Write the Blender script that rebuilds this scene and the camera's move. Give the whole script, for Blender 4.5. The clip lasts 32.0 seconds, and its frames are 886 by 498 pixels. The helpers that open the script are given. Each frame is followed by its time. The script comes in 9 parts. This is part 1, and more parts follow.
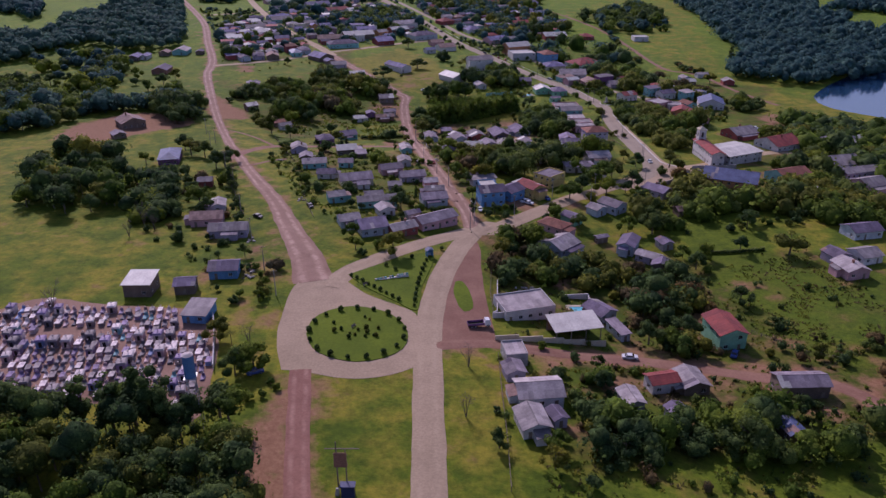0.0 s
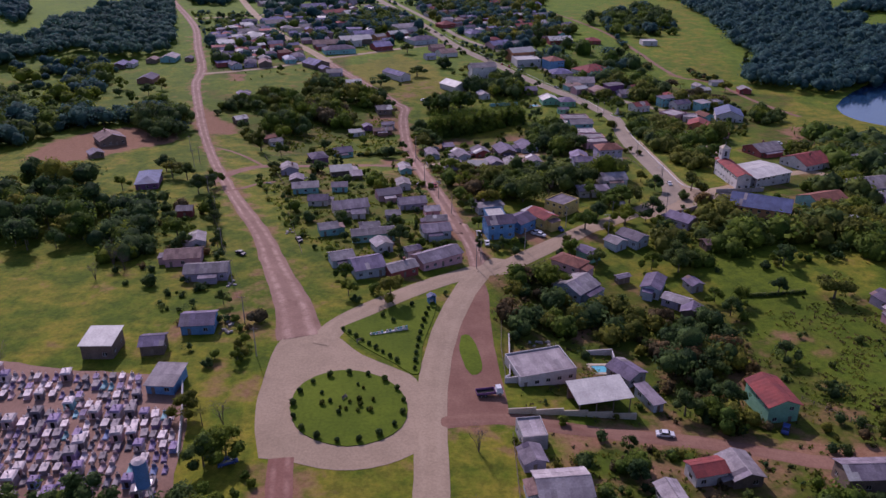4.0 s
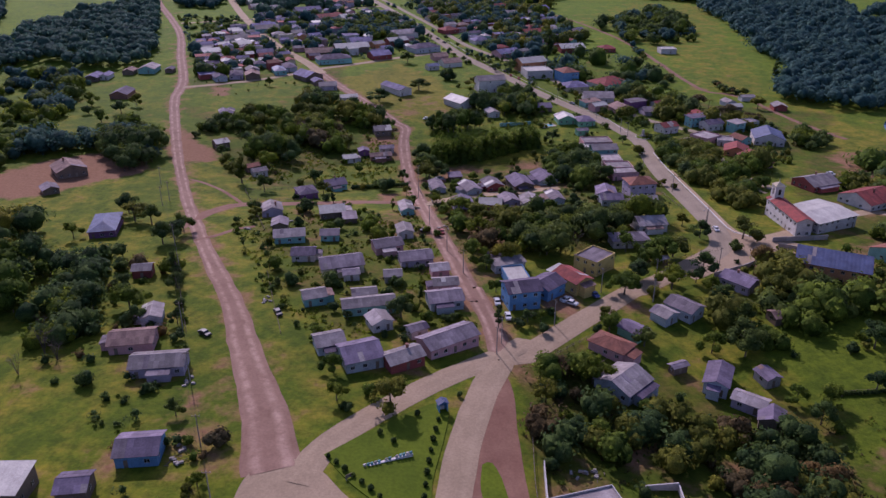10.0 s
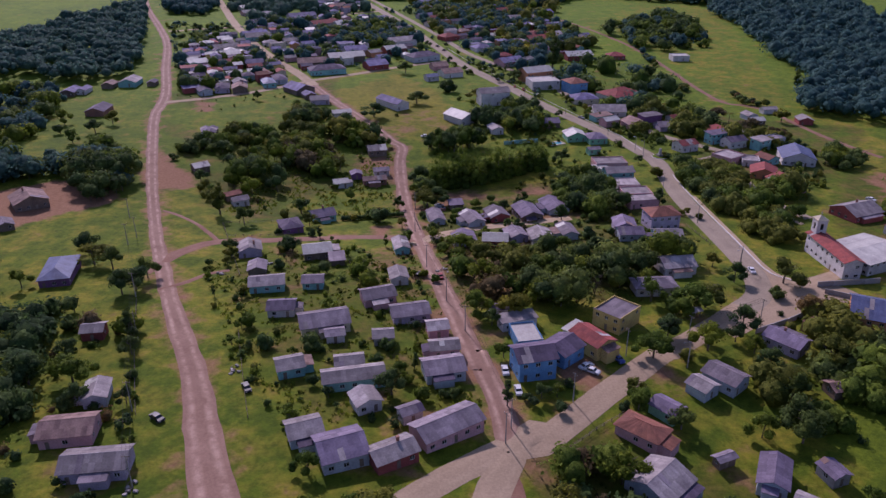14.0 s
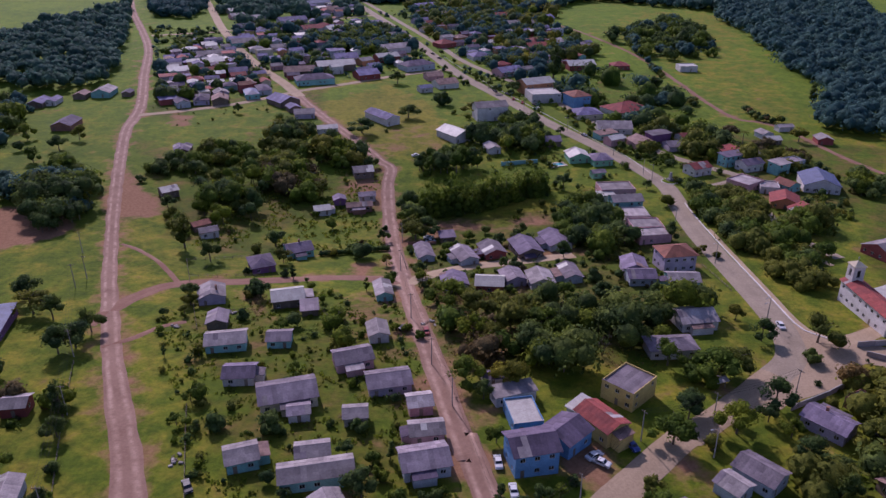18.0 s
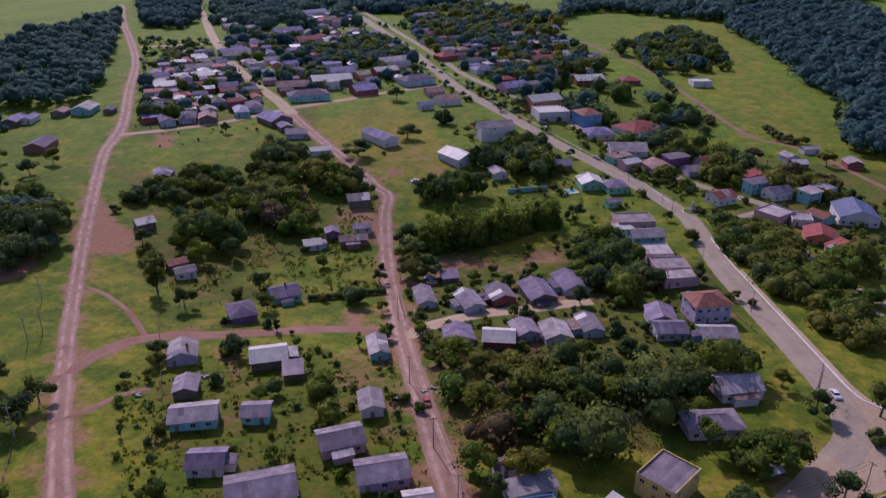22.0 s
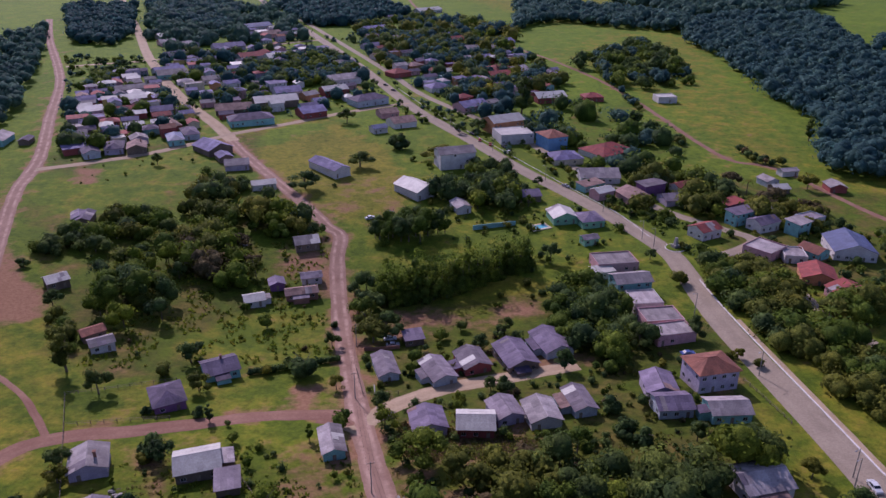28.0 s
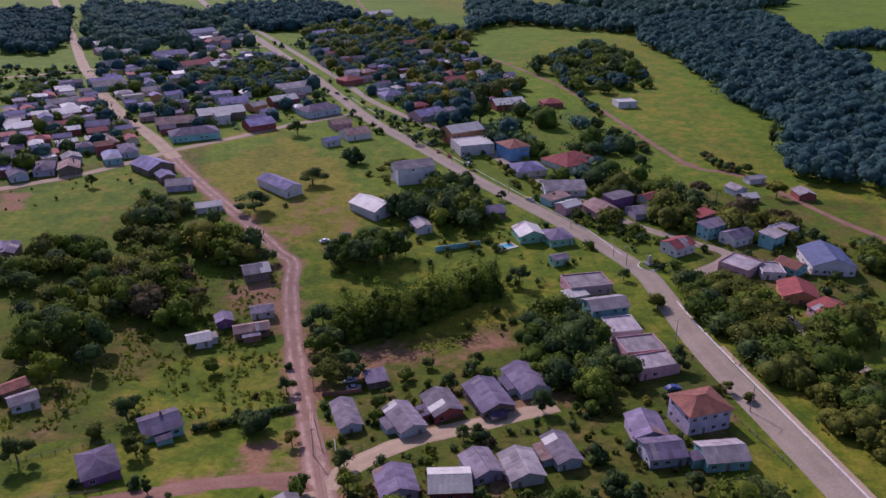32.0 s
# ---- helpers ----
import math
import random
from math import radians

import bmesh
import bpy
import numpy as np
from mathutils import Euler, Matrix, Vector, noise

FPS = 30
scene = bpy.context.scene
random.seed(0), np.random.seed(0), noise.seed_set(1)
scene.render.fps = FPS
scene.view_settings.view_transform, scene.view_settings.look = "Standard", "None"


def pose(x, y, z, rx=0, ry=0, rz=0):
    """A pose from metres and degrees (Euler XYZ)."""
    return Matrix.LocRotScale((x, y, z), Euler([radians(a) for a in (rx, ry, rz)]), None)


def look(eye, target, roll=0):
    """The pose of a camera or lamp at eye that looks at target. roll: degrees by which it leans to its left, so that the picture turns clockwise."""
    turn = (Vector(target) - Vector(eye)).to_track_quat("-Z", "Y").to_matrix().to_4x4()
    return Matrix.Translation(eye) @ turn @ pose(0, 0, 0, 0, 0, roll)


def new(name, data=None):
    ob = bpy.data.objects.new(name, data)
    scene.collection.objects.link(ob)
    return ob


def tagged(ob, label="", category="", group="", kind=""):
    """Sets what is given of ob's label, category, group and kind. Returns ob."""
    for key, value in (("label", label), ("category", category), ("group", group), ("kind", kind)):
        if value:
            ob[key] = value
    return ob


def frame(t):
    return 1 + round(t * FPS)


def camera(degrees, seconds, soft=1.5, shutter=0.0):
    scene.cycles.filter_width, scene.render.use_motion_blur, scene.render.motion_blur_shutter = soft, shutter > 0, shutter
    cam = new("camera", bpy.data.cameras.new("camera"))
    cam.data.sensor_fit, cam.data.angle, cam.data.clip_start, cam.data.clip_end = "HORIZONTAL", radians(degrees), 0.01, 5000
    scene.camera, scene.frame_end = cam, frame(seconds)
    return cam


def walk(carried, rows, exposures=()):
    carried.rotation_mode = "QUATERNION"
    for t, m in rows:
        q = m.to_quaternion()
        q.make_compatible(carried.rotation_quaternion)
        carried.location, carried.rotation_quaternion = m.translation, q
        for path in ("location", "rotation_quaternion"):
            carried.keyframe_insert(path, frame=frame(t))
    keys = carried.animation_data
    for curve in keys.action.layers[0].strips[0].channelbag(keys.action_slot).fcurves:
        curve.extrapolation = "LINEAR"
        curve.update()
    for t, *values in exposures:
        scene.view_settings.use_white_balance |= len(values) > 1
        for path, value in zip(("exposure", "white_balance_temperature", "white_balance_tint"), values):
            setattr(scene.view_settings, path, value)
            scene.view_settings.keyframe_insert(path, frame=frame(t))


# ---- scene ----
cam = camera(61.0, 32.0, soft=1.5)
PATH = [
    (0.0, 0.00, -0.00, 118.68, 65.466, 0.006, -0.000),
    (2.0, -0.49, 16.13, 119.58, 65.325, 0.084, -0.086),
    (3.5, -1.03, 27.55, 120.09, 65.284, 0.114, -0.064),
    (5.5, -1.91, 44.05, 120.33, 65.290, 0.093, -0.157),
    (7.0, -3.18, 56.99, 120.46, 65.222, 0.080, -0.215),
    (8.0, -3.77, 66.25, 120.35, 65.109, 0.037, -0.186),
    (9.0, -4.29, 75.88, 120.23, 65.168, 0.063, -0.223),
    (10.0, -4.73, 85.28, 120.16, 65.093, 0.053, -0.152),
    (11.0, -5.02, 94.75, 120.11, 65.178, 0.106, -0.143),
    (11.5, -5.07, 99.42, 120.07, 65.187, 0.138, -0.161),
    (13.0, -4.70, 113.22, 119.87, 65.161, 0.296, -0.184),
    (14.5, -2.70, 126.53, 119.88, 65.132, 0.436, -0.107),
    (16.5, -0.49, 143.87, 120.35, 65.097, 0.263, -0.091),
    (18.0, 0.06, 156.43, 120.42, 65.117, 0.060, -0.088),
    (19.0, 0.17, 164.79, 120.29, 65.213, 0.042, -0.098),
    (20.0, -0.03, 173.36, 120.10, 65.309, 0.027, -0.075),
    (21.0, -0.41, 181.07, 119.96, 65.504, -0.017, -0.070),
    (22.0, -0.88, 188.29, 119.86, 65.598, -0.050, -0.068),
    (23.5, -1.39, 199.40, 119.78, 65.765, -0.040, -0.073),
    (24.0, -1.55, 202.64, 119.77, 65.814, -0.057, -0.277),
    (24.5, -1.74, 205.78, 119.77, 65.840, -0.084, -0.643),
    (25.0, -1.93, 208.82, 119.77, 65.855, -0.124, -1.130),
    (25.5, -2.15, 211.84, 119.77, 65.934, -0.134, -1.552),
    (27.5, -2.76, 223.27, 119.82, 66.121, -0.121, -3.432),
    (28.5, -2.79, 228.95, 119.84, 66.174, -0.074, -4.271),
    (29.5, -3.02, 234.47, 119.89, 66.145, 0.024, -5.251),
    (30.0, -3.02, 237.18, 119.95, 66.202, -0.040, -5.670),
    (31.0, -2.99, 242.42, 120.09, 66.159, -0.063, -6.517),
    (32.0, -2.94, 247.65, 120.28, 66.191, -0.016, -7.521),
]
EXPOSURES = [(0.0, -0.15, 5780.0, 43.5), (32.0, -0.01, 5730.0, 44.5)]
walk(cam, [(t, pose(x, y, z, rx, ry, rz)) for t, x, y, z, rx, ry, rz in PATH], EXPOSURES)

# ---- world, sun ----
SUN_AZ, SUN_EL = 112.0, 36.0  # where the sun stands: degrees from +x, degrees up
world = bpy.data.worlds.new("sky")
scene.world = world
world.use_nodes = True
sky = world.node_tree.nodes.new("ShaderNodeTexSky")
sky.sky_type, sky.sun_disc = "NISHITA", False
sky.sun_elevation, sky.sun_rotation = radians(SUN_EL), radians(90 - SUN_AZ)
world.node_tree.nodes["Background"].inputs["Strength"].default_value = 0.123
world.node_tree.links.new(sky.outputs["Color"], world.node_tree.nodes["Background"].inputs["Color"])
sun = new("sun", bpy.data.lights.new("sun", "SUN"))
sun.data.energy, sun.data.angle, sun.data.color = 3.9, radians(0.55), (1.0, 0.93, 0.83)
sa, se = radians(SUN_AZ), radians(SUN_EL)
sun.matrix_world = look((0, 0, 0), (-math.cos(sa) * math.cos(se), -math.sin(sa) * math.cos(se), -math.sin(se)))


# ---- lie of the land ----
def ground_z(x, y):
    """Height of the ground: a gentle slope down to a shallow dip, then up again."""
    u, v = np.tanh(np.asarray(x, float) / 250.0), np.tanh((np.asarray(y, float) - 450.0) / 450.0)
    z = 3.587 - 3.954 * u - 14.178 * v - 1.769 * u * u - 4.884 * u * v + 20.115 * v * v - 4.578 * u * v * v + 14.558 * v ** 3 + 5.150 * u * u * v - 13.531 * v ** 4 + 12.080 * u * v ** 3
    z = z - 9.562 * np.exp(-(((np.asarray(x) + 25) / 95.0) ** 2) - ((np.asarray(y) - 450) / 75.0) ** 2)
    return z - 6.953 * np.exp(-(((np.asarray(x) - 65) / 55.0) ** 2) - ((np.asarray(y) - 210) / 65.0) ** 2)


def gz(x, y):
    return float(ground_z(x, y))


# ---- materials ----
def nodes_of(name, rough=0.9, metal=0.0):
    m = bpy.data.materials.new(name)
    m.use_nodes = True
    b = m.node_tree.nodes["Principled BSDF"]
    b.inputs["Roughness"].default_value, b.inputs["Metallic"].default_value = rough, metal
    b.inputs["Specular IOR Level"].default_value = 0.25
    return m, m.node_tree.nodes, m.node_tree.links, b


def add(nd, kind, **vals):
    n = nd.new(kind)
    for k, v in vals.items():
        n.inputs[k].default_value = v
    return n


def noise_tex(nd, lk, scale, detail=4.0, vec=None, rough=0.55):
    n = add(nd, "ShaderNodeTexNoise", Scale=scale, Detail=detail, Roughness=rough)
    if vec is not None:
        lk.new(vec, n.inputs["Vector"])
    return n.outputs["Fac"]


def ramp(nd, lk, fac, stops):
    r = nd.new("ShaderNodeValToRGB")
    while len(r.color_ramp.elements) < len(stops):
        r.color_ramp.elements.new(0.5)
    for e, (p, c) in zip(r.color_ramp.elements, stops):
        e.position, e.color = p, (*c, 1.0)
    lk.new(fac, r.inputs["Fac"])
    return r.outputs["Color"]


def mix(nd, lk, fac, a, b, blend="MIX"):
    m = nd.new("ShaderNodeMix")
    m.data_type, m.blend_type = "RGBA", blend
    for sock, v in ((m.inputs[0], fac), (m.inputs[6], a), (m.inputs[7], b)):
        if isinstance(v, (int, float)):
            sock.default_value = v
        elif isinstance(v, tuple):
            sock.default_value = (*v, 1.0)
        else:
            lk.new(v, sock)
    return m.outputs[2]


def bump(nd, lk, b, height, strength=0.4, dist=0.05):
    n = add(nd, "ShaderNodeBump", Strength=strength, Distance=dist)
    lk.new(height, n.inputs["Height"])
    lk.new(n.outputs["Normal"], b.inputs["Normal"])


def position(nd):
    return nd.new("ShaderNodeNewGeometry").outputs["Position"]


def surface(name, base, second, scale=0.5, fine=6.0, rough=0.9, vary=0.25, metal=0.0, relief=0.03, island=0.0):
    """A weathered surface: two colours mixed by a coarse and a fine noise, shifted a little from piece to piece."""
    m, nd, lk, b = nodes_of(name, rough, metal)
    tc = nd.new("ShaderNodeTexCoord").outputs["Object"]
    big, small = noise_tex(nd, lk, scale, 5.0, tc), noise_tex(nd, lk, fine, 3.0, tc)
    col = mix(nd, lk, ramp(nd, lk, big, [(0.35, (0, 0, 0)), (0.68, (1, 1, 1))]), base, second)
    dark = ramp(nd, lk, small, [(0.3, (0.72, 0.72, 0.72)), (0.7, (1.08, 1.08, 1.08))])
    col = mix(nd, lk, 0.8, col, dark, "MULTIPLY")
    info = nd.new("ShaderNodeObjectInfo").outputs["Random"]
    lo, hi = 1 - vary, 1 + vary
    col = mix(nd, lk, 1.0, col, ramp(nd, lk, info, [(0.0, (lo, lo, lo)), (1.0, (hi, hi, hi))]), "MULTIPLY")
    if island:
        fl = nd.new("ShaderNodeVectorMath")
        fl.operation = "FLOOR"
        lk.new(nd.new("ShaderNodeUVMap").outputs["UV"], fl.inputs[0])
        wn = nd.new("ShaderNodeTexWhiteNoise")
        wn.noise_dimensions = "4D"
        lk.new(fl.outputs[0], wn.inputs["Vector"])
        lk.new(info, wn.inputs["W"])
        isl = wn.outputs["Value"]
        lo, hi = 1 - island, 1 + island
        col = mix(nd, lk, 1.0, col, ramp(nd, lk, isl, [(0.0, (lo, lo, lo)), (0.5, (1, 1, 1)), (1.0, (hi, hi, hi))]), "MULTIPLY")
    lk.new(col, b.inputs["Base Color"])
    if relief:
        bump(nd, lk, b, small, 0.5, relief)
    return m


def foliage(name, dark, light, translucent=0.45):
    m, nd, lk, b = nodes_of(name, 0.8)
    b.inputs["Specular IOR Level"].default_value = 0.1
    isl = nd.new("ShaderNodeNewGeometry").outputs["Random Per Island"]
    info = nd.new("ShaderNodeObjectInfo").outputs["Random"]
    mean = tuple((p + q) / 2 for p, q in zip(dark, light))
    col = ramp(nd, lk, isl, [(0.0, tuple(c * 0.8 for c in mean)), (0.8, mean), (1.0, tuple(c * 1.3 for c in mean))])
    p = position(nd)
    big, crown = noise_tex(nd, lk, 0.035, 2.0, p), noise_tex(nd, lk, 0.16, 1.5, p)
    col = mix(nd, lk, 1.0, col, ramp(nd, lk, crown, [(0.34, tuple(c / m for c, m in zip(dark, mean))), (0.66, tuple(c / m for c, m in zip(light, mean)))]), "MULTIPLY")
    col = mix(nd, lk, 1.0, col, ramp(nd, lk, big, [(0.35, (0.85, 0.9, 0.9)), (0.65, (1.15, 1.1, 0.95))]), "MULTIPLY")
    col = mix(nd, lk, 1.0, col, ramp(nd, lk, info, [(0.0, (0.75, 0.85, 0.9)), (0.6, (1, 1, 1)), (1.0, (1.3, 1.15, 0.85))]), "MULTIPLY")
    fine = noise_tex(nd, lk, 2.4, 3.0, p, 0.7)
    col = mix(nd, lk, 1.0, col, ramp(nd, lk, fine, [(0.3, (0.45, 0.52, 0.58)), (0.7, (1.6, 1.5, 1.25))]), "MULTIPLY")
    bump(nd, lk, b, fine, 0.7, 0.5)
    lk.new(col, b.inputs["Base Color"])
    t = nd.new("ShaderNodeBsdfTranslucent")
    lk.new(col, t.inputs["Color"])
    s = add(nd, "ShaderNodeMixShader", Fac=translucent)
    lk.new(b.outputs["BSDF"], s.inputs[1])
    lk.new(t.outputs["BSDF"], s.inputs[2])
    lk.new(s.outputs["Shader"], nd["Material Output"].inputs["Surface"])
    return m


def ground_material():
    """Grass over red earth: lush, dry and bare parts follow the cover laid down on the sheet."""
    m, nd, lk, b = nodes_of("grass_and_earth", 0.95)
    b.inputs["Specular IOR Level"].default_value = 0.12
    p = position(nd)
    att = nd.new("ShaderNodeAttribute")
    att.attribute_name = "cover"
    sep = nd.new("ShaderNodeSeparateColor")
    lk.new(att.outputs["Color"], sep.inputs["Color"])
    wide, mid, fine = noise_tex(nd, lk, 0.018, 4.0, p), noise_tex(nd, lk, 0.10, 7.0, p, 0.62), noise_tex(nd, lk, 0.9, 5.0, p, 0.7)
    lush = ramp(nd, lk, mid, [(0.3, (0.062, 0.098, 0.006)), (0.7, (0.118, 0.158, 0.009))])
    dry = ramp(nd, lk, mid, [(0.3, (0.122, 0.136, 0.010)), (0.72, (0.222, 0.190, 0.022))])
    rough_g = ramp(nd, lk, mid, [(0.3, (0.036, 0.050, 0.008)), (0.5, (0.068, 0.078, 0.011)), (0.72, (0.160, 0.122, 0.032))])
    earth = ramp(nd, lk, fine, [(0.25, (0.165, 0.080, 0.042)), (0.75, (0.290, 0.160, 0.090))])

    def mask(socket, spread):
        a = nd.new("ShaderNodeMath")
        a.operation = "ADD"
        lk.new(socket, a.inputs[0])
        s = add(nd, "ShaderNodeMath")
        s.operation = "MULTIPLY_ADD"
        lk.new(mid, s.inputs[0])
        s.inputs[1].default_value, s.inputs[2].default_value = spread, -0.5 * spread
        lk.new(s.outputs[0], a.inputs[1])
        return ramp(nd, lk, a.outputs[0], [(0.32, (0, 0, 0)), (0.68, (1, 1, 1))])

    # brighter green that the cover's alpha brings in with distance
    far_green = ramp(nd, lk, mid, [(0.3, (0.082, 0.146, 0.010)), (0.7, (0.138, 0.205, 0.012))])
    lush = mix(nd, lk, att.outputs["Alpha"], lush, far_green)
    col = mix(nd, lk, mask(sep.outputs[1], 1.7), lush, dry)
    col = mix(nd, lk, mask(sep.outputs[2], 1.5), col, rough_g)
    col = mix(nd, lk, 1.0, col, ramp(nd, lk, wide, [(0.3, (0.82, 0.86, 0.9)), (0.7, (1.15, 1.1, 1.0))]), "MULTIPLY")
    col = mix(nd, lk, 0.85, col, ramp(nd, lk, fine, [(0.25, (0.55, 0.58, 0.58)), (0.75, (1.3, 1.26, 1.1))]), "MULTIPLY")
    tuft = noise_tex(nd, lk, 0.33, 6.0, p, 0.68)
    col = mix(nd, lk, 0.9, col, ramp(nd, lk, tuft, [(0.34, (0.62, 0.68, 0.66)), (0.5, (1.0, 1.0, 1.0)), (0.68, (1.28, 1.2, 1.1))]), "MULTIPLY")
    col = mix(nd, lk, mask(sep.outputs[0], 1.9), col, earth)
    lk.new(col, b.inputs["Base Color"])
    bump(nd, lk, b, fine, 0.8, 0.25)
    return m


def road_material(name, a, c, track, worn=0.6):
    """A road: stains at two sizes, and paler wheel tracks that run along it (u across, v along)."""
    m, nd, lk, b = nodes_of(name, 0.92)
    p = position(nd)
    big, fine = noise_tex(nd, lk, 0.12, 5.0, p), noise_tex(nd, lk, 1.6, 4.0, p, 0.7)
    col = mix(nd, lk, ramp(nd, lk, big, [(0.32, (0, 0, 0)), (0.68, (1, 1, 1))]), a, c)
    uv = nd.new("ShaderNodeSeparateXYZ")
    lk.new(nd.new("ShaderNodeUVMap").outputs["UV"], uv.inputs[0])
    wave = nd.new("ShaderNodeMath")
    wave.operation = "PINGPONG"
    wave.inputs[1].default_value = 0.25
    lk.new(uv.outputs[0], wave.inputs[0])
    tr = ramp(nd, lk, wave.outputs[0], [(0.10, (0, 0, 0)), (0.22, (1, 1, 1))])
    part_n = ramp(nd, lk, noise_tex(nd, lk, 0.25, 4.0, p), [(0.35, (0, 0, 0)), (0.65, (worn, worn, worn))])
    col = mix(nd, lk, mix(nd, lk, 1.0, tr, part_n, "MULTIPLY"), col, track)
    col = mix(nd, lk, 0.8, col, ramp(nd, lk, fine, [(0.3, (0.75, 0.75, 0.75)), (0.7, (1.12, 1.12, 1.12))]), "MULTIPLY")
    lk.new(col, b.inputs["Base Color"])
    bump(nd, lk, b, fine, 0.5, 0.05)
    return m


M_GROUND = ground_material()
M_PAVED = road_material("worn_stone_paving", (0.285, 0.208, 0.132), (0.35, 0.256, 0.165), (0.395, 0.295, 0.192), 0.5)
M_DIRT = road_material("red_gravel", (0.205, 0.115, 0.078), (0.275, 0.165, 0.118), (0.41, 0.27, 0.20), 1.0)
M_EARTH = road_material("bare_red_earth", (0.18, 0.085, 0.055), (0.245, 0.13, 0.085), (0.27, 0.15, 0.10), 0.4)
M_RUT = road_material("rutted_red_lane", (0.19, 0.085, 0.06), (0.25, 0.12, 0.085), (0.31, 0.17, 0.125), 1.0)
M_LANE = road_material("pale_track", (0.30, 0.215, 0.13), (0.38, 0.28, 0.175), (0.44, 0.33, 0.215), 0.6)
M_AVENUE = road_material("avenue_asphalt", (0.24, 0.190, 0.135), (0.295, 0.236, 0.168), (0.34, 0.275, 0.198), 0.5)
M_LAWN = surface("mown_lawn", (0.074, 0.112, 0.006), (0.108, 0.150, 0.008), 0.08, 1.2, 0.95, 0.0, relief=0.1)
M_LAWN.node_tree.nodes["Principled BSDF"].inputs["Specular IOR Level"].default_value = 0.12
M_KERB = surface("whitewashed_kerb", (0.62, 0.58, 0.54), (0.45, 0.42, 0.4), 0.6, 5.0)
M_WATER = nodes_of("lake_water", 0.08)[0]
M_WATER.node_tree.nodes["Principled BSDF"].inputs["Base Color"].default_value = (0.012, 0.04, 0.085, 1)
M_BARK = surface("bark", (0.10, 0.075, 0.055), (0.17, 0.14, 0.11), 0.8, 9.0)
M_WOOD = surface("weathered_wood", (0.16, 0.12, 0.09), (0.24, 0.19, 0.15), 0.8, 9.0)
M_STONE = surface("weathered_concrete", (0.34, 0.31, 0.28), (0.22, 0.2, 0.18), 0.7, 5.0)
M_METAL = surface("galvanised_metal", (0.42, 0.42, 0.43), (0.3, 0.3, 0.3), 0.8, 6.0, 0.5, metal=0.6)
M_DARK = surface("dark_interior", (0.02, 0.018, 0.016), (0.03, 0.027, 0.025), 0.8, 6.0)
M_GLASS = nodes_of("window_glass", 0.08)[0]
M_GLASS.node_tree.nodes["Principled BSDF"].inputs["Base Color"].default_value = (0.015, 0.018, 0.022, 1)
M_GLASS.node_tree.nodes["Principled BSDF"].inputs["Specular IOR Level"].default_value = 0.6

ROOF = {
    "grey": surface("fibre_cement_roof", (0.235, 0.194, 0.212), (0.138, 0.110, 0.130), 0.25, 2.5, 0.85, 0.36, island=0.2),
    "dark": surface("aged_dark_roof", (0.120, 0.090, 0.130), (0.065, 0.050, 0.078), 0.25, 2.5, 0.85, 0.36, island=0.2),
    "white": surface("white_metal_roof", (0.50, 0.475, 0.42), (0.37, 0.34, 0.31), 0.22, 2.5, 0.6, 0.12, island=0.06),
    "pale": surface("pale_fibre_cement_roof", (0.335, 0.292, 0.280), (0.198, 0.165, 0.170), 0.25, 2.5, 0.85, 0.36, island=0.18),
    "red": surface("clay_tile_roof", (0.30, 0.066, 0.054), (0.19, 0.050, 0.047), 0.4, 3.0, 0.85, 0.2, island=0.14),
    "brown": surface("brown_tile_roof", (0.26, 0.10, 0.065), (0.17, 0.07, 0.05), 0.4, 3.0, 0.85, 0.2, island=0.14),
    "rust": surface("rusted_roof", (0.29, 0.185, 0.15), (0.17, 0.10, 0.09), 0.4, 3.0, 0.85, 0.2, island=0.22),
    "blue": surface("blue_metal_roof", (0.10, 0.12, 0.22), (0.065, 0.075, 0.14), 0.3, 3.0, 0.6, 0.1, island=0.1),
    # haze put into the colour: bluer copy of the grey roofs, for far houses
    "slate": surface("haze_tinted_roof", (0.185, 0.160, 0.260), (0.112, 0.096, 0.175), 0.25, 2.5, 0.85, 0.36, island=0.2),
    "violet": surface("violet_grey_roof", (0.185, 0.146, 0.198), (0.110, 0.086, 0.125), 0.25, 2.5, 0.85, 0.36, island=0.2),
}
WALL_TONES = {
    "white": ((0.60, 0.56, 0.54), (0.46, 0.42, 0.40)), "cream": ((0.60, 0.52, 0.38), (0.46, 0.38, 0.27)),
    "teal": ((0.22, 0.46, 0.44), (0.16, 0.33, 0.32)), "blue": ((0.14, 0.30, 0.50), (0.10, 0.22, 0.38)), "sky": ((0.44, 0.47, 0.50), (0.31, 0.33, 0.36)),
    "pink": ((0.58, 0.33, 0.34), (0.45, 0.25, 0.26)), "red": ((0.34, 0.085, 0.075), (0.24, 0.06, 0.055)),
    "yellow": ((0.60, 0.44, 0.15), (0.48, 0.33, 0.12)), "green": ((0.22, 0.46, 0.30), (0.16, 0.36, 0.24)),
    "lilac": ((0.45, 0.38, 0.46), (0.32, 0.26, 0.33)), "orange": ((0.55, 0.25, 0.12), (0.42, 0.19, 0.10)),
    "grey": ((0.36, 0.34, 0.33), (0.26, 0.24, 0.23)), "wood": ((0.20, 0.145, 0.11), (0.13, 0.095, 0.075)),
    "purple": ((0.22, 0.10, 0.22), (0.16, 0.075, 0.16)), "brick": ((0.30, 0.14, 0.10), (0.22, 0.11, 0.08)),
}
M_BLUE_BOOTH = surface("dark_blue_paint", (0.035, 0.045, 0.12), (0.025, 0.03, 0.08), 0.3, 3.0, 0.6, 0.1)
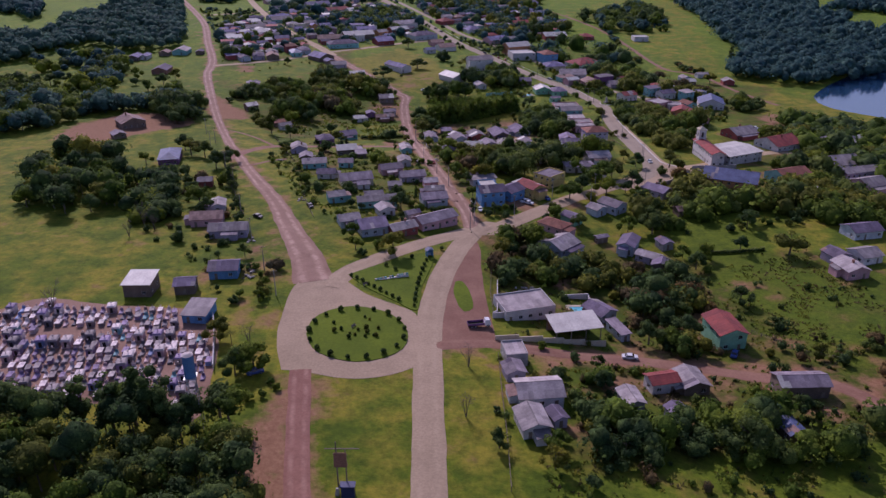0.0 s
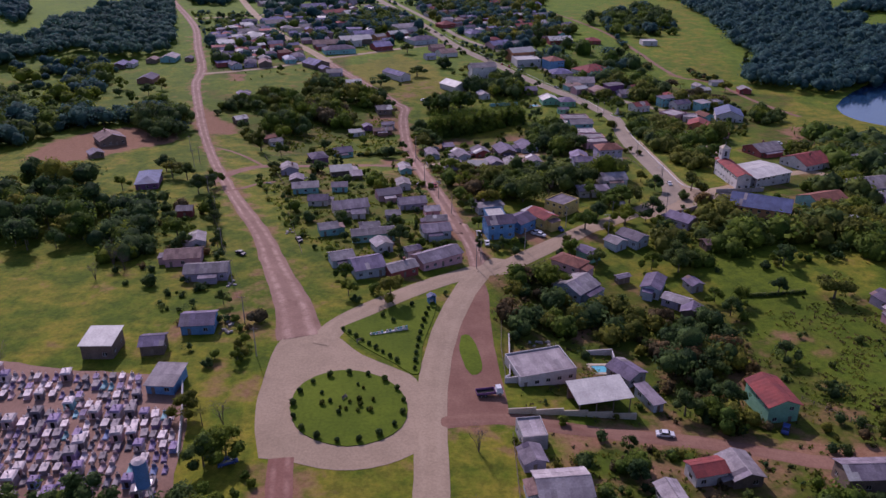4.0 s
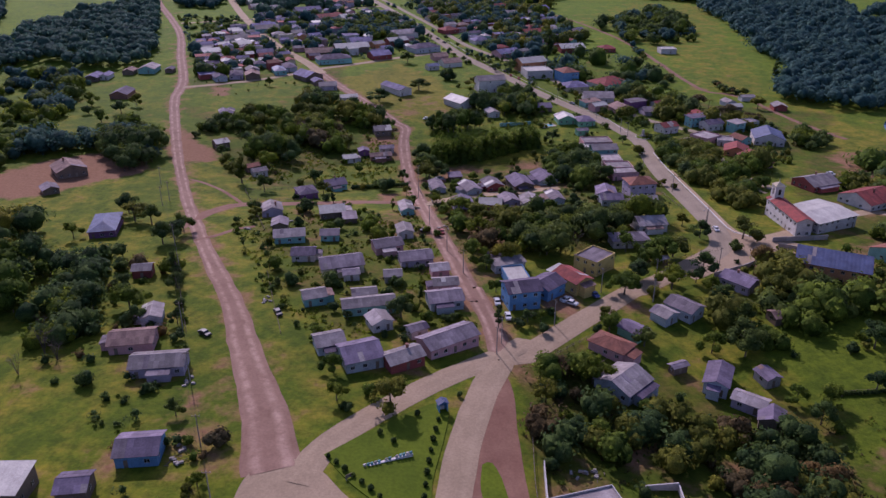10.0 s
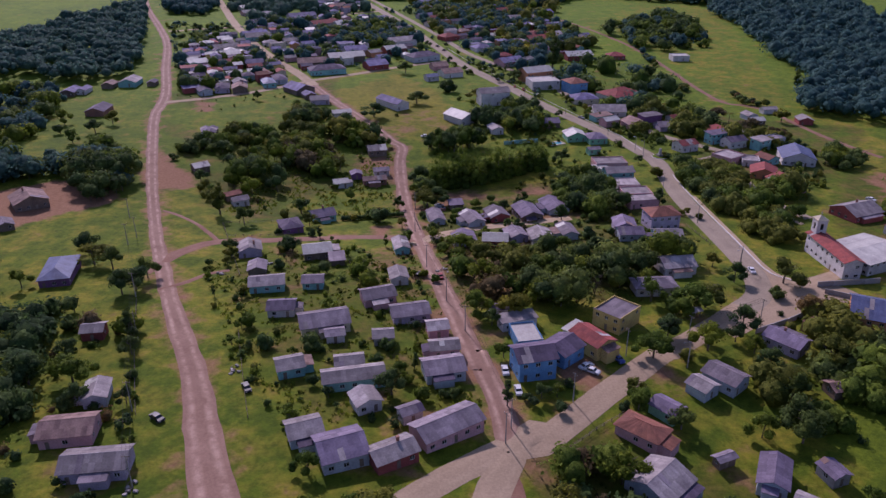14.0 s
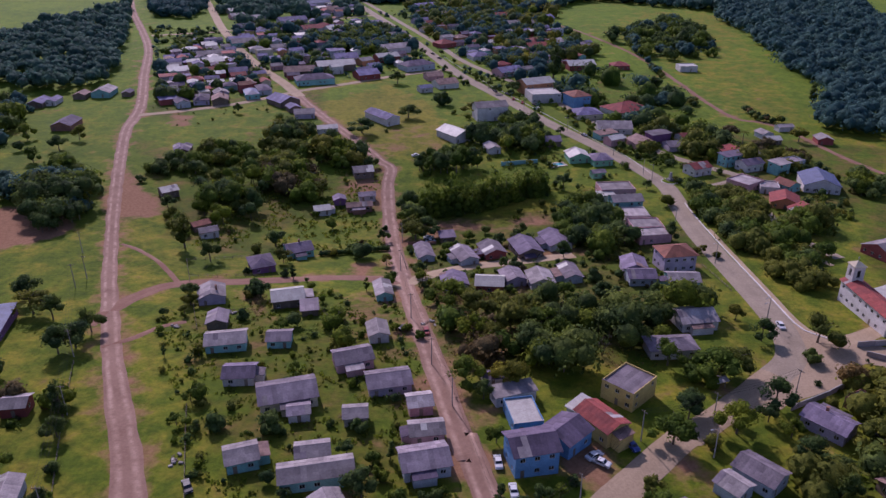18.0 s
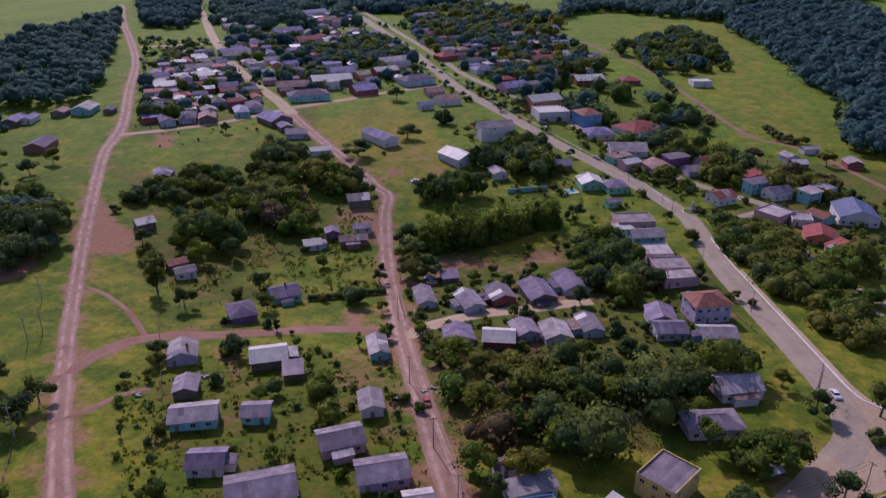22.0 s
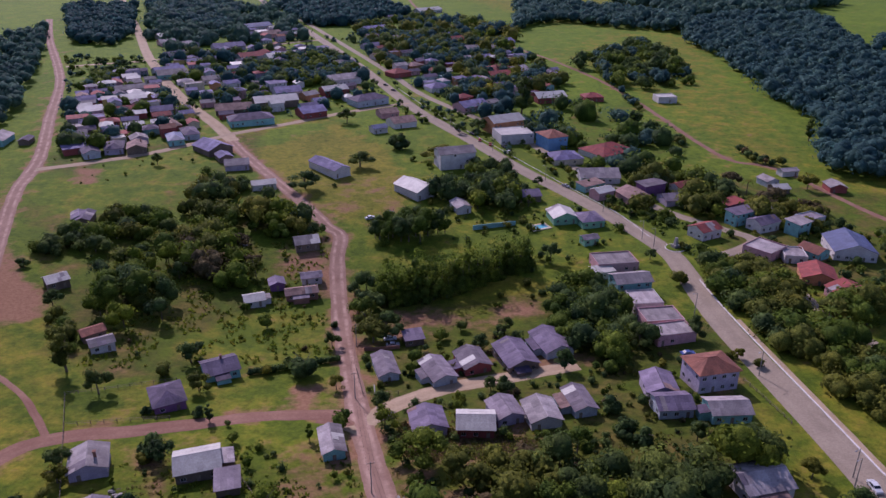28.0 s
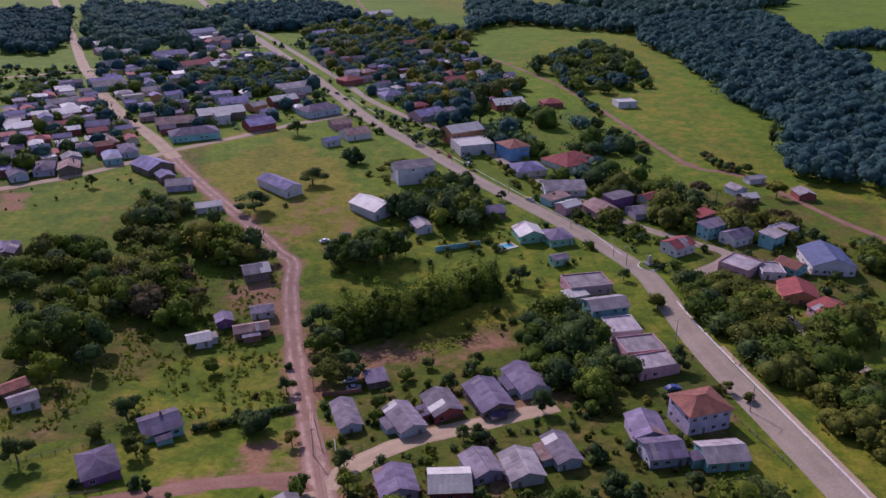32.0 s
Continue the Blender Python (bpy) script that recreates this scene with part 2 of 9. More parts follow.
WALLS = {k: surface("painted_wall_" + k, a, c, 0.35, 3.0, 0.9, 0.12) for k, (a, c) in WALL_TONES.items()}
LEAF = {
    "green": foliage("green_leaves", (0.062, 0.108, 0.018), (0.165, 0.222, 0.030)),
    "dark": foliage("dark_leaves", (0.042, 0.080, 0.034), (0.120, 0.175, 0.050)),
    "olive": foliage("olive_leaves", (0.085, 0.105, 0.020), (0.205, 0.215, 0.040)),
    # distance haze painted into the leaves: bluer green for far trees
    "blue": foliage("haze_tinted_leaves", (0.030, 0.086, 0.106), (0.084, 0.170, 0.170)),
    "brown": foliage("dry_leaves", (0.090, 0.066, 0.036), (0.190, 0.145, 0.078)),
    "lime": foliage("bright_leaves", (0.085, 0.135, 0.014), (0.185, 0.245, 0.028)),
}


# ---- mesh helpers ----
def mesh_of(name, verts, faces, mat, smooth=False):
    me = bpy.data.meshes.new(name)
    me.from_pydata([tuple(v) for v in verts], [], faces)
    if mat is not None:
        me.materials.append(mat)
    if smooth:
        me.polygons.foreach_set("use_smooth", [True] * len(me.polygons))
    me.update()
    return me


def quads_mesh(name, co, mat):
    """A mesh of loose quads from an array (n, 4, 3), or (n, 8, 3) where the last four rows are the normals."""
    n = len(co)
    soft = co[:, 4:] if co.shape[1] == 8 else None
    co = co[:, :4]
    me = bpy.data.meshes.new(name)
    me.vertices.add(n * 4)
    me.vertices.foreach_set("co", np.ascontiguousarray(co, np.float32).ravel())
    me.loops.add(n * 4)
    me.loops.foreach_set("vertex_index", np.arange(n * 4, dtype=np.int32))
    me.polygons.add(n)
    me.polygons.foreach_set("loop_start", np.arange(0, n * 4, 4, dtype=np.int32))
    me.materials.append(mat)
    me.update(calc_edges=True)
    if soft is not None:
        na = me.attributes.new("custom_normal", "FLOAT_VECTOR", "POINT")
        na.data.foreach_set("vector", np.ascontiguousarray(soft, np.float32).ravel())
        me.update()
    return me


class Shape:
    """Collects boxes, prisms and tubes for one mesh."""

    def __init__(self):
        self.v, self.f = [], []

    def face(self, pts):
        k = len(self.v)
        self.v += [tuple(p) for p in pts]
        self.f.append(tuple(range(k, k + len(pts))))

    def box(self, x0, x1, y0, y1, z0, z1, taper=0.0):
        k = len(self.v)
        for z, t in ((z0, 0.0), (z1, taper)):
            self.v += [(x0 + t, y0 + t, z), (x1 - t, y0 + t, z), (x1 - t, y1 - t, z), (x0 + t, y1 - t, z)]
        self.f += [tuple(k + i for i in q) for q in ((3, 2, 1, 0), (4, 5, 6, 7), (0, 1, 5, 4), (1, 2, 6, 5), (2, 3, 7, 6), (3, 0, 4, 7))]
        return self

    def tube(self, pts, radii, sides=6, cap=True):
        k = len(self.v)
        pts = [Vector(p) for p in pts]
        for i, (p, r) in enumerate(zip(pts, radii)):
            d = (pts[min(i + 1, len(pts) - 1)] - pts[max(i - 1, 0)]).normalized()
            a = d.orthogonal().normalized() if abs(d.z) < 0.9 else Vector((1, 0, 0)) - d * d.x
            a.normalize()
            b = d.cross(a)
            for s in range(sides):
                w = 2 * math.pi * s / sides
                self.v.append(tuple(p + (a * math.cos(w) + b * math.sin(w)) * r))
        for i in range(len(pts) - 1):
            for s in range(sides):
                q = k + i * sides
                self.f.append((q + s, q + (s + 1) % sides, q + sides + (s + 1) % sides, q + sides + s))
        if cap:
            self.f.append(tuple(k + (len(pts) - 1) * sides + s for s in range(sides)))
            self.f.append(tuple(k + s for s in reversed(range(sides))))
        return self

    def mesh(self, name, mat, smooth=False):
        return mesh_of(name, self.v, self.f, mat, smooth)


def part(name, data, parent, label=""):
    """One mesh object under a thing or a part."""
    ob = new(name, data)
    ob.parent = parent
    if label:
        ob["label"] = label
    return ob


def thing(name, x, y, rot=0.0, label="", category="", group="", data=None, z=None):
    ob = new(name, data)
    ob.matrix_basis = pose(x, y, gz(x, y) if z is None else z, 0, 0, rot)
    return tagged(ob, label, category, group)


def smooth_line(pts, step):
    """A smooth line (Catmull-Rom) through the points, in even steps."""
    p = np.array(pts, float)
    p = np.vstack([2 * p[0] - p[1], p, 2 * p[-1] - p[-2]])
    out = []
    for i in range(1, len(p) - 2):
        n = max(2, int(np.hypot(*(p[i + 1] - p[i])) / step))
        for s in np.linspace(0, 1, n, endpoint=False):
            a = 2 * p[i] + (p[i + 1] - p[i - 1]) * s
            b = (2 * p[i - 1] - 5 * p[i] + 4 * p[i + 1] - p[i + 2]) * s * s
            c = (-p[i - 1] + 3 * p[i] - 3 * p[i + 1] + p[i + 2]) * s ** 3
            out.append(0.5 * (a + b + c))
    out.append(p[-2])
    return np.array(out)


def ragged(s, amount, seed):
    """An uneven offset along a line at the distances s."""
    return amount * np.array([noise.noise((q * 0.11 + seed * 13.7, seed * 3.1, 0.3)) + 0.5 * noise.noise((q * 0.41, seed * 5.3, 7.7)) for q in s])


ROADS = []  # (line, half width) for the bare verges


def road(name, pts, width, mat, label, layer=0, edge=0.5, step=3.0, cross=5, verge=1.0, end_width=None, widths=None):
    line = smooth_line(pts, step)
    d = np.gradient(line, axis=0)
    d /= np.linalg.norm(d, axis=1)[:, None] + 1e-9
    nrm = np.stack([d[:, 1], -d[:, 0]], 1)
    s = np.concatenate([[0], np.cumsum(np.linalg.norm(np.diff(line, axis=0), axis=1))])
    half = np.interp(s, [0, s[-1]], [width / 2, (end_width or width) / 2])
    if widths:
        at = [np.argmin(np.hypot(line[:, 0] - p[0], line[:, 1] - p[1])) for p in pts]
        half = np.interp(np.arange(len(line)), at, np.array(widths) / 2)
    seed = len(ROADS) + 1
    left, right = half + ragged(s, edge, seed), half + ragged(s, edge, seed + 50)
    k = np.linspace(-1, 1, cross)
    off = np.where(k[None] < 0, k[None] * left[:, None], k[None] * right[:, None])
    xy = line[:, None] + nrm[:, None] * off[..., None]
    z = ground_z(xy[..., 0], xy[..., 1]) + 0.07 + 0.014 * layer + 0.05 * (1 - k[None] ** 2)
    z[:, 0] -= 0.06
    z[:, -1] -= 0.06
    v = np.concatenate([xy, z[..., None]], 2).reshape(-1, 3)
    n = len(line)
    f = [(i * cross + j, i * cross + j + 1, (i + 1) * cross + j + 1, (i + 1) * cross + j) for i in range(n - 1) for j in range(cross - 1)]
    me = mesh_of(name, v, f, mat, True)
    uv = me.uv_layers.new(name="UVMap")
    li = np.empty(len(me.loops), np.int32)
    me.loops.foreach_get("vertex_index", li)
    uvs = np.stack([np.tile((k + 1) / 2, n), np.repeat(s, cross)], 1)
    uv.data.foreach_set("uv", uvs[li].astype(np.float32).ravel())
    ROADS.append((line, width / 2, verge))
    return tagged(new(name, me), label, "road", kind="structure")


def patch(name, pts, mat, label, layer=0, category="ground", step=2.5, wobble=0.6, raise_by=0.0, rim=0.0):
    """A flat piece that drapes over the ground inside an outline, with an uneven edge."""
    ring = smooth_line(list(pts) + [pts[0]], step)[:-1] if wobble >= 0 else np.array(pts, float)
    c = ring.mean(0)
    if wobble > 0:
        s = np.arange(len(ring)) * step
        w = ragged(s, wobble, len(ring) + layer)
        out = ring - c
        ring = ring + out / (np.linalg.norm(out, axis=1)[:, None] + 1e-9) * w[:, None]
    bm = bmesh.new()
    vs = [bm.verts.new((x, y, 0)) for x, y in ring]
    bm.faces.new(vs)
    bmesh.ops.triangulate(bm, faces=bm.faces[:])
    for _ in range(3):
        long_e = [e for e in bm.edges if e.calc_length() > 14]
        if long_e:
            bmesh.ops.subdivide_edges(bm, edges=long_e, cuts=1)
            bmesh.ops.triangulate(bm, faces=bm.faces[:])
    up = 0.05 + 0.014 * layer + raise_by
    for q in bm.verts:
        q.co.z = gz(q.co.x, q.co.y) + up
    if rim:
        top = bm.faces[:]
        r = bmesh.ops.extrude_face_region(bm, geom=top)
        for q in r["geom"]:
            if isinstance(q, bmesh.types.BMVert):
                q.co.z -= rim
    bmesh.ops.recalc_face_normals(bm, faces=bm.faces[:])
    me = bpy.data.meshes.new(name)
    bm.to_mesh(me)
    bm.free()
    me.materials.append(mat)
    if not rim:
        for pl in me.polygons:
            if pl.normal.z < 0:
                pl.flip()
    return tagged(new(name, me), label, category, kind="structure")


def inside(x, y, poly):
    """Which of the points lie in the polygon."""
    p = np.array(poly, float)
    r = np.zeros(np.shape(x), bool)
    j = len(p) - 1
    for i in range(len(p)):
        c = ((p[i, 1] > y) != (p[j, 1] > y)) & (x < (p[j, 0] - p[i, 0]) * (y - p[i, 1]) / (p[j, 1] - p[i, 1] + 1e-12) + p[i, 0])
        r ^= c
        j = i
    return r


# ---- houses ----
def wall_faces(sh, a, b, z0, z1, holes, depth=0.16):
    """An upright wall from a to b (seen from outside, left to right) with openings that go in by depth; holes are (u0, u1, v0, v1) in metres."""
    a, b = Vector((*a, 0)), Vector((*b, 0))
    length = (b - a).length
    d = (b - a) / length
    n = Vector((-d.y, d.x, 0))  # inwards
    us = sorted({0.0, length, *[q for h in holes for q in h[:2]]})
    vs = sorted({z0, z1, *[q for h in holes for q in h[2:]]})

    def pt(u, v, w=0.0):
        return a + d * u + n * w + Vector((0, 0, v))

    for i in range(len(us) - 1):
        for j in range(len(vs) - 1):
            u, v = (us[i] + us[i + 1]) / 2, (vs[j] + vs[j + 1]) / 2
            if not any(h[0] < u < h[1] and h[2] < v < h[3] for h in holes):
                sh.face([pt(us[i], vs[j]), pt(us[i + 1], vs[j]), pt(us[i + 1], vs[j + 1]), pt(us[i], vs[j + 1])])
    for u0, u1, v0, v1 in holes:
        for p, q in (((u0, v0), (u1, v0)), ((u1, v0), (u1, v1)), ((u1, v1), (u0, v1)), ((u0, v1), (u0, v0))):
            sh.face([pt(*p), pt(*p, depth), pt(*q, depth), pt(*q)])
    return d, n


def slope(parent, p0, p1, q0, q1, n, mat, name="roof_slope"):
    """One roof slope between the eave p0-p1 and the top q0-q1: a rippled sheet with thickness, laid out in n sheets and two rows."""
    p0, p1, q0, q1 = map(Vector, (p0, p1, q0, q1))
    nrm = (p1 - p0).cross(q0 - p0).normalized()
    if nrm.z < 0:
        nrm = -nrm
    cols, rows = n * 2 + 1, [0.0, 0.5, 0.5, 1.0]
    v, uvs = [], []
    for level in (1, 0):
        for r, a in enumerate(rows):
            for i in range(cols):
                u = i / (cols - 1)
                lift = (0.03 * (i % 2) + 0.05 + (0.035 if r < 2 else 0.0)) if level else -0.03
                v.append(p0.lerp(q0, a).lerp(p1.lerp(q1, a), u) + nrm * lift)
                uvs.append((u * n, a * 2 - (0.01 if r == 1 else 0) + (0.01 if r == 2 else 0)))
    R, f = len(rows), []
    for level in (0, 1):
        for r in range(R - 1):
            for i in range(cols - 1):
                k = level * R * cols + r * cols + i
                q = (k, k + 1, k + 1 + cols, k + cols)
                f.append(q if level == 0 else q[::-1])
    m = R * cols
    rim = [(i, i + 1) for i in range(cols - 1)] + [((r + 1) * cols - 1, (r + 2) * cols - 1) for r in range(R - 1)]
    rim += [((R - 1) * cols + i + 1, (R - 1) * cols + i) for i in reversed(range(cols - 1))] + [((r + 1) * cols, r * cols) for r in reversed(range(R - 1))]
    f += [(y, x, x + m, y + m) for x, y in rim]
    me = mesh_of(name, v, f, mat)
    uv = me.uv_layers.new(name="UVMap")
    li = np.empty(len(me.loops), np.int32)
    me.loops.foreach_get("vertex_index", li)
    uv.data.foreach_set("uv", np.array(uvs, np.float32)[li].ravel())
    return part(name, me, parent)


WINDOW_MESHES = {}


def window_mesh(w, h):
    key = (round(w, 1), round(h, 1))
    if key not in WINDOW_MESHES:
        t = 0.07
        us, vs = [0, t, w / 2 - t / 2, w / 2 + t / 2, w - t, w], [0, t, h - t, h]
        v = [(u, y, z) for y in (0.07, 0.135) for z in vs for u in us]
        hole, fr, glass = {(1, 1), (3, 1)}, [], []

        def at(i, j, back):
            return back * 24 + j * 6 + i

        for i in range(5):
            for j in range(3):
                q = [(i, j), (i + 1, j), (i + 1, j + 1), (i, j + 1)]
                if (i, j) in hole:
                    glass.append(tuple(at(*p, 1) for p in q))
                    for k in range(4):
                        p0, p1 = q[k], q[(k + 1) % 4]
                        fr.append((at(*p1, 0), at(*p0, 0), at(*p0, 1), at(*p1, 1)))
                else:
                    fr.append(tuple(at(*p, 0) for p in q))
        rim = [(i, 0) for i in range(5)] + [(5, j) for j in range(3)] + [(i, 3) for i in range(5, 0, -1)] + [(0, j) for j in range(3, 0, -1)]
        for k in range(len(rim)):
            p0, p1 = rim[k], rim[(k + 1) % len(rim)]
            fr.append((at(*p0, 0), at(*p0, 1), at(*p1, 1), at(*p1, 0)))
        frame_me = mesh_of("window", v, fr, WALLS["white"])
        pane_me = Shape().box(t * 0.6, w - t * 0.6, 0.137, 0.15, t * 0.6, h - t * 0.6).mesh("pane", M_GLASS)
        both = mesh_of("window", v, fr + glass, WALLS["white"])
        both.materials.append(M_GLASS)
        for pl in both.polygons[len(fr):]:
            pl.material_index = 1
        WINDOW_MESHES[key] = (frame_me, pane_me, both)
    return WINDOW_MESHES[key]


DOOR_MESHES = {}


def door_mesh(w, h):
    key = (round(w, 1), round(h, 1))
    if key not in DOOR_MESHES:
        sh = Shape().box(0, w, 0.06, 0.12, 0, h)
        for z in (0.25, h * 0.55):
            sh.box(0.15, w - 0.15, 0.045, 0.065, z, z + h * 0.33)
        sh.box(w - 0.18, w - 0.1, 0.0, 0.06, h * 0.48, h * 0.52)
        DOOR_MESHES[key] = sh.mesh("door", M_WOOD)
    return DOOR_MESHES[key]


WALL_WORD = {"white": "whitewashed", "cream": "cream", "teal": "turquoise", "blue": "blue", "sky": "pale blue-grey", "pink": "pink", "red": "dark red", "yellow": "yellow", "green": "mint green",
             "lilac": "lilac", "orange": "orange", "grey": "grey", "wood": "unpainted wooden", "purple": "purple", "brick": "bare brick"}
ROOF_WORD = {"grey": "grey fibre-cement", "dark": "dark weathered", "white": "white metal", "pale": "pale fibre-cement", "red": "red tiled", "brown": "brown tiled",
             "rust": "rusty sheet", "blue": "blue metal", "violet": "violet-grey sheet", "slate": "haze-tinted blue sheet"}


def new_sheets(parent, p0, p1, q0, q1, n, roof_tone, rng):
    """Now and then a few sheets of the roof have been replaced by paler or darker ones."""
    if rng.random() > 0.42:
        return
    p0, p1, q0, q1 = map(Vector, (p0, p1, q0, q1))
    nrm = (p1 - p0).cross(q0 - p0).normalized()
    nrm = -nrm if nrm.z < 0 else nrm
    tone = rng.choice({"grey": ("pale", "dark", "white"), "pale": ("grey", "white", "grey"), "white": ("pale", "grey")}.get(roof_tone, ("grey", "pale", "rust")))
    i = rng.randrange(n)
    for k in range(rng.randint(1, 3)):
        u0, u1 = (i + k) / n, (i + k + 1) / n
        if u1 > 1.0:
            break
        a0, a1 = rng.choice(((0.0, 0.52), (0.48, 0.98), (0.0, 0.98)))
        v = [p0.lerp(q0, a).lerp(p1.lerp(q1, a), u) + nrm * h for h in (0.125, 0.105) for a, u in ((a0, u0), (a0, u1), (a1, u1), (a1, u0))]
        part("roof_sheet", mesh_of("roof_sheet", v, [(0, 1, 2, 3), (7, 6, 5, 4), (0, 4, 5, 1), (1, 5, 6, 2), (2, 6, 7, 3), (3, 7, 4, 0)], ROOF[tone]), parent)


HOUSES = []  # (x, y, turn, half width, half depth) of the footprints


def house(x, y, rot, w, d, h, roof, roof_tone, wall_tone, kind="house", extra="", open_sides=False, windows=True, rise=None, z=None):
    """A building: w along its own x, d along its y, h to the eaves. Its front (-y) looks to the street."""
    rng = random.Random(int(x * 31 + y * 57))
    # far grey and violet roofs get the bluer tone that paints in haze
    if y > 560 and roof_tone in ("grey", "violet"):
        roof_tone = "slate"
    names = {"gable": "gabled", "hip": "hipped", "shed": "sloping", "flat": "flat"}
    storey = "two-storey " if h > 5 and kind == "house" else "small " if w * d < 45 else ""
    label = f"{storey}{WALL_WORD[wall_tone]} {kind.replace('_', ' ')} under a {names[roof]} {ROOF_WORD[roof_tone]} roof" + (", " + extra if extra else "")
    root = thing(kind, x, y, rot, label, "house" if kind == "house" else kind.replace("_", " "), z=z)
    X, Y = w / 2, d / 2
    far = y > 540
    HOUSES.append((x, y, radians(rot), X, Y))
    base = -0.9
    long_x = w >= d
    o = 0.45 if h < 5 else 0.6
    rise = (min(w, d) * 0.2 if roof in ("gable", "hip") else min(w, d) * 0.1) if rise is None else rise
    sides = [((-X, -Y), (X, -Y)), ((X, -Y), (X, Y)), ((X, Y), (-X, Y)), ((-X, Y), (-X, -Y))]
    walls = Shape()
    if open_sides:
        for px in np.linspace(-X + 0.2, X - 0.2, max(2, int(w / 4) + 1)):
            for py in (-Y + 0.2, Y - 0.2):
                part("post", Shape().box(px - 0.1, px + 0.1, py - 0.1, py + 0.1, base, h).mesh("post", M_WOOD), root)
        wall_faces(walls, (X, Y), (-X, Y), base, h, [])
        walls.box(-X + 0.12, X - 0.12, Y - 0.2, Y - 0.05, base, h)
    else:
        storeys = max(1, round(h / 3.0))
        for k, (a, b) in enumerate(sides):
            length = math.hypot(b[0] - a[0], b[1] - a[1])
            holes, doors = [], []
            if windows:
                slots = max(1, int(length / 2.9))
                gap = length / slots
                for s in range(storeys):
                    door_at = rng.randrange(slots) if s == 0 and (k == 0 or k == 2 and not far) else -1
                    for i in range(slots):
                        mid = gap * (i + 0.5)
                        if i == door_at and h > 2.2:
                            doors.append((mid - 0.45, mid + 0.45, 0.05, 2.12))
                        elif rng.random() < ((0.85 if k in (0, 2) else 0.6) if not far else (0.34, 0.0, 0.0, 0.0)[k]):
                            ww = 1.2 if gap > 2.2 else 0.9
                            v0 = 1.0 + s * (h / storeys)
                            if v0 + 1.1 < h - 0.12:
                                holes.append((mid - ww / 2, mid + ww / 2, v0, v0 + 1.1))
            dd, n = wall_faces(walls, a, b, base, h, holes + doors)
            ang = math.atan2(dd.y, dd.x)
            for hl in holes:
                fm, pm, joined = window_mesh(hl[1] - hl[0], hl[3] - hl[2])
                wn = part("window", joined if far else fm, root)
                wn.matrix_basis = Matrix.Translation((a[0] + dd.x * hl[0], a[1] + dd.y * hl[0], hl[2])) @ Matrix.Rotation(ang, 4, "Z")
                if not far:
                    part("pane", pm, wn)
            for hl in doors:
                dr = part("door", door_mesh(hl[1] - hl[0], hl[3] - hl[2]), root)
                dr.matrix_basis = Matrix.Translation((a[0] + dd.x * hl[0], a[1] + dd.y * hl[0], hl[2])) @ Matrix.Rotation(ang, 4, "Z")
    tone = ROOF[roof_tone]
    t = h + 0.02
    if roof == "gable":
        if long_x:
            for s in (-1, 1):
                e0, e1 = (-X - o, s * (Y + o), t - o * rise / Y), (X + o, s * (Y + o), t - o * rise / Y)
                slope(root, e0, e1, (-X - o, 0, t + rise), (X + o, 0, t + rise), max(3, int(w / (2.4 if far else 1.1))), tone)
                if s < 0 and not far:
                    new_sheets(root, e0, e1, (-X - o, 0, t + rise), (X + o, 0, t + rise), max(3, int(w / 1.1)), roof_tone, rng)
            for s in (-1, 1):
                walls.face([(s * X, -s * Y, h), (s * X, s * Y, h), (s * X, 0, h + rise * 0.97)])
            cap = Shape().box(-X - o, X + o, -0.16, 0.16, t + rise + 0.0, t + rise + 0.07, 0.05)
        else:
            for s in (-1, 1):
                e0, e1 = (s * (X + o), -Y - o, t - o * rise / X), (s * (X + o), Y + o, t - o * rise / X)
                slope(root, e0, e1, (0, -Y - o, t + rise), (0, Y + o, t + rise), max(3, int(d / (2.4 if far else 1.1))), tone)
                if not far:
                    new_sheets(root, e0, e1, (0, -Y - o, t + rise), (0, Y + o, t + rise), max(3, int(d / 1.1)), roof_tone, rng)
            for s in (-1, 1):
                walls.face([(s * X, s * Y, h), (-s * X, s * Y, h), (0, s * Y, h + rise * 0.97)])
            cap = Shape().box(-0.16, 0.16, -Y - o, Y + o, t + rise, t + rise + 0.07, 0.05)
    elif roof == "hip":
        a, b = X + o, Y + o
        zl = t - o * 0.3
        k = (a - b) if long_x else (b - a)
        r0, r1 = ((-k, 0, t + rise), (k, 0, t + rise)) if long_x else ((0, -k, t + rise), (0, k, t + rise))
        c = [(-a, -b, zl), (a, -b, zl), (a, b, zl), (-a, b, zl)]
        tops = [(r0, r1), (r1, r1), (r1, r0), (r0, r0)] if long_x else [(r0, r0), (r0, r1), (r1, r1), (r1, r0)]
        for i in range(4):
            q0, q1 = tops[i]
            slope(root, c[i], c[(i + 1) % 4], q0, q1, max(3, int((w if i % 2 == 0 else d) / (2.4 if far else 1.2))), tone)
        cap = Shape().tube([r0, r1], [0.14, 0.14], 5) if k > 0.3 else Shape().box(-0.2, 0.2, -0.2, 0.2, t + rise, t + rise + 0.12, 0.1)
    elif roof == "shed":
        slope(root, (-X - o, -Y - o, t), (X + o, -Y - o, t), (-X - o, Y + o, t + rise), (X + o, Y + o, t + rise), max(3, int(w / (2.4 if far else 1.1))), tone)
        for s in (-1, 1):
            walls.face([(s * X, -s * Y, h), (s * X, s * Y, h), (s * X, Y, h + rise)])
        walls.face([(X, Y, h), (-X, Y, h), (-X, Y, h + rise), (X, Y, h + rise)])
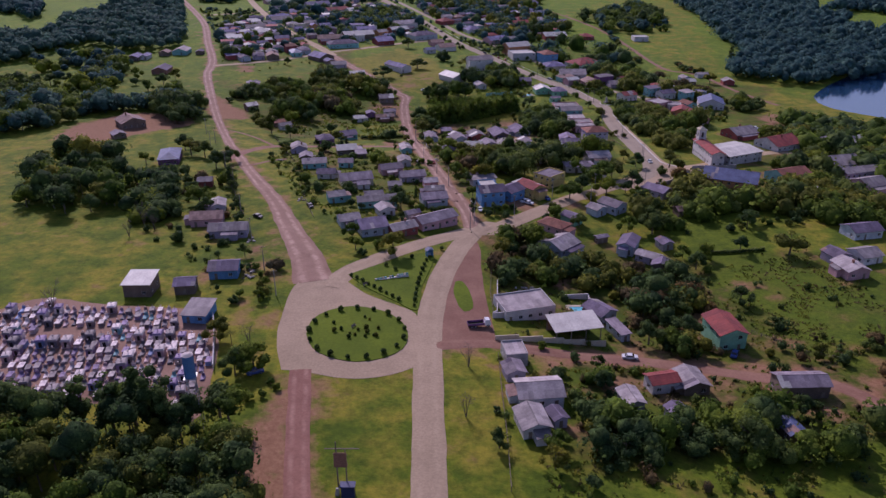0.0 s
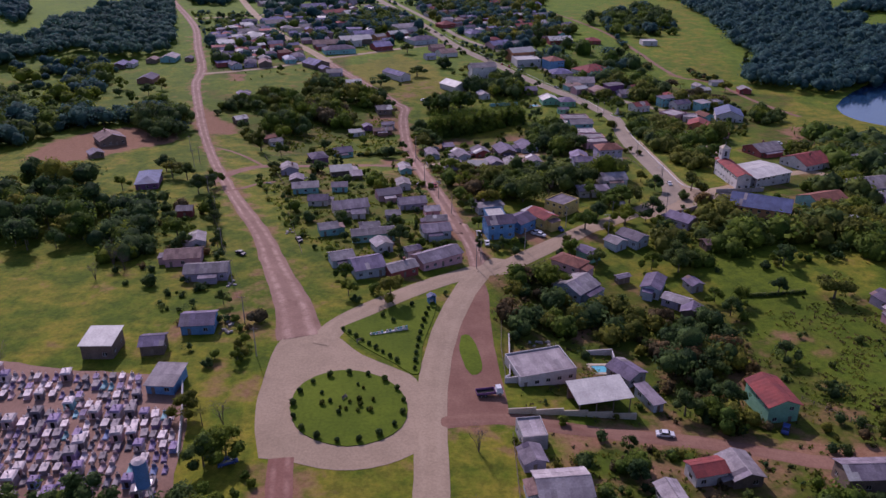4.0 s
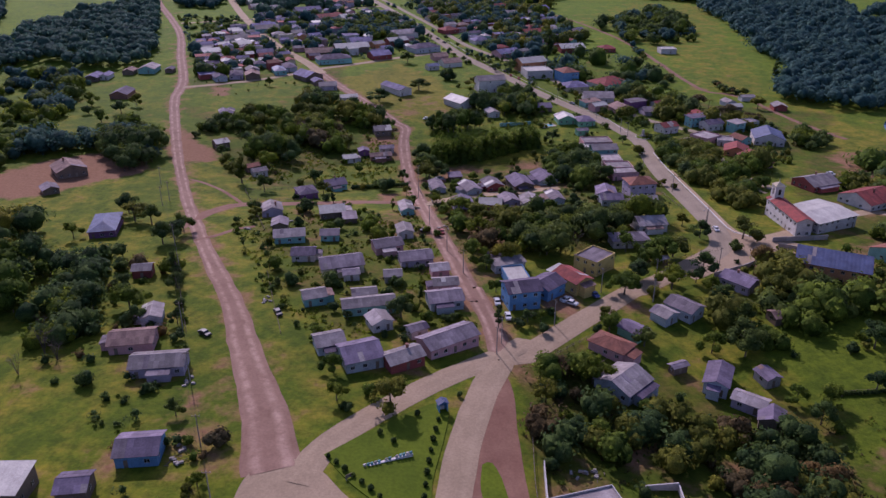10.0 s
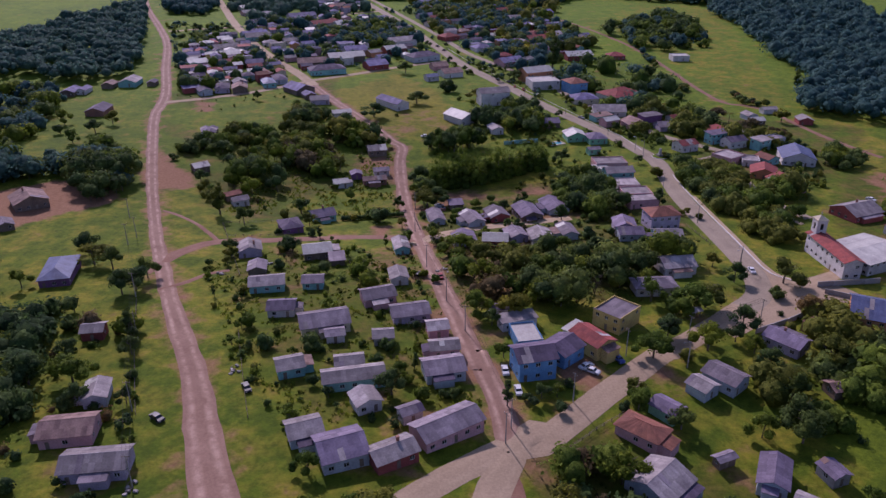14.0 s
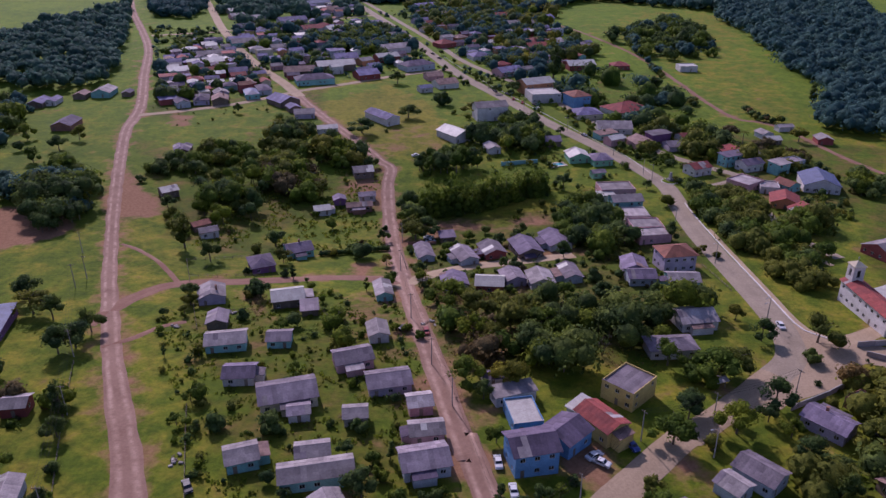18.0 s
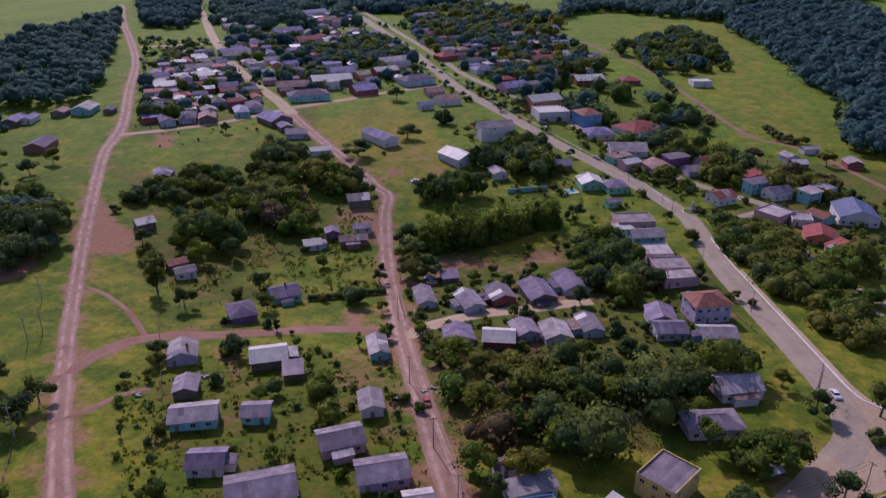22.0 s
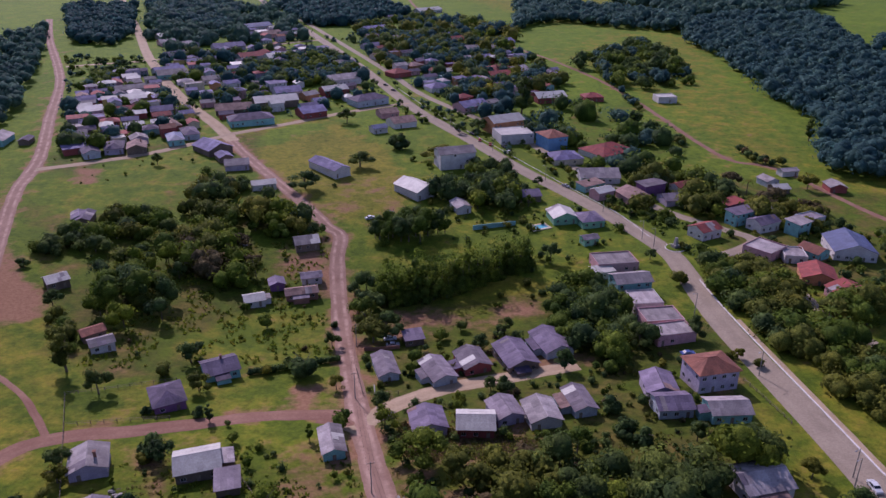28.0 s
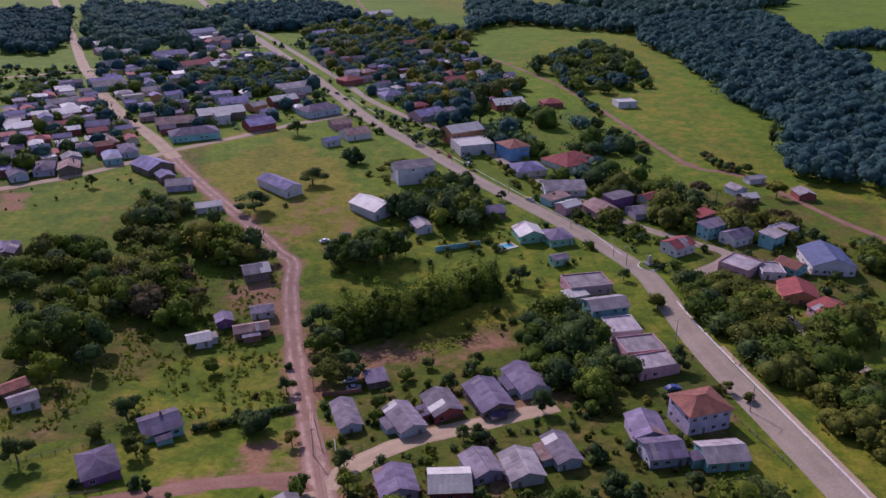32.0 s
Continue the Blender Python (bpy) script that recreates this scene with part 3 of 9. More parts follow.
        cap = Shape().box(-X - o, X + o, Y + o - 0.1, Y + o, t + rise - 0.1, t + rise + 0.05)
    else:
        slope(root, (-X + 0.1, -Y + 0.1, t - 0.25), (X - 0.1, -Y + 0.1, t - 0.25), (-X + 0.1, Y - 0.1, t - 0.12), (X - 0.1, Y - 0.1, t - 0.12), max(3, int(w / 1.3)), tone)
        for x0, x1, y0, y1 in ((-X, X, -Y, -Y + 0.18), (-X, X, Y - 0.18, Y), (-X, -X + 0.18, -Y + 0.18, Y - 0.18), (X - 0.18, X, -Y + 0.18, Y - 0.18)):
            walls.box(x0, x1, y0, y1, h - 0.001, h + 0.35)
        cap = Shape().box(-X - 0.06, X + 0.06, -Y - 0.06, -Y + 0.24, h + 0.352, h + 0.42)
    if y < 470 and kind == "house" and roof in ("gable", "hip") and h < 5 and w * d > 38 and rng.random() < 0.6:
        k, lx = rng.choice(((0, -1), (0, 1), (1, 0), (1, 0))), rng.uniform(1.8, 3.0)
        lw, lh, shift = (w if k[0] else d) * rng.uniform(0.4, 0.75), h - 0.35, rng.uniform(-0.12, 0.12)
        lt = rng.choice((roof_tone, "grey", "pale", "rust", "dark"))
        if k[0]:
            x0, x1, y0 = shift * w - lw / 2, shift * w + lw / 2, -Y - lx
            walls.box(x0, x1, y0, -Y - 0.01, base, lh - 0.45)
            slope(root, (x0 - 0.2, y0 - 0.25, lh - 0.42), (x1 + 0.2, y0 - 0.25, lh - 0.42), (x0 - 0.2, -Y - 0.02, lh + 0.05), (x1 + 0.2, -Y - 0.02, lh + 0.05), max(2, int(lw / 1.1)), ROOF[lt], "lean_to_roof")
        else:
            sg = k[1]
            y0, y1, xo = shift * d - lw / 2, shift * d + lw / 2, sg * (X + lx)
            walls.box(min(xo, sg * (X + 0.01)), max(xo, sg * (X + 0.01)), y0, y1, base, lh - 0.45)
            slope(root, (xo + sg * 0.25, y0 - 0.2, lh - 0.42), (xo + sg * 0.25, y1 + 0.2, lh - 0.42), (sg * (X + 0.02), y0 - 0.2, lh + 0.05), (sg * (X + 0.02), y1 + 0.2, lh + 0.05), max(2, int(lw / 1.1)), ROOF[lt], "lean_to_roof")
    part("wall", walls.mesh("wall", WALLS[wall_tone]), root)
    part("ridge_cap", cap.mesh("ridge_cap", tone), root)
    if not open_sides and windows and w * d > 60 and rng.random() < 0.07 and roof in ("gable", "hip"):
        px, py = rng.uniform(-X * 0.5, X * 0.5), rng.uniform(-Y * 0.5, Y * 0.5)
        part("chimney", Shape().box(px - 0.3, px + 0.3, py - 0.3, py + 0.3, h, h + rise + 0.9).box(px - 0.38, px + 0.38, py - 0.38, py + 0.38, h + rise + 0.9, h + rise + 1.02).mesh("chimney", WALLS["brick"]), root)
    return root


# ---- trees ----
def core_quads(rng, centres, radii, flat):
    """Uneven inner lumps of leaf mass, 24 small faces for each lobe."""
    g = np.array([-1.0, 0.0, 1.0])
    faces = []
    for ax in range(3):
        for sg in (-1, 1):
            for i in range(2):
                for j in range(2):
                    q = np.zeros((4, 3))
                    q[:, ax] = sg
                    q[:, (ax + 1) % 3] = [g[i], g[i + 1], g[i + 1], g[i]] if sg > 0 else [g[i], g[i], g[i + 1], g[i + 1]]
                    q[:, (ax + 2) % 3] = [g[j], g[j], g[j + 1], g[j + 1]] if sg > 0 else [g[j], g[j + 1], g[j + 1], g[j]]
                    faces.append(q)
    f = np.array(faces)
    f /= np.linalg.norm(f, axis=2)[..., None]
    lump = 1 + 0.22 * np.sin(f[..., 0] * 3.1 + 1.0) * np.cos(f[..., 1] * 2.7)
    nm = np.broadcast_to(f[None], (len(radii),) + f.shape).reshape(-1, 4, 3)
    f = f * lump[..., None] * np.array([1, 1, flat])
    k = rng.uniform(0.8, 0.93, len(radii))
    co = (centres[:, None, None] + f[None] * (radii * k)[:, None, None, None]).reshape(-1, 4, 3)
    return np.concatenate([co, nm], 1)


def leaf_cloud(rng, centres, radii, count, size, flat=0.85, low=-0.35, cores=99, cover=0.24):
    """Leaf clumps on the skins of several lobes round a denser inside: an array (n, 4, 3) of folded leaf quads."""
    centres, radii = np.array(centres, float), np.array(radii, float)
    w = radii ** 2
    size = max(size, math.sqrt(cover * 9.0 * w.sum() / (1.4 * count)))
    idx = rng.choice(len(radii), count, p=w / w.sum())
    v = rng.normal(size=(count, 3))
    v[:, 2] = np.where(v[:, 2] < low, -v[:, 2], v[:, 2])
    v /= np.linalg.norm(v, axis=1)[:, None]
    r = radii[idx] * (rng.uniform(0.74, 1.1, count) + 0.25 * rng.uniform(0, 1, count) ** 4)
    p = centres[idx] + v * r[:, None] * np.array([1, 1, flat])
    nrm = v + rng.normal(size=(count, 3)) * 0.45 + np.array([0, 0, 0.2])
    nrm /= np.linalg.norm(nrm, axis=1)[:, None]
    a = np.cross(nrm, rng.normal(size=(count, 3)))
    a /= np.linalg.norm(a, axis=1)[:, None] + 1e-9
    b = np.cross(nrm, a)
    s = size * rng.uniform(0.5, 1.4, count)
    c = np.stack([p - a * s[:, None], p - b * s[:, None] * 0.7 + nrm * s[:, None] * 0.2, p + a * s[:, None], p + b * s[:, None] * 0.7 + nrm * s[:, None] * 0.2], 1)
    sn = v * 0.9 + rng.normal(size=(count, 3)) * 0.42 + np.array([0, 0, 0.15])
    sn /= np.linalg.norm(sn, axis=1)[:, None]
    c = np.concatenate([c, np.repeat(sn[:, None], 4, 1)], 1)
    if not cores:
        return c
    pick = np.argsort(-radii)[:cores]
    return np.concatenate([c, core_quads(rng, centres[pick], radii[pick], flat)])


def crown_lobes(rng, height, radius, kind):
    c, r = [], []
    if kind == "tall":
        for k in range(9):
            z = height * (0.25 + 0.7 * k / 8)
            a = rng.uniform(0, 6.28)
            q = radius * (0.3 + 0.25 * math.sin(math.pi * k / 8))
            c.append((math.cos(a) * q * 0.7, math.sin(a) * q * 0.7, z))
            r.append(radius * rng.uniform(0.4, 0.6) * (1.1 - 0.5 * k / 8))
    elif kind == "bush":
        for k in range(6):
            a = rng.uniform(0, 6.28)
            q = radius * rng.uniform(0.1, 0.6)
            c.append((math.cos(a) * q, math.sin(a) * q, height * rng.uniform(0.22, 0.6)))
            r.append(radius * rng.uniform(0.38, 0.6))
    else:
        side = rng.uniform(0, 6.28)
        for k in range(15):
            a = k * 2.4 + rng.uniform(-0.6, 0.6)
            q = radius * rng.uniform(0.25, 0.86) * (1 + 0.22 * math.cos(a - side)) if k else 0
            top = max(0.0, 1 - (q / radius) ** 2)
            c.append((math.cos(a) * q, math.sin(a) * q, height * (rng.uniform(0.2, 0.36) + 0.46 * top * rng.uniform(0.45, 1.0))))
            r.append(radius * rng.uniform(0.2, 0.42) * (1.3 if not k else 1.0))
    return c, r


def trunk_shape(rng, height, radius, limbs=5, bare=False):
    sh = Shape()
    tr = max(0.09, height * 0.022)
    if bare:
        for k in range(6):
            a, q = k * 1.05 + rng.uniform(-0.4, 0.4), radius * rng.uniform(0.25, 0.9)
            end = Vector((math.cos(a) * q, math.sin(a) * q, height * rng.uniform(0.7, 1.0)))
            mid = Vector((math.cos(a) * q * 0.35, math.sin(a) * q * 0.35, end.z * 0.5))
            sh.tube([(0, 0, -0.3), mid, end], [tr * 0.6, tr * 0.42, tr * 0.1], 5)
            for _ in range(7):
                f = rng.uniform(0.2, 0.95)
                p = mid.lerp(end, f)
                e = p + Vector((rng.uniform(-1, 1), rng.uniform(-1, 1), rng.uniform(0.1, 0.9))) * height * 0.2
                sh.tube([p, e], [tr * 0.24, tr * 0.07], 4)
                for _ in range(2):
                    t = e + Vector((rng.uniform(-1, 1), rng.uniform(-1, 1), rng.uniform(0.0, 0.8))) * height * 0.1
                    sh.tube([p.lerp(e, 0.6), t], [tr * 0.14, tr * 0.05], 3)
        return sh
    top = height * 0.62
    lean = (rng.uniform(-0.05, 0.05) * height, rng.uniform(-0.05, 0.05) * height)
    pts = [(lean[0] * k * k, lean[1] * k * k, top * k - 0.5 * (k == 0)) for k in (0, 0.3, 0.65, 1)]
    sh.tube(pts, [tr * 1.25, tr, tr * 0.75, tr * 0.35], 7)
    for k in range(limbs):
        a, z0 = rng.uniform(0, 6.28), top * rng.uniform(0.45, 0.85)
        q = radius * rng.uniform(0.55, 0.9)
        up = height * rng.uniform(0.16, 0.3)
        mid = (math.cos(a) * q * 0.5, math.sin(a) * q * 0.5, z0 + up * 0.65)
        end = (math.cos(a) * q, math.sin(a) * q, z0 + up)
        sh.tube([(0, 0, z0), mid, end], [tr * 0.5, tr * 0.34, tr * 0.12], 5)
    return sh


TREE_KINDS = {}


def tree_meshes(kind, tone, variant):
    key = (kind, tone, variant)
    if key not in TREE_KINDS:
        seed = sum(map(ord, kind + tone)) * 7 + variant
        rng = np.random.default_rng(seed)
        if kind == "palm":
            sh = Shape()
            sh.tube([(0, 0, -0.4), (0.1, 0, 3), (0.25, 0.05, 6)], [0.2, 0.15, 0.13], 7)
            q = []
            for k in range(16):
                a, droop = k * 2.4 + rng.uniform(-0.2, 0.2), rng.uniform(0.2, 1.0)
                prev = None
                for s in np.linspace(0, 1, 6):
                    L = 2.6 * s
                    p = np.array([0.25 + math.cos(a) * L, 0.05 + math.sin(a) * L, 6 + 1.0 * s - 2.4 * droop * s * s])
                    wv = np.array([-math.sin(a), math.cos(a), 0]) * 0.42 * (1 - s * 0.8)
                    if prev is not None:
                        q.append([prev[0] - prev[1], prev[0], p, p - wv + [0, 0, -0.12]])
                        q.append([prev[0], prev[0] + prev[1], p + wv + [0, 0, -0.12], p])
                    prev = (p, wv)
            TREE_KINDS[key] = (sh.mesh("trunk", M_BARK), quads_mesh("crown", np.array(q), LEAF[tone]))
        elif kind == "bare":
            tk = trunk_shape(rng, 8.0, 3.2, 9, True)
            TREE_KINDS[key] = (tk.mesh("trunk", M_BARK), None)
        else:
            height, radius = {"broad": (9.0, 4.2), "tall": (13.0, 3.4), "bush": (3.0, 1.9)}[kind]
            c, r = crown_lobes(rng, height, radius, kind)
            n = {"broad": 900, "tall": 700, "bush": 260}[kind]
            co = leaf_cloud(rng, c, r, n, {"broad": 0.27, "tall": 0.28, "bush": 0.19}[kind], cores=8, cover=0.2)
            tk = trunk_shape(rng, height, radius * 0.8, 5 if kind != "bush" else 3)
            TREE_KINDS[key] = (tk.mesh("trunk", M_BARK), quads_mesh("crown", co, LEAF[tone]))
    return TREE_KINDS[key]


TREE_WORD = {"broad": "spreading", "tall": "tall slender", "bush": "low bushy", "palm": "feathery", "bare": "leafless"}
LEAF_WORD = {"green": "mid-green", "dark": "dark green", "olive": "olive-green", "blue": "haze-tinted green", "brown": "dry brownish", "lime": "bright green"}
SIZE_OF = {"broad": 9.0, "tall": 13.0, "bush": 3.0, "palm": 7.0, "bare": 8.0}
tree_count = 0


def tree(x, y, height, kind="broad", tone="green", wide=1.0):
    global tree_count
    tree_count += 1
    tk, cr = tree_meshes(kind, tone, tree_count % 4)
    name = {"palm": "palm_tree", "bush": "bush"}.get(kind, "tree")
    label = f"{TREE_WORD[kind]} {name.replace('_', ' ')} with {LEAF_WORD[tone]} leaves on grass" if kind != "bare" else "leafless grey tree with thin twigs on grass"
    root = thing(name, x, y, (tree_count * 77) % 360, label, name.replace("_", " "), "trees of the village")
    s = height / SIZE_OF[kind]
    root.scale = (s * wide, s * wide, s)
    part("trunk", tk, root)
    if cr:
        part("crown", cr, root)
    return root


def wood(name, outline, spacing, height, tones, label, seed, leaf=0.75, count=150, keep=1.0, column=False):
    """A thick wood inside an outline: many crowns of many leaves, and their trunks, as one mass for each leaf colour."""
    rng = np.random.default_rng(seed)
    near = count > 120
    p = np.array(outline, float)
    lo, hi = p.min(0), p.max(0)
    nx, ny = int((hi[0] - lo[0]) / spacing) + 1, int((hi[1] - lo[1]) / spacing) + 1
    gx, gy = np.meshgrid(np.arange(nx), np.arange(ny))
    x = lo[0] + (gx + 0.5 * (gy % 2) + rng.uniform(-0.4, 0.4, gx.shape)) * spacing
    y = lo[1] + (gy + rng.uniform(-0.4, 0.4, gx.shape)) * spacing
    ok = inside(x, y, outline)
    x, y = x[ok], y[ok]
    clump = np.array([noise.noise((p * 0.05, q * 0.05, seed)) for p, q in zip(x, y)])
    size = rng.uniform(0.5, 1.3, len(x)) + 0.3 * clump if near else rng.uniform(0.75, 1.15, len(x)) + 0.3 * clump
    ok = np.array([free_spot(p, q, 0.2 * spacing) for p, q in zip(x, y)], bool) if near or keep < 0.5 else np.ones(len(x), bool)
    ok &= rng.uniform(0, 1, len(x)) < keep + 0.5 * clump * (keep < 1)
    x, y, size = x[ok], y[ok], size[ok]
    z = ground_z(x, y)
    per = {t: [] for t in tones}
    stems = Shape()
    for i in range(len(x)):
        h = height * size[i] * rng.uniform(0.85, 1.2)
        r = spacing * (0.9 if near else 1.12) * size[i]
        c, rr = [], []
        if column:
            for k in range(9):
                a, q = rng.uniform(0, 6.28), spacing * rng.uniform(0.1, 0.5)
                c.append((x[i] + math.cos(a) * q, y[i] + math.sin(a) * q, z[i] + h * (0.06 + 0.105 * k)))
                rr.append(spacing * rng.uniform(0.6, 0.85) * (1.15 - 0.05 * k))
        else:
            lobes = 8 if near else 2
            for k in range(lobes):
                a, q = k * 2.4 + rng.uniform(-0.6, 0.6), r * rng.uniform(0.25, 0.85) * (k > 0)
                c.append((x[i] + math.cos(a) * q, y[i] + math.sin(a) * q, z[i] + h * (rng.uniform(0.2, 0.38) + 0.38 * max(0.0, 1 - (q / r) ** 2) * rng.uniform(0.5, 1.0))))
                rr.append(r * rng.uniform(0.32, 0.58) * (1.3 if not k else 1.0) if near else r * rng.uniform(0.5, 0.8) * (0.7 if k else 1.0))
        leaves = int(count * (1.5 if near else 1.9))
        per[tones[rng.integers(len(tones))]].append(leaf_cloud(rng, c, rr, leaves, leaf * (0.75 if near else 0.9) * rng.uniform(0.8, 1.2), 0.9 if near else rng.uniform(0.6, 0.95), -0.6, 4 if near else 1, 0.17 if near else 0.12))
        if near:
            stems.tube([(x[i], y[i], z[i] - 0.4), (x[i], y[i], z[i] + h * 0.6)], [0.22, 0.1], 4, False)
    root = tagged(new(name), label, "wood", kind="stuff")
    for t, co in per.items():
        if co:
            part("foliage", quads_mesh("foliage", np.concatenate(co), LEAF[t]), root)
    if stems.v:
        part("stems", stems.mesh("stems", M_BARK), root)
    return root


def ground_sheet(covers):
    """One sheet to the horizon: fine near the village, coarse far off. covers: (channel, outline, strength)."""
    fx = np.concatenate([np.linspace(-3600, -420, 22)[:-1], np.arange(-420, 421, 4.0), np.linspace(420, 3600, 22)[1:]])
    fy = np.concatenate([np.linspace(-900, 40, 14)[:-1], np.arange(40, 760, 4.0), np.linspace(760, 4600, 90)])
    gx, gy = np.meshgrid(fx, fy)
    z = ground_z(gx, gy)
    nx, ny = len(fx), len(fy)
    i = np.arange(nx * ny).reshape(ny, nx)
    f = np.stack([i[:-1, :-1], i[:-1, 1:], i[1:, 1:], i[1:, :-1]], -1).reshape(-1, 4)
    me = bpy.data.meshes.new("ground")
    me.vertices.add(nx * ny)
    me.vertices.foreach_set("co", np.stack([gx, gy, z], -1).astype(np.float32).ravel())
    me.loops.add(len(f) * 4)
    me.loops.foreach_set("vertex_index", f.astype(np.int32).ravel())
    me.polygons.add(len(f))
    me.polygons.foreach_set("loop_start", np.arange(0, len(f) * 4, 4, dtype=np.int32))
    me.polygons.foreach_set("use_smooth", np.ones(len(f), bool))
    me.update(calc_edges=True)
    col = np.zeros((ny, nx, 4), np.float32)
    col[..., 0], col[..., 2] = 0.06, 0.15
    # haze's shift from warm near to cool far, put into the cover
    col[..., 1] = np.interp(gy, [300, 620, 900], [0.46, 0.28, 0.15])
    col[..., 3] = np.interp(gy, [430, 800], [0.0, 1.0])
    for ch, outline, strength in covers:
        p = np.array(outline, float)
        lo, hi = p.min(0), p.max(0)
        near = (gx > lo[0]) & (gx < hi[0]) & (gy > lo[1]) & (gy < hi[1])
        m = np.zeros(gx.shape, bool)
        m[near] = inside(gx[near], gy[near], outline)
        col[..., ch] = np.where(m, strength, col[..., ch])
    for line, half, verge in ROADS:
        lo, hi = line.min(0) - 20, line.max(0) + 20
        near = (gx > lo[0]) & (gx < hi[0]) & (gy > lo[1]) & (gy < hi[1])
        q = np.stack([gx[near], gy[near]], -1)
        best = np.full(len(q), 1e9)
        for k in range(0, len(line), 2):
            best = np.minimum(best, np.hypot(q[:, 0] - line[k, 0], q[:, 1] - line[k, 1]))
        bare = np.clip(1.0 - (best - half) / (4.5 * verge + 0.1), 0, 1) * 0.75 * min(1.0, verge)
        col[..., 0][near] = np.maximum(col[..., 0][near], bare)
    for hx, hy, a, X, Y in HOUSES:  # trodden yards
        if hy < 520:
            near = (abs(gx - hx) < 22) & (abs(gy - hy) < 22)
            u = abs((gx[near] - hx) * math.cos(a) + (gy[near] - hy) * math.sin(a)) - X
            v = abs((gy[near] - hy) * math.cos(a) - (gx[near] - hx) * math.sin(a)) - Y
            worn = np.clip(1.0 - np.maximum(u, v) / 5.0, 0, 1) * (0.34 + 0.2 * noise.noise((hx * 0.3, hy * 0.3, 2.0)))
            col[..., 0][near] = np.maximum(col[..., 0][near], worn)
    for _ in range(2):
        col[1:-1, 1:-1] = (col[1:-1, 1:-1] * 4 + col[:-2, 1:-1] + col[2:, 1:-1] + col[1:-1, :-2] + col[1:-1, 2:]) / 8
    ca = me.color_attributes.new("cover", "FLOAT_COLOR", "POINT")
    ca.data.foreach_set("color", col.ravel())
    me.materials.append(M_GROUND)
    return tagged(new("ground", me), "green and yellowish pasture over red earth", "ground", kind="structure")


ROAD_POINTS = []


def free_spot(x, y, reach):
    """True where neither a house nor a road stands within reach."""
    for hx, hy, a, X, Y in HOUSES:
        dx, dy = x - hx, y - hy
        if abs(dx) + abs(dy) < 40:
            u, v = dx * math.cos(a) + dy * math.sin(a), -dx * math.sin(a) + dy * math.cos(a)
            if abs(u) < X + reach and abs(v) < Y + reach:
                return False
    if not ROAD_POINTS:
        ROAD_POINTS.append(np.concatenate([np.column_stack([line, np.full(len(line), half)]) for line, half, verge in ROADS]))
    r = ROAD_POINTS[0]
    return bool(((r[:, 0] - x) ** 2 + (r[:, 1] - y) ** 2 > (r[:, 2] + reach + 0.6) ** 2).all())


BUSH = {}


def bush(x, y, size, tone, v):
    """One garden bush, wider than high, uneven."""
    key = (tone, v % 5)
    if key not in BUSH:
        rng = np.random.default_rng(60 + v % 5)
        c = [(rng.uniform(-0.5, 0.5), rng.uniform(-0.5, 0.5), rng.uniform(0.25, 0.75)) for _ in range(5)]
        BUSH[key] = quads_mesh("bush", leaf_cloud(rng, c, [rng.uniform(0.28, 0.55) for _ in range(5)], 110, 0.13, 0.95, -0.7, 2), LEAF[tone])
    root = thing("bush", x, y, (x * 91) % 360, f"rounded {LEAF_WORD[tone]} garden bush on rough grass", "bush", "garden bushes", data=BUSH[key])
    root.scale = (size, size, size * (0.8 + 0.12 * (v % 4)))
    return root


def gardens(outline, count, rest, tones, seed, low=1.1, high=2.6):
    """Bushes scattered over gardens, clear of houses and roads: count single ones, and a shrubbery of the rest."""
    rng = random.Random(seed)
    nr = np.random.default_rng(seed)
    p = np.array(outline, float)
    lo, hi = p.min(0), p.max(0)
    made, per = 0, {t: [] for t in tones}
    for k in range((count + rest) * 8):
        x, y = rng.uniform(lo[0], hi[0]), rng.uniform(lo[1], hi[1])
        size = rng.uniform(low, high) if rng.random() < 0.75 else rng.uniform(0.6, 1.1)
        if made < count + rest and inside(np.array([x]), np.array([y]), outline)[0] and free_spot(x, y, size * 0.4):
            tone = rng.choice(tones)
            if made < count:
                bush(x, y, size, tone, k)
            else:
                z = gz(x, y)
                c = [(x + size * rng.uniform(-0.5, 0.5), y + size * rng.uniform(-0.5, 0.5), z + size * rng.uniform(0.2, 0.7)) for _ in range(3)]
                per[tone].append(leaf_cloud(nr, c, [size * rng.uniform(0.3, 0.6) for _ in range(3)], int(26 + 22 * size), 0.17, 0.95, -0.7, 1, 0.3))
            made += 1
    root = tagged(new("shrubbery"), "scattered overgrown bushes between the gardens", "shrubbery", kind="stuff")
    for t, co in per.items():
        if co:
            part("foliage", quads_mesh("foliage", np.concatenate(co), LEAF[t]), root)


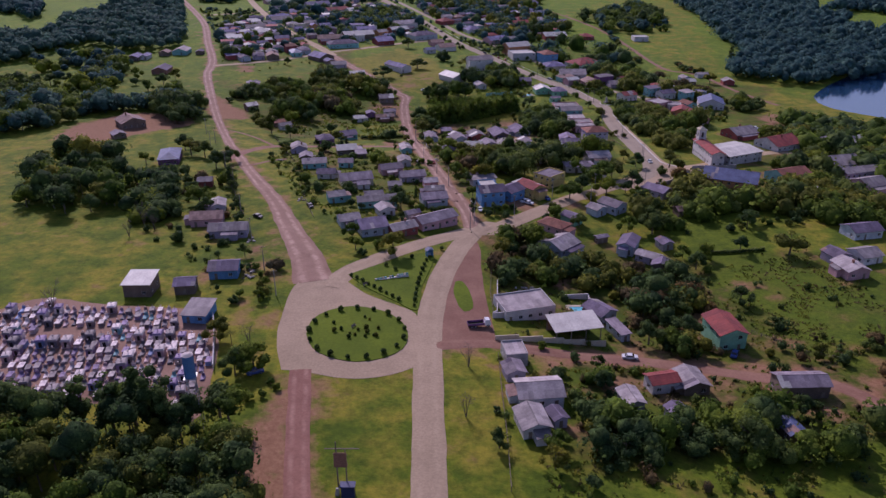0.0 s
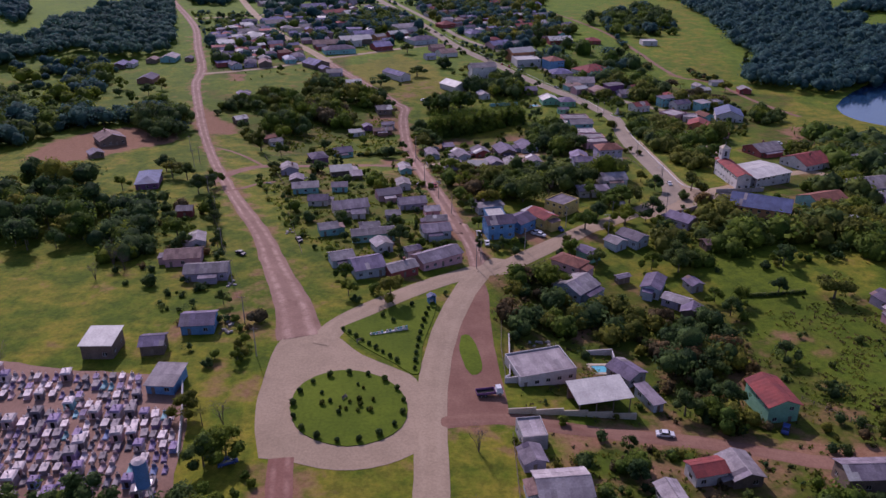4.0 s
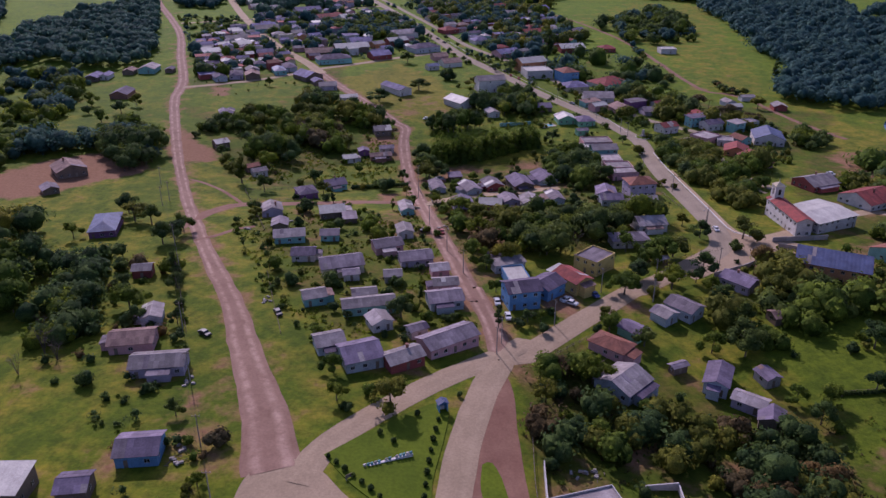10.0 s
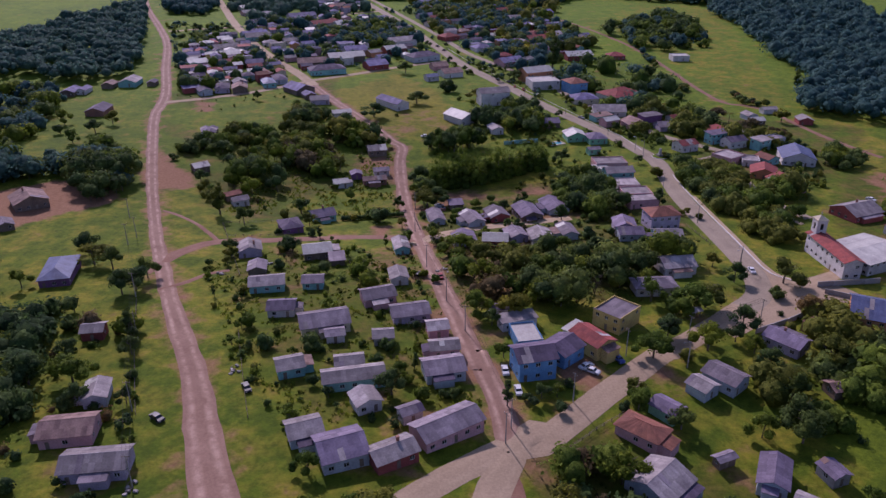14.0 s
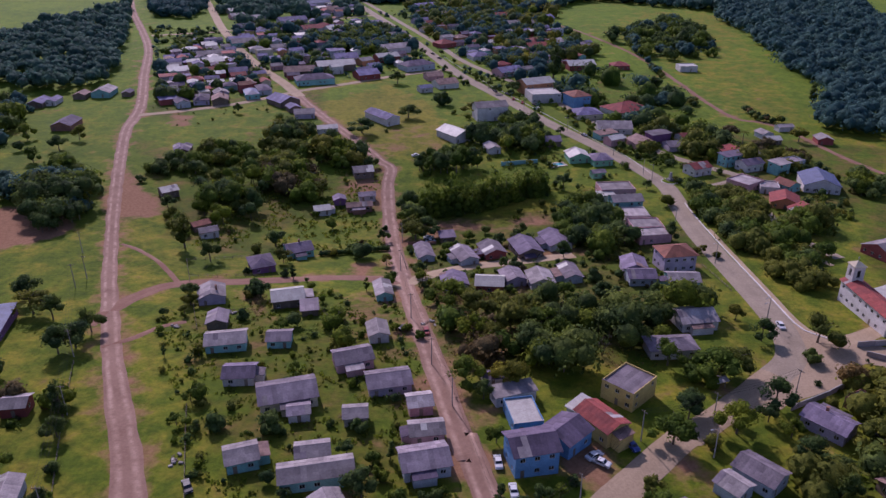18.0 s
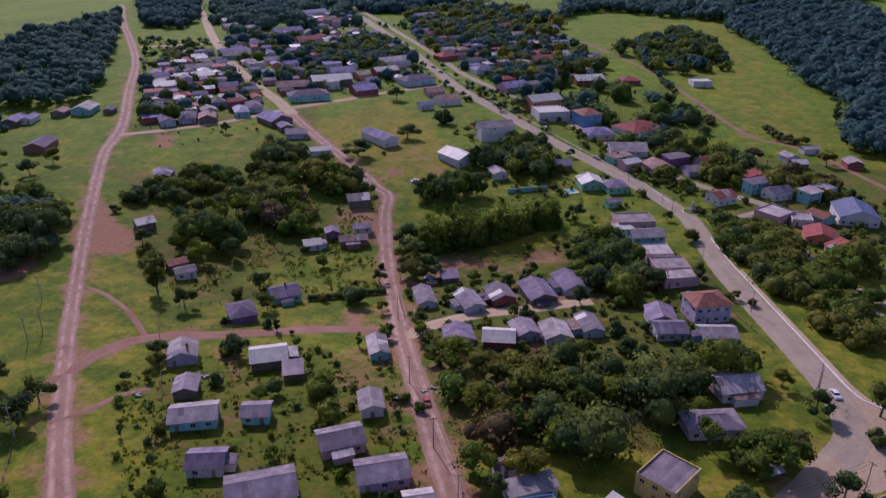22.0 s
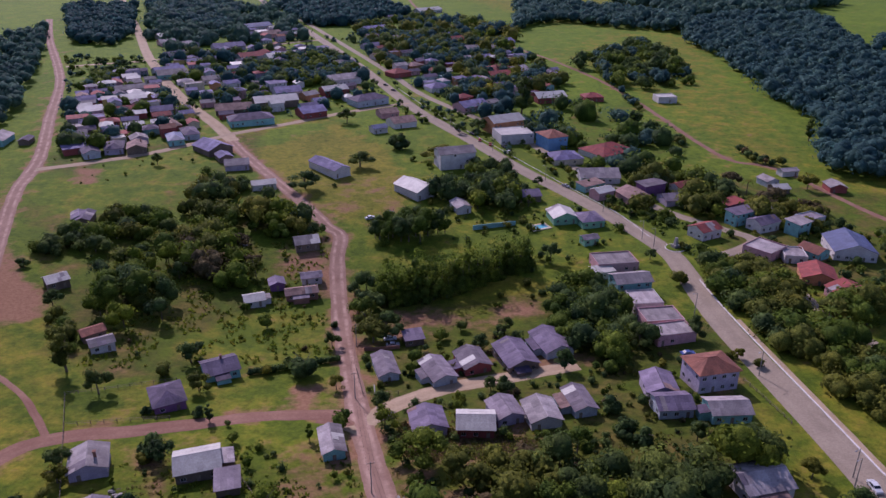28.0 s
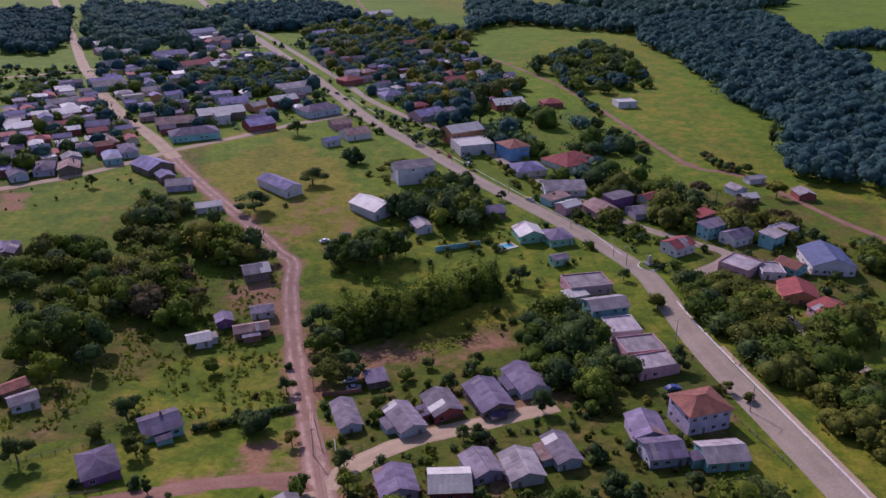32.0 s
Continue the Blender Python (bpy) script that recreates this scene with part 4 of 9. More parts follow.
def weeds(outline, count, tones, seed, size=0.12):
    """Tufts of weeds and tall grass over rough ground, one mass for each colour."""
    rng = np.random.default_rng(seed)
    p = np.array(outline, float)
    lo, hi = p.min(0), p.max(0)
    x, y = rng.uniform(lo[0], hi[0], count * 2), rng.uniform(lo[1], hi[1], count * 2)
    clump = np.array([noise.noise((a * 0.09, b * 0.09, seed)) for a, b in zip(x, y)])
    ok = inside(x, y, outline) & (clump > -0.05)
    x, y = x[ok][:count], y[ok][:count]
    ok = np.array([free_spot(a, b, 0.3) for a, b in zip(x, y)], bool)
    x, y = x[ok], y[ok]
    root = tagged(new("weeds"), "tufts of tall weeds and dry grass on rough ground", "weeds", kind="stuff")
    pick = rng.integers(len(tones), size=len(x))
    for t in sorted(set(range(len(tones)))):
        cx, cy = x[pick == t], y[pick == t]
        if not len(cx):
            continue
        k = 6
        c = np.stack([cx, cy, ground_z(cx, cy)], -1).repeat(k, 0)
        n = len(c)
        a = rng.uniform(0, 6.28, n)
        o = np.stack([np.cos(a), np.sin(a), 0 * a], -1)
        s = size * rng.uniform(0.6, 1.6, n)[:, None]
        q = c + o * rng.uniform(0, 0.5, n)[:, None]
        up = np.array([0, 0, 1.0])
        side = np.stack([-np.sin(a), np.cos(a), 0 * a], -1)
        quad = np.stack([q - side * s - up * 0.05, q + side * s - up * 0.05, q + side * s * 0.6 + up * s * 1.7 + o * s, q - side * s * 0.6 + up * s * 1.7 + o * s], 1)
        part("tufts", quads_mesh("tufts", quad, LEAF[tones[t]]), root)
    return root


def crop_rows(a, b, c, d, rows, tone, label):
    """Low rows of vegetables between the sides a-b and d-c of a plot."""
    rng = np.random.default_rng(int(abs(a[0]) * 7))
    q = []
    for r in np.linspace(0, 1, rows):
        p0, p1 = np.array(a) + (np.array(d) - np.array(a)) * r, np.array(b) + (np.array(c) - np.array(b)) * r
        n = int(np.hypot(*(p1 - p0)) / 0.9)
        cs = [p0 + (p1 - p0) * (i + rng.uniform(-0.2, 0.2)) / n for i in range(n) if rng.random() < 0.88]
        q.append(leaf_cloud(rng, [(m[0], m[1], gz(*m) + 0.15) for m in cs], [0.45] * len(cs), len(cs) * 12, 0.16, 0.7, -0.5, 0))
    return tagged(new("crop_rows", quads_mesh("crop_rows", np.concatenate(q), LEAF[tone])), label, "crop rows", kind="stuff")


def town_block(outline, count, rot, seed, low=6.5, high=13.0):
    """Close-set town houses in rows along a street direction, wherever there is room."""
    rng = random.Random(seed)
    p = np.array(outline, float)
    lo, hi = p.min(0), p.max(0)
    made = 0
    for k in range(count * 60):
        if made >= count:
            break
        x, y = rng.uniform(lo[0], hi[0]), rng.uniform(lo[1], hi[1])
        w, d = rng.uniform(low, high), rng.uniform(6.0, 9.0)
        turn = rot + rng.uniform(-4, 4) + (90 if rng.random() < 0.2 else 0)
        c, q = math.cos(radians(turn)), math.sin(radians(turn))
        spots = [(x + u * w * c - v * d * q, y + u * w * q + v * d * c) for u in (-0.5, 0, 0.5) for v in (-0.5, 0, 0.5)]
        if inside(np.array([x]), np.array([y]), outline)[0] and all(free_spot(a, b, 0.5) for a, b in spots):
            roof = rng.choices(("gable", "shed", "hip", "flat"), (6, 2, 2, 1))[0]
            tone = rng.choices(("violet", "grey", "pale", "white", "dark", "rust", "red", "brown"), (6, 3, 3, 2.5, 4, 2, 2, 1))[0]
            wall = rng.choices(("white", "cream", "pink", "lilac", "sky", "teal", "yellow", "red", "grey", "orange", "purple"), (4, 2, 3, 3, 2, 1, 1, 2, 2, 1, 1.5))[0]
            house(x, y, turn, w, d, rng.choice((3.0, 3.2, 3.4, 4.0, 5.6)), roof, tone, wall)
            made += 1


# ---- other kinds of things ----
PAINT = {k: surface("car_paint_" + k, c, tuple(q * 0.8 for q in c), 0.8, 9.0, 0.5, 0.0, 0.0, 0.0) for k, c in
         {"white": (0.7, 0.7, 0.7), "dark": (0.03, 0.03, 0.035), "red": (0.32, 0.03, 0.03), "blue": (0.06, 0.1, 0.3), "silver": (0.4, 0.4, 0.42)}.items()}
M_TYRE = surface("tyre_rubber", (0.02, 0.02, 0.02), (0.03, 0.03, 0.03), 2.0, 9.0)
M_POOL = surface("pool_water", (0.10, 0.42, 0.50), (0.14, 0.5, 0.58), 0.6, 4.0, 0.1, 0.0, 0.0, 0.0)
M_TANK = surface("blue_tank", (0.10, 0.22, 0.42), (0.08, 0.17, 0.33), 0.6, 4.0, 0.5)
TOMB = {k: surface("tomb_" + k, a, c, 0.9, 6.0, 0.7, 0.25) for k, (a, c) in
        {"white": ((0.72, 0.62, 0.57), (0.45, 0.36, 0.36)), "grey": ((0.27, 0.225, 0.22), (0.165, 0.135, 0.14)), "pink": ((0.55, 0.38, 0.37), (0.36, 0.24, 0.25)),
         "dark": ((0.10, 0.09, 0.11), (0.16, 0.14, 0.16)), "blue": ((0.22, 0.3, 0.5), (0.16, 0.21, 0.36)), "teal": ((0.2, 0.42, 0.46), (0.15, 0.3, 0.33)),
         "lilac": ((0.28, 0.20, 0.32), (0.17, 0.12, 0.20))}.items()}


def wheel_mesh():
    t = Shape().tube([(-0.1, 0, 0), (0.1, 0, 0)], [0.32, 0.32], 12)
    return t.mesh("wheel", M_TYRE), Shape().tube([(-0.115, 0, 0), (0.115, 0, 0)], [0.18, 0.18], 10).mesh("rim", M_METAL)


WHEEL, RIM = wheel_mesh()
CAR_MESHES = {}


def car(x, y, rot, tone, lifted=0.0):
    """A small saloon, its length along y."""
    if tone not in CAR_MESHES:
        prof = [(-2.1, 0.35), (-2.12, 0.75), (-1.9, 0.9), (-1.1, 0.98), (-0.55, 1.42), (0.75, 1.45), (1.45, 1.0), (2.0, 0.95), (2.1, 0.7), (2.08, 0.35)]
        v, f = [], []
        for s in (-1, 1):
            for yy, zz in prof:
                v.append((s * (0.82 - 0.16 * max(0, zz - 0.98) / 0.45), yy, zz))
        n = len(prof)
        f = [(i, i + 1, n + i + 1, n + i) for i in range(n - 1)] + [(n - 1, 0, n, 2 * n - 1), tuple(range(n))[::-1], tuple(range(n, 2 * n))]
        body = mesh_of("body", v, f, PAINT[tone])
        gl = Shape()
        for s in (-1, 1):
            gl.face([(s * 0.835, -0.95, 1.0), (s * 0.835, 1.3, 1.0), (s * 0.69, 0.7, 1.38), (s * 0.69, -0.5, 1.36)][::s])
        gl.face([(-0.72, -1.06, 1.03), (0.72, -1.06, 1.03), (0.6, -0.6, 1.4), (-0.6, -0.6, 1.4)])
        gl.face([(0.72, 1.42, 1.04), (-0.72, 1.42, 1.04), (-0.6, 0.82, 1.44), (0.6, 0.82, 1.44)])
        CAR_MESHES[tone] = (body, gl.mesh("glass", M_GLASS), Shape().box(-0.75, -0.45, -2.15, -2.1, 0.6, 0.75).mesh("headlight", WALLS["white"]))
    b, g, hl = CAR_MESHES[tone]
    root = thing("car", x, y, rot, f"{tone} saloon car parked on the ground", "car", "parked cars", z=gz(x, y) + 0.06 + lifted)
    part("body", b, root)
    part("glass", g, root)
    for dx in (0, 1.2):
        h = part("headlight", hl, root)
        h.location = (dx, 0, 0)
    for sx in (-0.75, 0.75):
        for sy in (-1.3, 1.3):
            w = part("wheel", WHEEL, root)
            w.location = (sx, sy, 0.32)
            part("rim", RIM, w)
    return root


def truck(x, y, rot):
    root = thing("truck", x, y, rot, "small flatbed truck with a dark load bed and white cab", "truck", z=gz(x, y) + 0.12)
    part("cab", Shape().box(-1.0, 1.0, -3.2, -1.5, 0.5, 1.3).box(-0.95, 0.95, -3.0, -1.55, 1.302, 2.2, 0.12).mesh("cab", PAINT["white"]), root)
    part("windscreen", Shape().box(-0.8, 0.8, -3.02, -2.9, 1.45, 2.0).mesh("windscreen", M_GLASS), root)
    part("chassis", Shape().box(-0.5, 0.5, -1.5, 3.2, 0.5, 0.75).mesh("chassis", M_DARK), root)
    part("load_bed", Shape().box(-1.1, 1.1, -1.35, 3.3, 0.76, 0.9).mesh("load_bed", M_DARK), root)
    for a in ((-1.1, -1.03, -1.35, 3.3), (1.03, 1.1, -1.35, 3.3), (-1.02, 1.02, -1.35, -1.28), (-1.02, 1.02, 3.23, 3.3)):
        part("side_board", Shape().box(*a, 0.91, 1.45).mesh("side_board", WALLS["purple"]), root)
    for sx in (-0.9, 0.9):
        for sy in (-2.4, 1.2, 2.2):
            w = part("wheel", WHEEL, root)
            w.matrix_basis = pose(sx, sy, 0.42) @ Matrix.Diagonal((1.3, 1.3, 1.3, 1))
            part("rim", RIM, w)
    return root




def pole(x, y, rot, height=8.5, lamp=False):
    name = "street_lamp" if lamp else "power_pole"
    root = thing(name, x, y, rot, "slim grey street lamp with a short arm" if lamp else "grey concrete power pole with a crossarm", name.replace("_", " "), "poles along the streets")
    part("shaft", Shape().tube([(0, 0, -0.5), (0, 0, height)], [0.16, 0.09], 8).mesh("shaft", M_STONE), root)
    if lamp:
        part("arm", Shape().tube([(0, 0, height - 0.3), (0.9, 0, height + 0.15), (1.8, 0, height + 0.2)], [0.05, 0.05, 0.04], 6).mesh("arm", M_METAL), root)
        part("lamp_head", Shape().box(1.6, 2.3, -0.14, 0.14, height + 0.12, height + 0.26, 0.03).mesh("lamp_head", M_METAL), root)
    else:
        part("crossarm", Shape().box(-0.9, 0.9, -0.06, 0.06, height - 0.5, height - 0.38).mesh("crossarm", M_WOOD), root)
        for q in (-0.8, 0.0, 0.8):
            part("insulator", Shape().tube([(q, 0, height - 0.38), (q, 0, height - 0.18)], [0.05, 0.035], 6).mesh("insulator", TOMB["white"]), root)
    return root


def wires(points, rot, height=8.5):
    """Three slack wires from pole to pole."""
    for k in range(len(points) - 1):
        (x0, y0), (x1, y1) = points[k], points[k + 1]
        z0, z1 = gz(x0, y0) + height - 0.2, gz(x1, y1) + height - 0.2
        c, s = math.cos(radians(rot)), math.sin(radians(rot))
        root = tagged(new("power_line"), "three thin slack overhead wires between poles", "wire", "overhead wires")
        for q in (-0.8, 0.0, 0.8):
            pts = [(x0 + (x1 - x0) * f + q * c, y0 + (y1 - y0) * f + q * s, z0 + (z1 - z0) * f - 3.2 * f * (1 - f)) for f in np.linspace(0, 1, 9)]
            part("wire", Shape().tube(pts, [0.02] * 9, 4).mesh("wire", M_DARK), root)


def fence(pts, height=1.1, gap=3.0, tone=None):
    """Posts with two rails along a line."""
    line = np.array(pts, float)
    root = tagged(new("fence"), "weathered wooden post-and-rail fence on grass", "fence", "garden fences")
    mat = tone or M_WOOD
    pm = Shape().box(-0.07, 0.07, -0.07, 0.07, -0.5, height).mesh("post", mat)
    for a, b in zip(line[:-1], line[1:]):
        n = max(1, int(np.hypot(*(b - a)) / gap))
        for i in range(n + 1):
            p = a + (b - a) * i / n
            o = part("post", pm, root)
            o.location = (p[0], p[1], gz(*p))
            if i < n:
                q = a + (b - a) * (i + 1) / n
                for h in (0.45, 0.9):
                    part("rail", Shape().tube([(p[0], p[1], gz(*p) + h * height), (q[0], q[1], gz(*q) + h * height)], [0.04, 0.04], 4).mesh("rail", mat), root)
    return root


def garden_wall(pts, height, tone, label):
    root = tagged(new("garden_wall"), label, "wall", "garden walls")
    for a, b in zip(pts[:-1], pts[1:]):
        a, b = np.array(a), np.array(b)
        n = max(1, int(np.hypot(*(b - a)) / 5))
        ang = math.atan2(b[1] - a[1], b[0] - a[0])
        L = np.hypot(*(b - a)) / n
        for i in range(n):
            m = a + (b - a) * (i + 0.5) / n
            o = part("wall_section", Shape().box(-L / 2, L / 2, -0.09, 0.09, -0.6, height).box(-L / 2, L / 2, -0.13, 0.13, height + 0.001, height + 0.08).mesh("wall_section", WALLS[tone]), root)
            o.matrix_basis = pose(m[0], m[1], gz(*m), 0, 0, math.degrees(ang))
    return root


def hedge(pts, height, width, tone, label):
    """A clipped hedge: leaf clumps over a stem row."""
    rng = np.random.default_rng(int(abs(pts[0][0]) * 10))
    line = smooth_line(pts, 0.8)
    c = [(p[0] + rng.uniform(-0.1, 0.1), p[1] + rng.uniform(-0.1, 0.1), gz(*p) + height * 0.5) for p in line]
    co = leaf_cloud(rng, c, [max(width, height) * 0.55] * len(c), len(c) * 46, 0.26, 0.9, -0.8)
    root = tagged(new("hedge", quads_mesh("hedge", co, LEAF[tone])), label, "hedge", kind="stuff")
    return root


SHRUB = {}


def shrub(x, y, size, tone="dark"):
    if tone not in SHRUB:
        rng = np.random.default_rng(5)
        SHRUB[tone] = (quads_mesh("crown", leaf_cloud(rng, [(0, 0, 0.55), (0.15, 0.1, 0.75), (-0.15, -0.05, 0.45)], [0.5, 0.35, 0.42], 260, 0.15, 1.0, -0.9), LEAF[tone]),
                       Shape().tube([(0, 0, -0.2), (0, 0, 0.5)], [0.06, 0.04], 5).mesh("stem", M_BARK))
    root = thing("shrub", x, y, (x * 37) % 360, "small clipped dark shrub on the mown island", "shrub", "shrubs of the islands", z=gz(x, y) + 0.12)
    root.scale = (size, size, size)
    part("crown", SHRUB[tone][0], root)
    part("stem", SHRUB[tone][1], root)


def kerb(pts, label, off=0.0, height=0.15, width=0.22, step=3.0):
    line = smooth_line(pts, step)
    d = np.gradient(line, axis=0)
    d /= np.linalg.norm(d, axis=1)[:, None] + 1e-9
    nrm = np.stack([d[:, 1], -d[:, 0]], 1)
    sh = Shape()
    v, f = [], []
    for p, n in zip(line, nrm):
        z = gz(*p)
        for o, h in ((off, -0.2), (off, height), (off + width, height), (off + width, -0.2)):
            v.append((p[0] + n[0] * o, p[1] + n[1] * o, z + 0.08 + h))
    for i in range(len(line) - 1):
        for j in range(3):
            k = i * 4 + j
            f.append((k, k + 4, k + 5, k + 1))
    return tagged(new("kerb", mesh_of("kerb", v, f, M_KERB)), label, "kerb", kind="structure")


TOMB_MESHES = {}


def tomb(x, y, rot, kind, tone, size=1.0):
    key = (kind, tone)
    if key not in TOMB_MESHES:
        m, w = TOMB[tone], TOMB["white"]
        l = TOMB[{"white": "lilac", "grey": "white", "pink": "white", "dark": "grey", "blue": "lilac", "teal": "white", "lilac": "grey"}[tone]]
        ps = []
        if kind == "slab":
            ps = [("grave", Shape().box(-0.6, 0.6, -1.15, 1.15, -0.3, 0.35).box(-0.5, 0.5, -1.05, 1.05, 0.352, 0.5, 0.04).box(-0.45, 0.45, 1.0, 1.15, 0.36, 1.15, 0.03).mesh("grave", m)),
                  ("cross", Shape().box(-0.05, 0.05, 1.03, 1.12, 1.152, 1.75).box(-0.25, 0.25, 1.04, 1.11, 1.42, 1.52).mesh("cross", w))]
        elif kind == "box":
            ps = [("vault", Shape().box(-0.75, 0.75, -1.25, 1.25, -0.3, 0.2).box(-0.62, 0.62, -1.12, 1.12, 0.202, 1.0, 0.03).mesh("vault", m)),
                  ("lid", Shape().box(-0.7, 0.7, -1.2, 1.2, 1.002, 1.12).box(-0.05, 0.05, 0.95, 1.05, 1.122, 1.9).box(-0.28, 0.28, 0.96, 1.04, 1.55, 1.65).mesh("lid", l))]
        else:
            ps = [("vault", Shape().box(-1.15, 1.15, -1.35, 1.35, -0.3, 0.2).box(-1.0, 1.0, -1.2, 1.2, 0.202, 1.9).mesh("vault", m)),
                  ("roof", Shape().box(-1.2, 1.2, -1.4, 1.4, 1.902, 2.25, 0.3).box(-0.06, 0.06, -0.05, 0.05, 2.252, 3.0).box(-0.28, 0.28, -0.04, 0.04, 2.6, 2.72).mesh("roof", l)),
                  ("door", Shape().box(-0.35, 0.35, -1.26, -1.19, 0.25, 1.6).mesh("door", M_DARK))]
        TOMB_MESHES[key] = ps
    words = {"slab": "low grave slab with a headstone and cross", "box": "raised box tomb with a cross", "chapel": "small tomb chapel with a cross"}
    root = thing("tomb", x, y, rot, f"{tone} {words[kind]} on sandy ground", "tomb", "tombs of the cemetery")
    root.scale = (size, size, size)
    for n, me in TOMB_MESHES[key]:
        part(n, me, root)


def cemetery(outline, gaps, rot=8.0):
    """Crowded rows of tombs of many sizes inside an outline."""
    rng = random.Random(4)
    p = np.array(outline)
    lo, hi = p.min(0), p.max(0)
    made = 0
    y = lo[1]
    while y < hi[1]:
        x = lo[0] + rng.uniform(0, 1)
        while x < hi[0]:
            k = rng.choices(("slab", "box", "chapel"), (5, 4, 1.6))[0]
            w = {"slab": 1.55, "box": 1.85, "chapel": 2.7}[k]
            xx, yy = x + w / 2, y + rng.uniform(-0.5, 0.5)
            if inside(np.array([xx]), np.array([yy]), outline)[0] and not any(inside(np.array([xx]), np.array([yy]), g)[0] for g in gaps) and rng.random() < 0.93 and made < 300:
                tomb(xx, yy, rot + rng.uniform(-6, 6), k, rng.choices(list(TOMB), (4.4, 3, 4.6, 4.4, 1.0, 0.7, 5.0))[0], rng.uniform(0.85, 1.15))
                made += 1
            x += w + rng.uniform(0.05, 0.75)
        y += 3.75


def water_tower(x, y, height):
    root = thing("water_tower", x, y, 10, "tall steel lattice tower with a blue water tank", "water tower")
    for sx in (-1, 1):
        for sy in (-1, 1):
            part("leg", Shape().tube([(sx * 1.2, sy * 1.2, -0.4), (sx * 0.8, sy * 0.8, height)], [0.09, 0.07], 6).mesh("leg", M_METAL), root)
    n = int(height / 2.2)
    for i in range(n):
        z0, z1 = height * i / n, height * (i + 1) / n
        a, b = 1.2 - 0.4 * z0 / height, 1.2 - 0.4 * z1 / height
        for s in (-1, 1):
            part("brace", Shape().tube([(-a, s * a, z0), (b, s * b, z1)], [0.035, 0.035], 4).mesh("brace", M_METAL), root)
            part("brace", Shape().tube([(s * a, -a, z0), (s * b, b, z1)], [0.035, 0.035], 4).mesh("brace", M_METAL), root)
    part("platform", Shape().box(-1.3, 1.3, -1.3, 1.3, height, height + 0.12).mesh("platform", M_METAL), root)
    part("tank", Shape().tube([(0, 0, height + 0.121), (0, 0, height + 5.4)], [1.2, 1.2], 18).mesh("tank", M_TANK, False), root)
    part("lid", Shape().tube([(0, 0, height + 5.401), (0, 0, height + 5.8)], [1.25, 0.5], 18).mesh("lid", TOMB["white"]), root)


def church_tower(x, y, rot, height=12.6):
    root = thing("bell_tower", x, y, rot, "whitewashed square bell tower with arched openings and a low pyramid roof", "bell tower")
    sh = Shape()
    X = 1.8
    for a, b in (((-X, -X), (X, -X)), ((X, -X), (X, X)), ((X, X), (-X, X)), ((-X, X), (-X, -X))):
        wall_faces(sh, a, b, -0.8, height, [(1.2, 2.4, height - 3.6, height - 1.1), (1.4, 2.2, height - 8.0, height - 6.4)], 0.4)
    part("wall", sh.mesh("wall", WALLS["white"]), root)
    # near-black block behind the openings, standing in for the shade inside
    part("belfry", Shape().box(-X + 0.42, X - 0.42, -X + 0.42, X - 0.42, -0.5, height - 0.1).mesh("belfry", M_DARK), root)
    part("cornice", Shape().box(-X - 0.25, X + 0.25, -X - 0.25, X + 0.25, height, height + 0.3).mesh("cornice", WALLS["cream"]), root)
    v = [(-X - 0.2, -X - 0.2, height + 0.3), (X + 0.2, -X - 0.2, height + 0.3), (X + 0.2, X + 0.2, height + 0.3), (-X - 0.2, X + 0.2, height + 0.3), (0, 0, height + 1.7)]
    part("roof", mesh_of("roof", v, [(0, 1, 4), (1, 2, 4), (2, 3, 4), (3, 0, 4)], WALLS["cream"]), root)
    part("cross", Shape().box(-0.06, 0.06, -0.06, 0.06, height + 1.65, height + 3.0).box(-0.45, 0.45, -0.05, 0.05, height + 2.35, height + 2.47).mesh("cross", M_METAL), root)


def town_sign(x, y, rot, length, letters=14):
    root = thing("town_sign", x, y, rot, "row of pale blue block letters on a low white plinth", "sign", z=gz(x, y) + 0.15)
    part("plinth", Shape().box(-length / 2, length / 2, -0.35, 0.35, -0.4, 0.3, 0.05).mesh("plinth", WALLS["white"]), root)
    step = length / letters
    for i in range(letters):
        if i in (5, 8):
            continue
        x0 = -length / 2 + step * (i + 0.12)
        part("bar", Shape().box(x0, x0 + step * 0.74, -0.1, 0.1, 0.302, 0.95).mesh("bar", TOMB["teal"] if i % 3 else TOMB["white"]), root)


def shrine(x, y, rot):
    root = thing("shrine", x, y, rot, "small blue wayside shrine with a dark blue roof", "shrine", z=gz(x, y) + 0.15)
    sh = Shape()
    sh.box(-1.1, 1.1, 0.7, 0.9, -0.4, 2.3).box(-1.1, -0.9, -0.9, 0.699, -0.4, 2.3).box(0.9, 1.1, -0.9, 0.699, -0.4, 2.3)
    part("wall", sh.mesh("wall", WALLS["blue"]), root)
    part("altar", Shape().box(-0.6, 0.6, 0.2, 0.69, -0.3, 0.9).mesh("altar", WALLS["white"]), root)
    for s in (-1, 1):
        slope(root, (s * 1.35, -1.1, 2.25), (s * 1.35, 1.1, 2.25), (0, -1.1, 3.0), (0, 1.1, 3.0), 3, ROOF["blue"])
    part("cross", Shape().box(-0.05, 0.05, -0.95, -0.88, 3.02, 3.7).box(-0.22, 0.22, -0.94, -0.89, 3.35, 3.44).mesh("cross", WALLS["white"]), root)


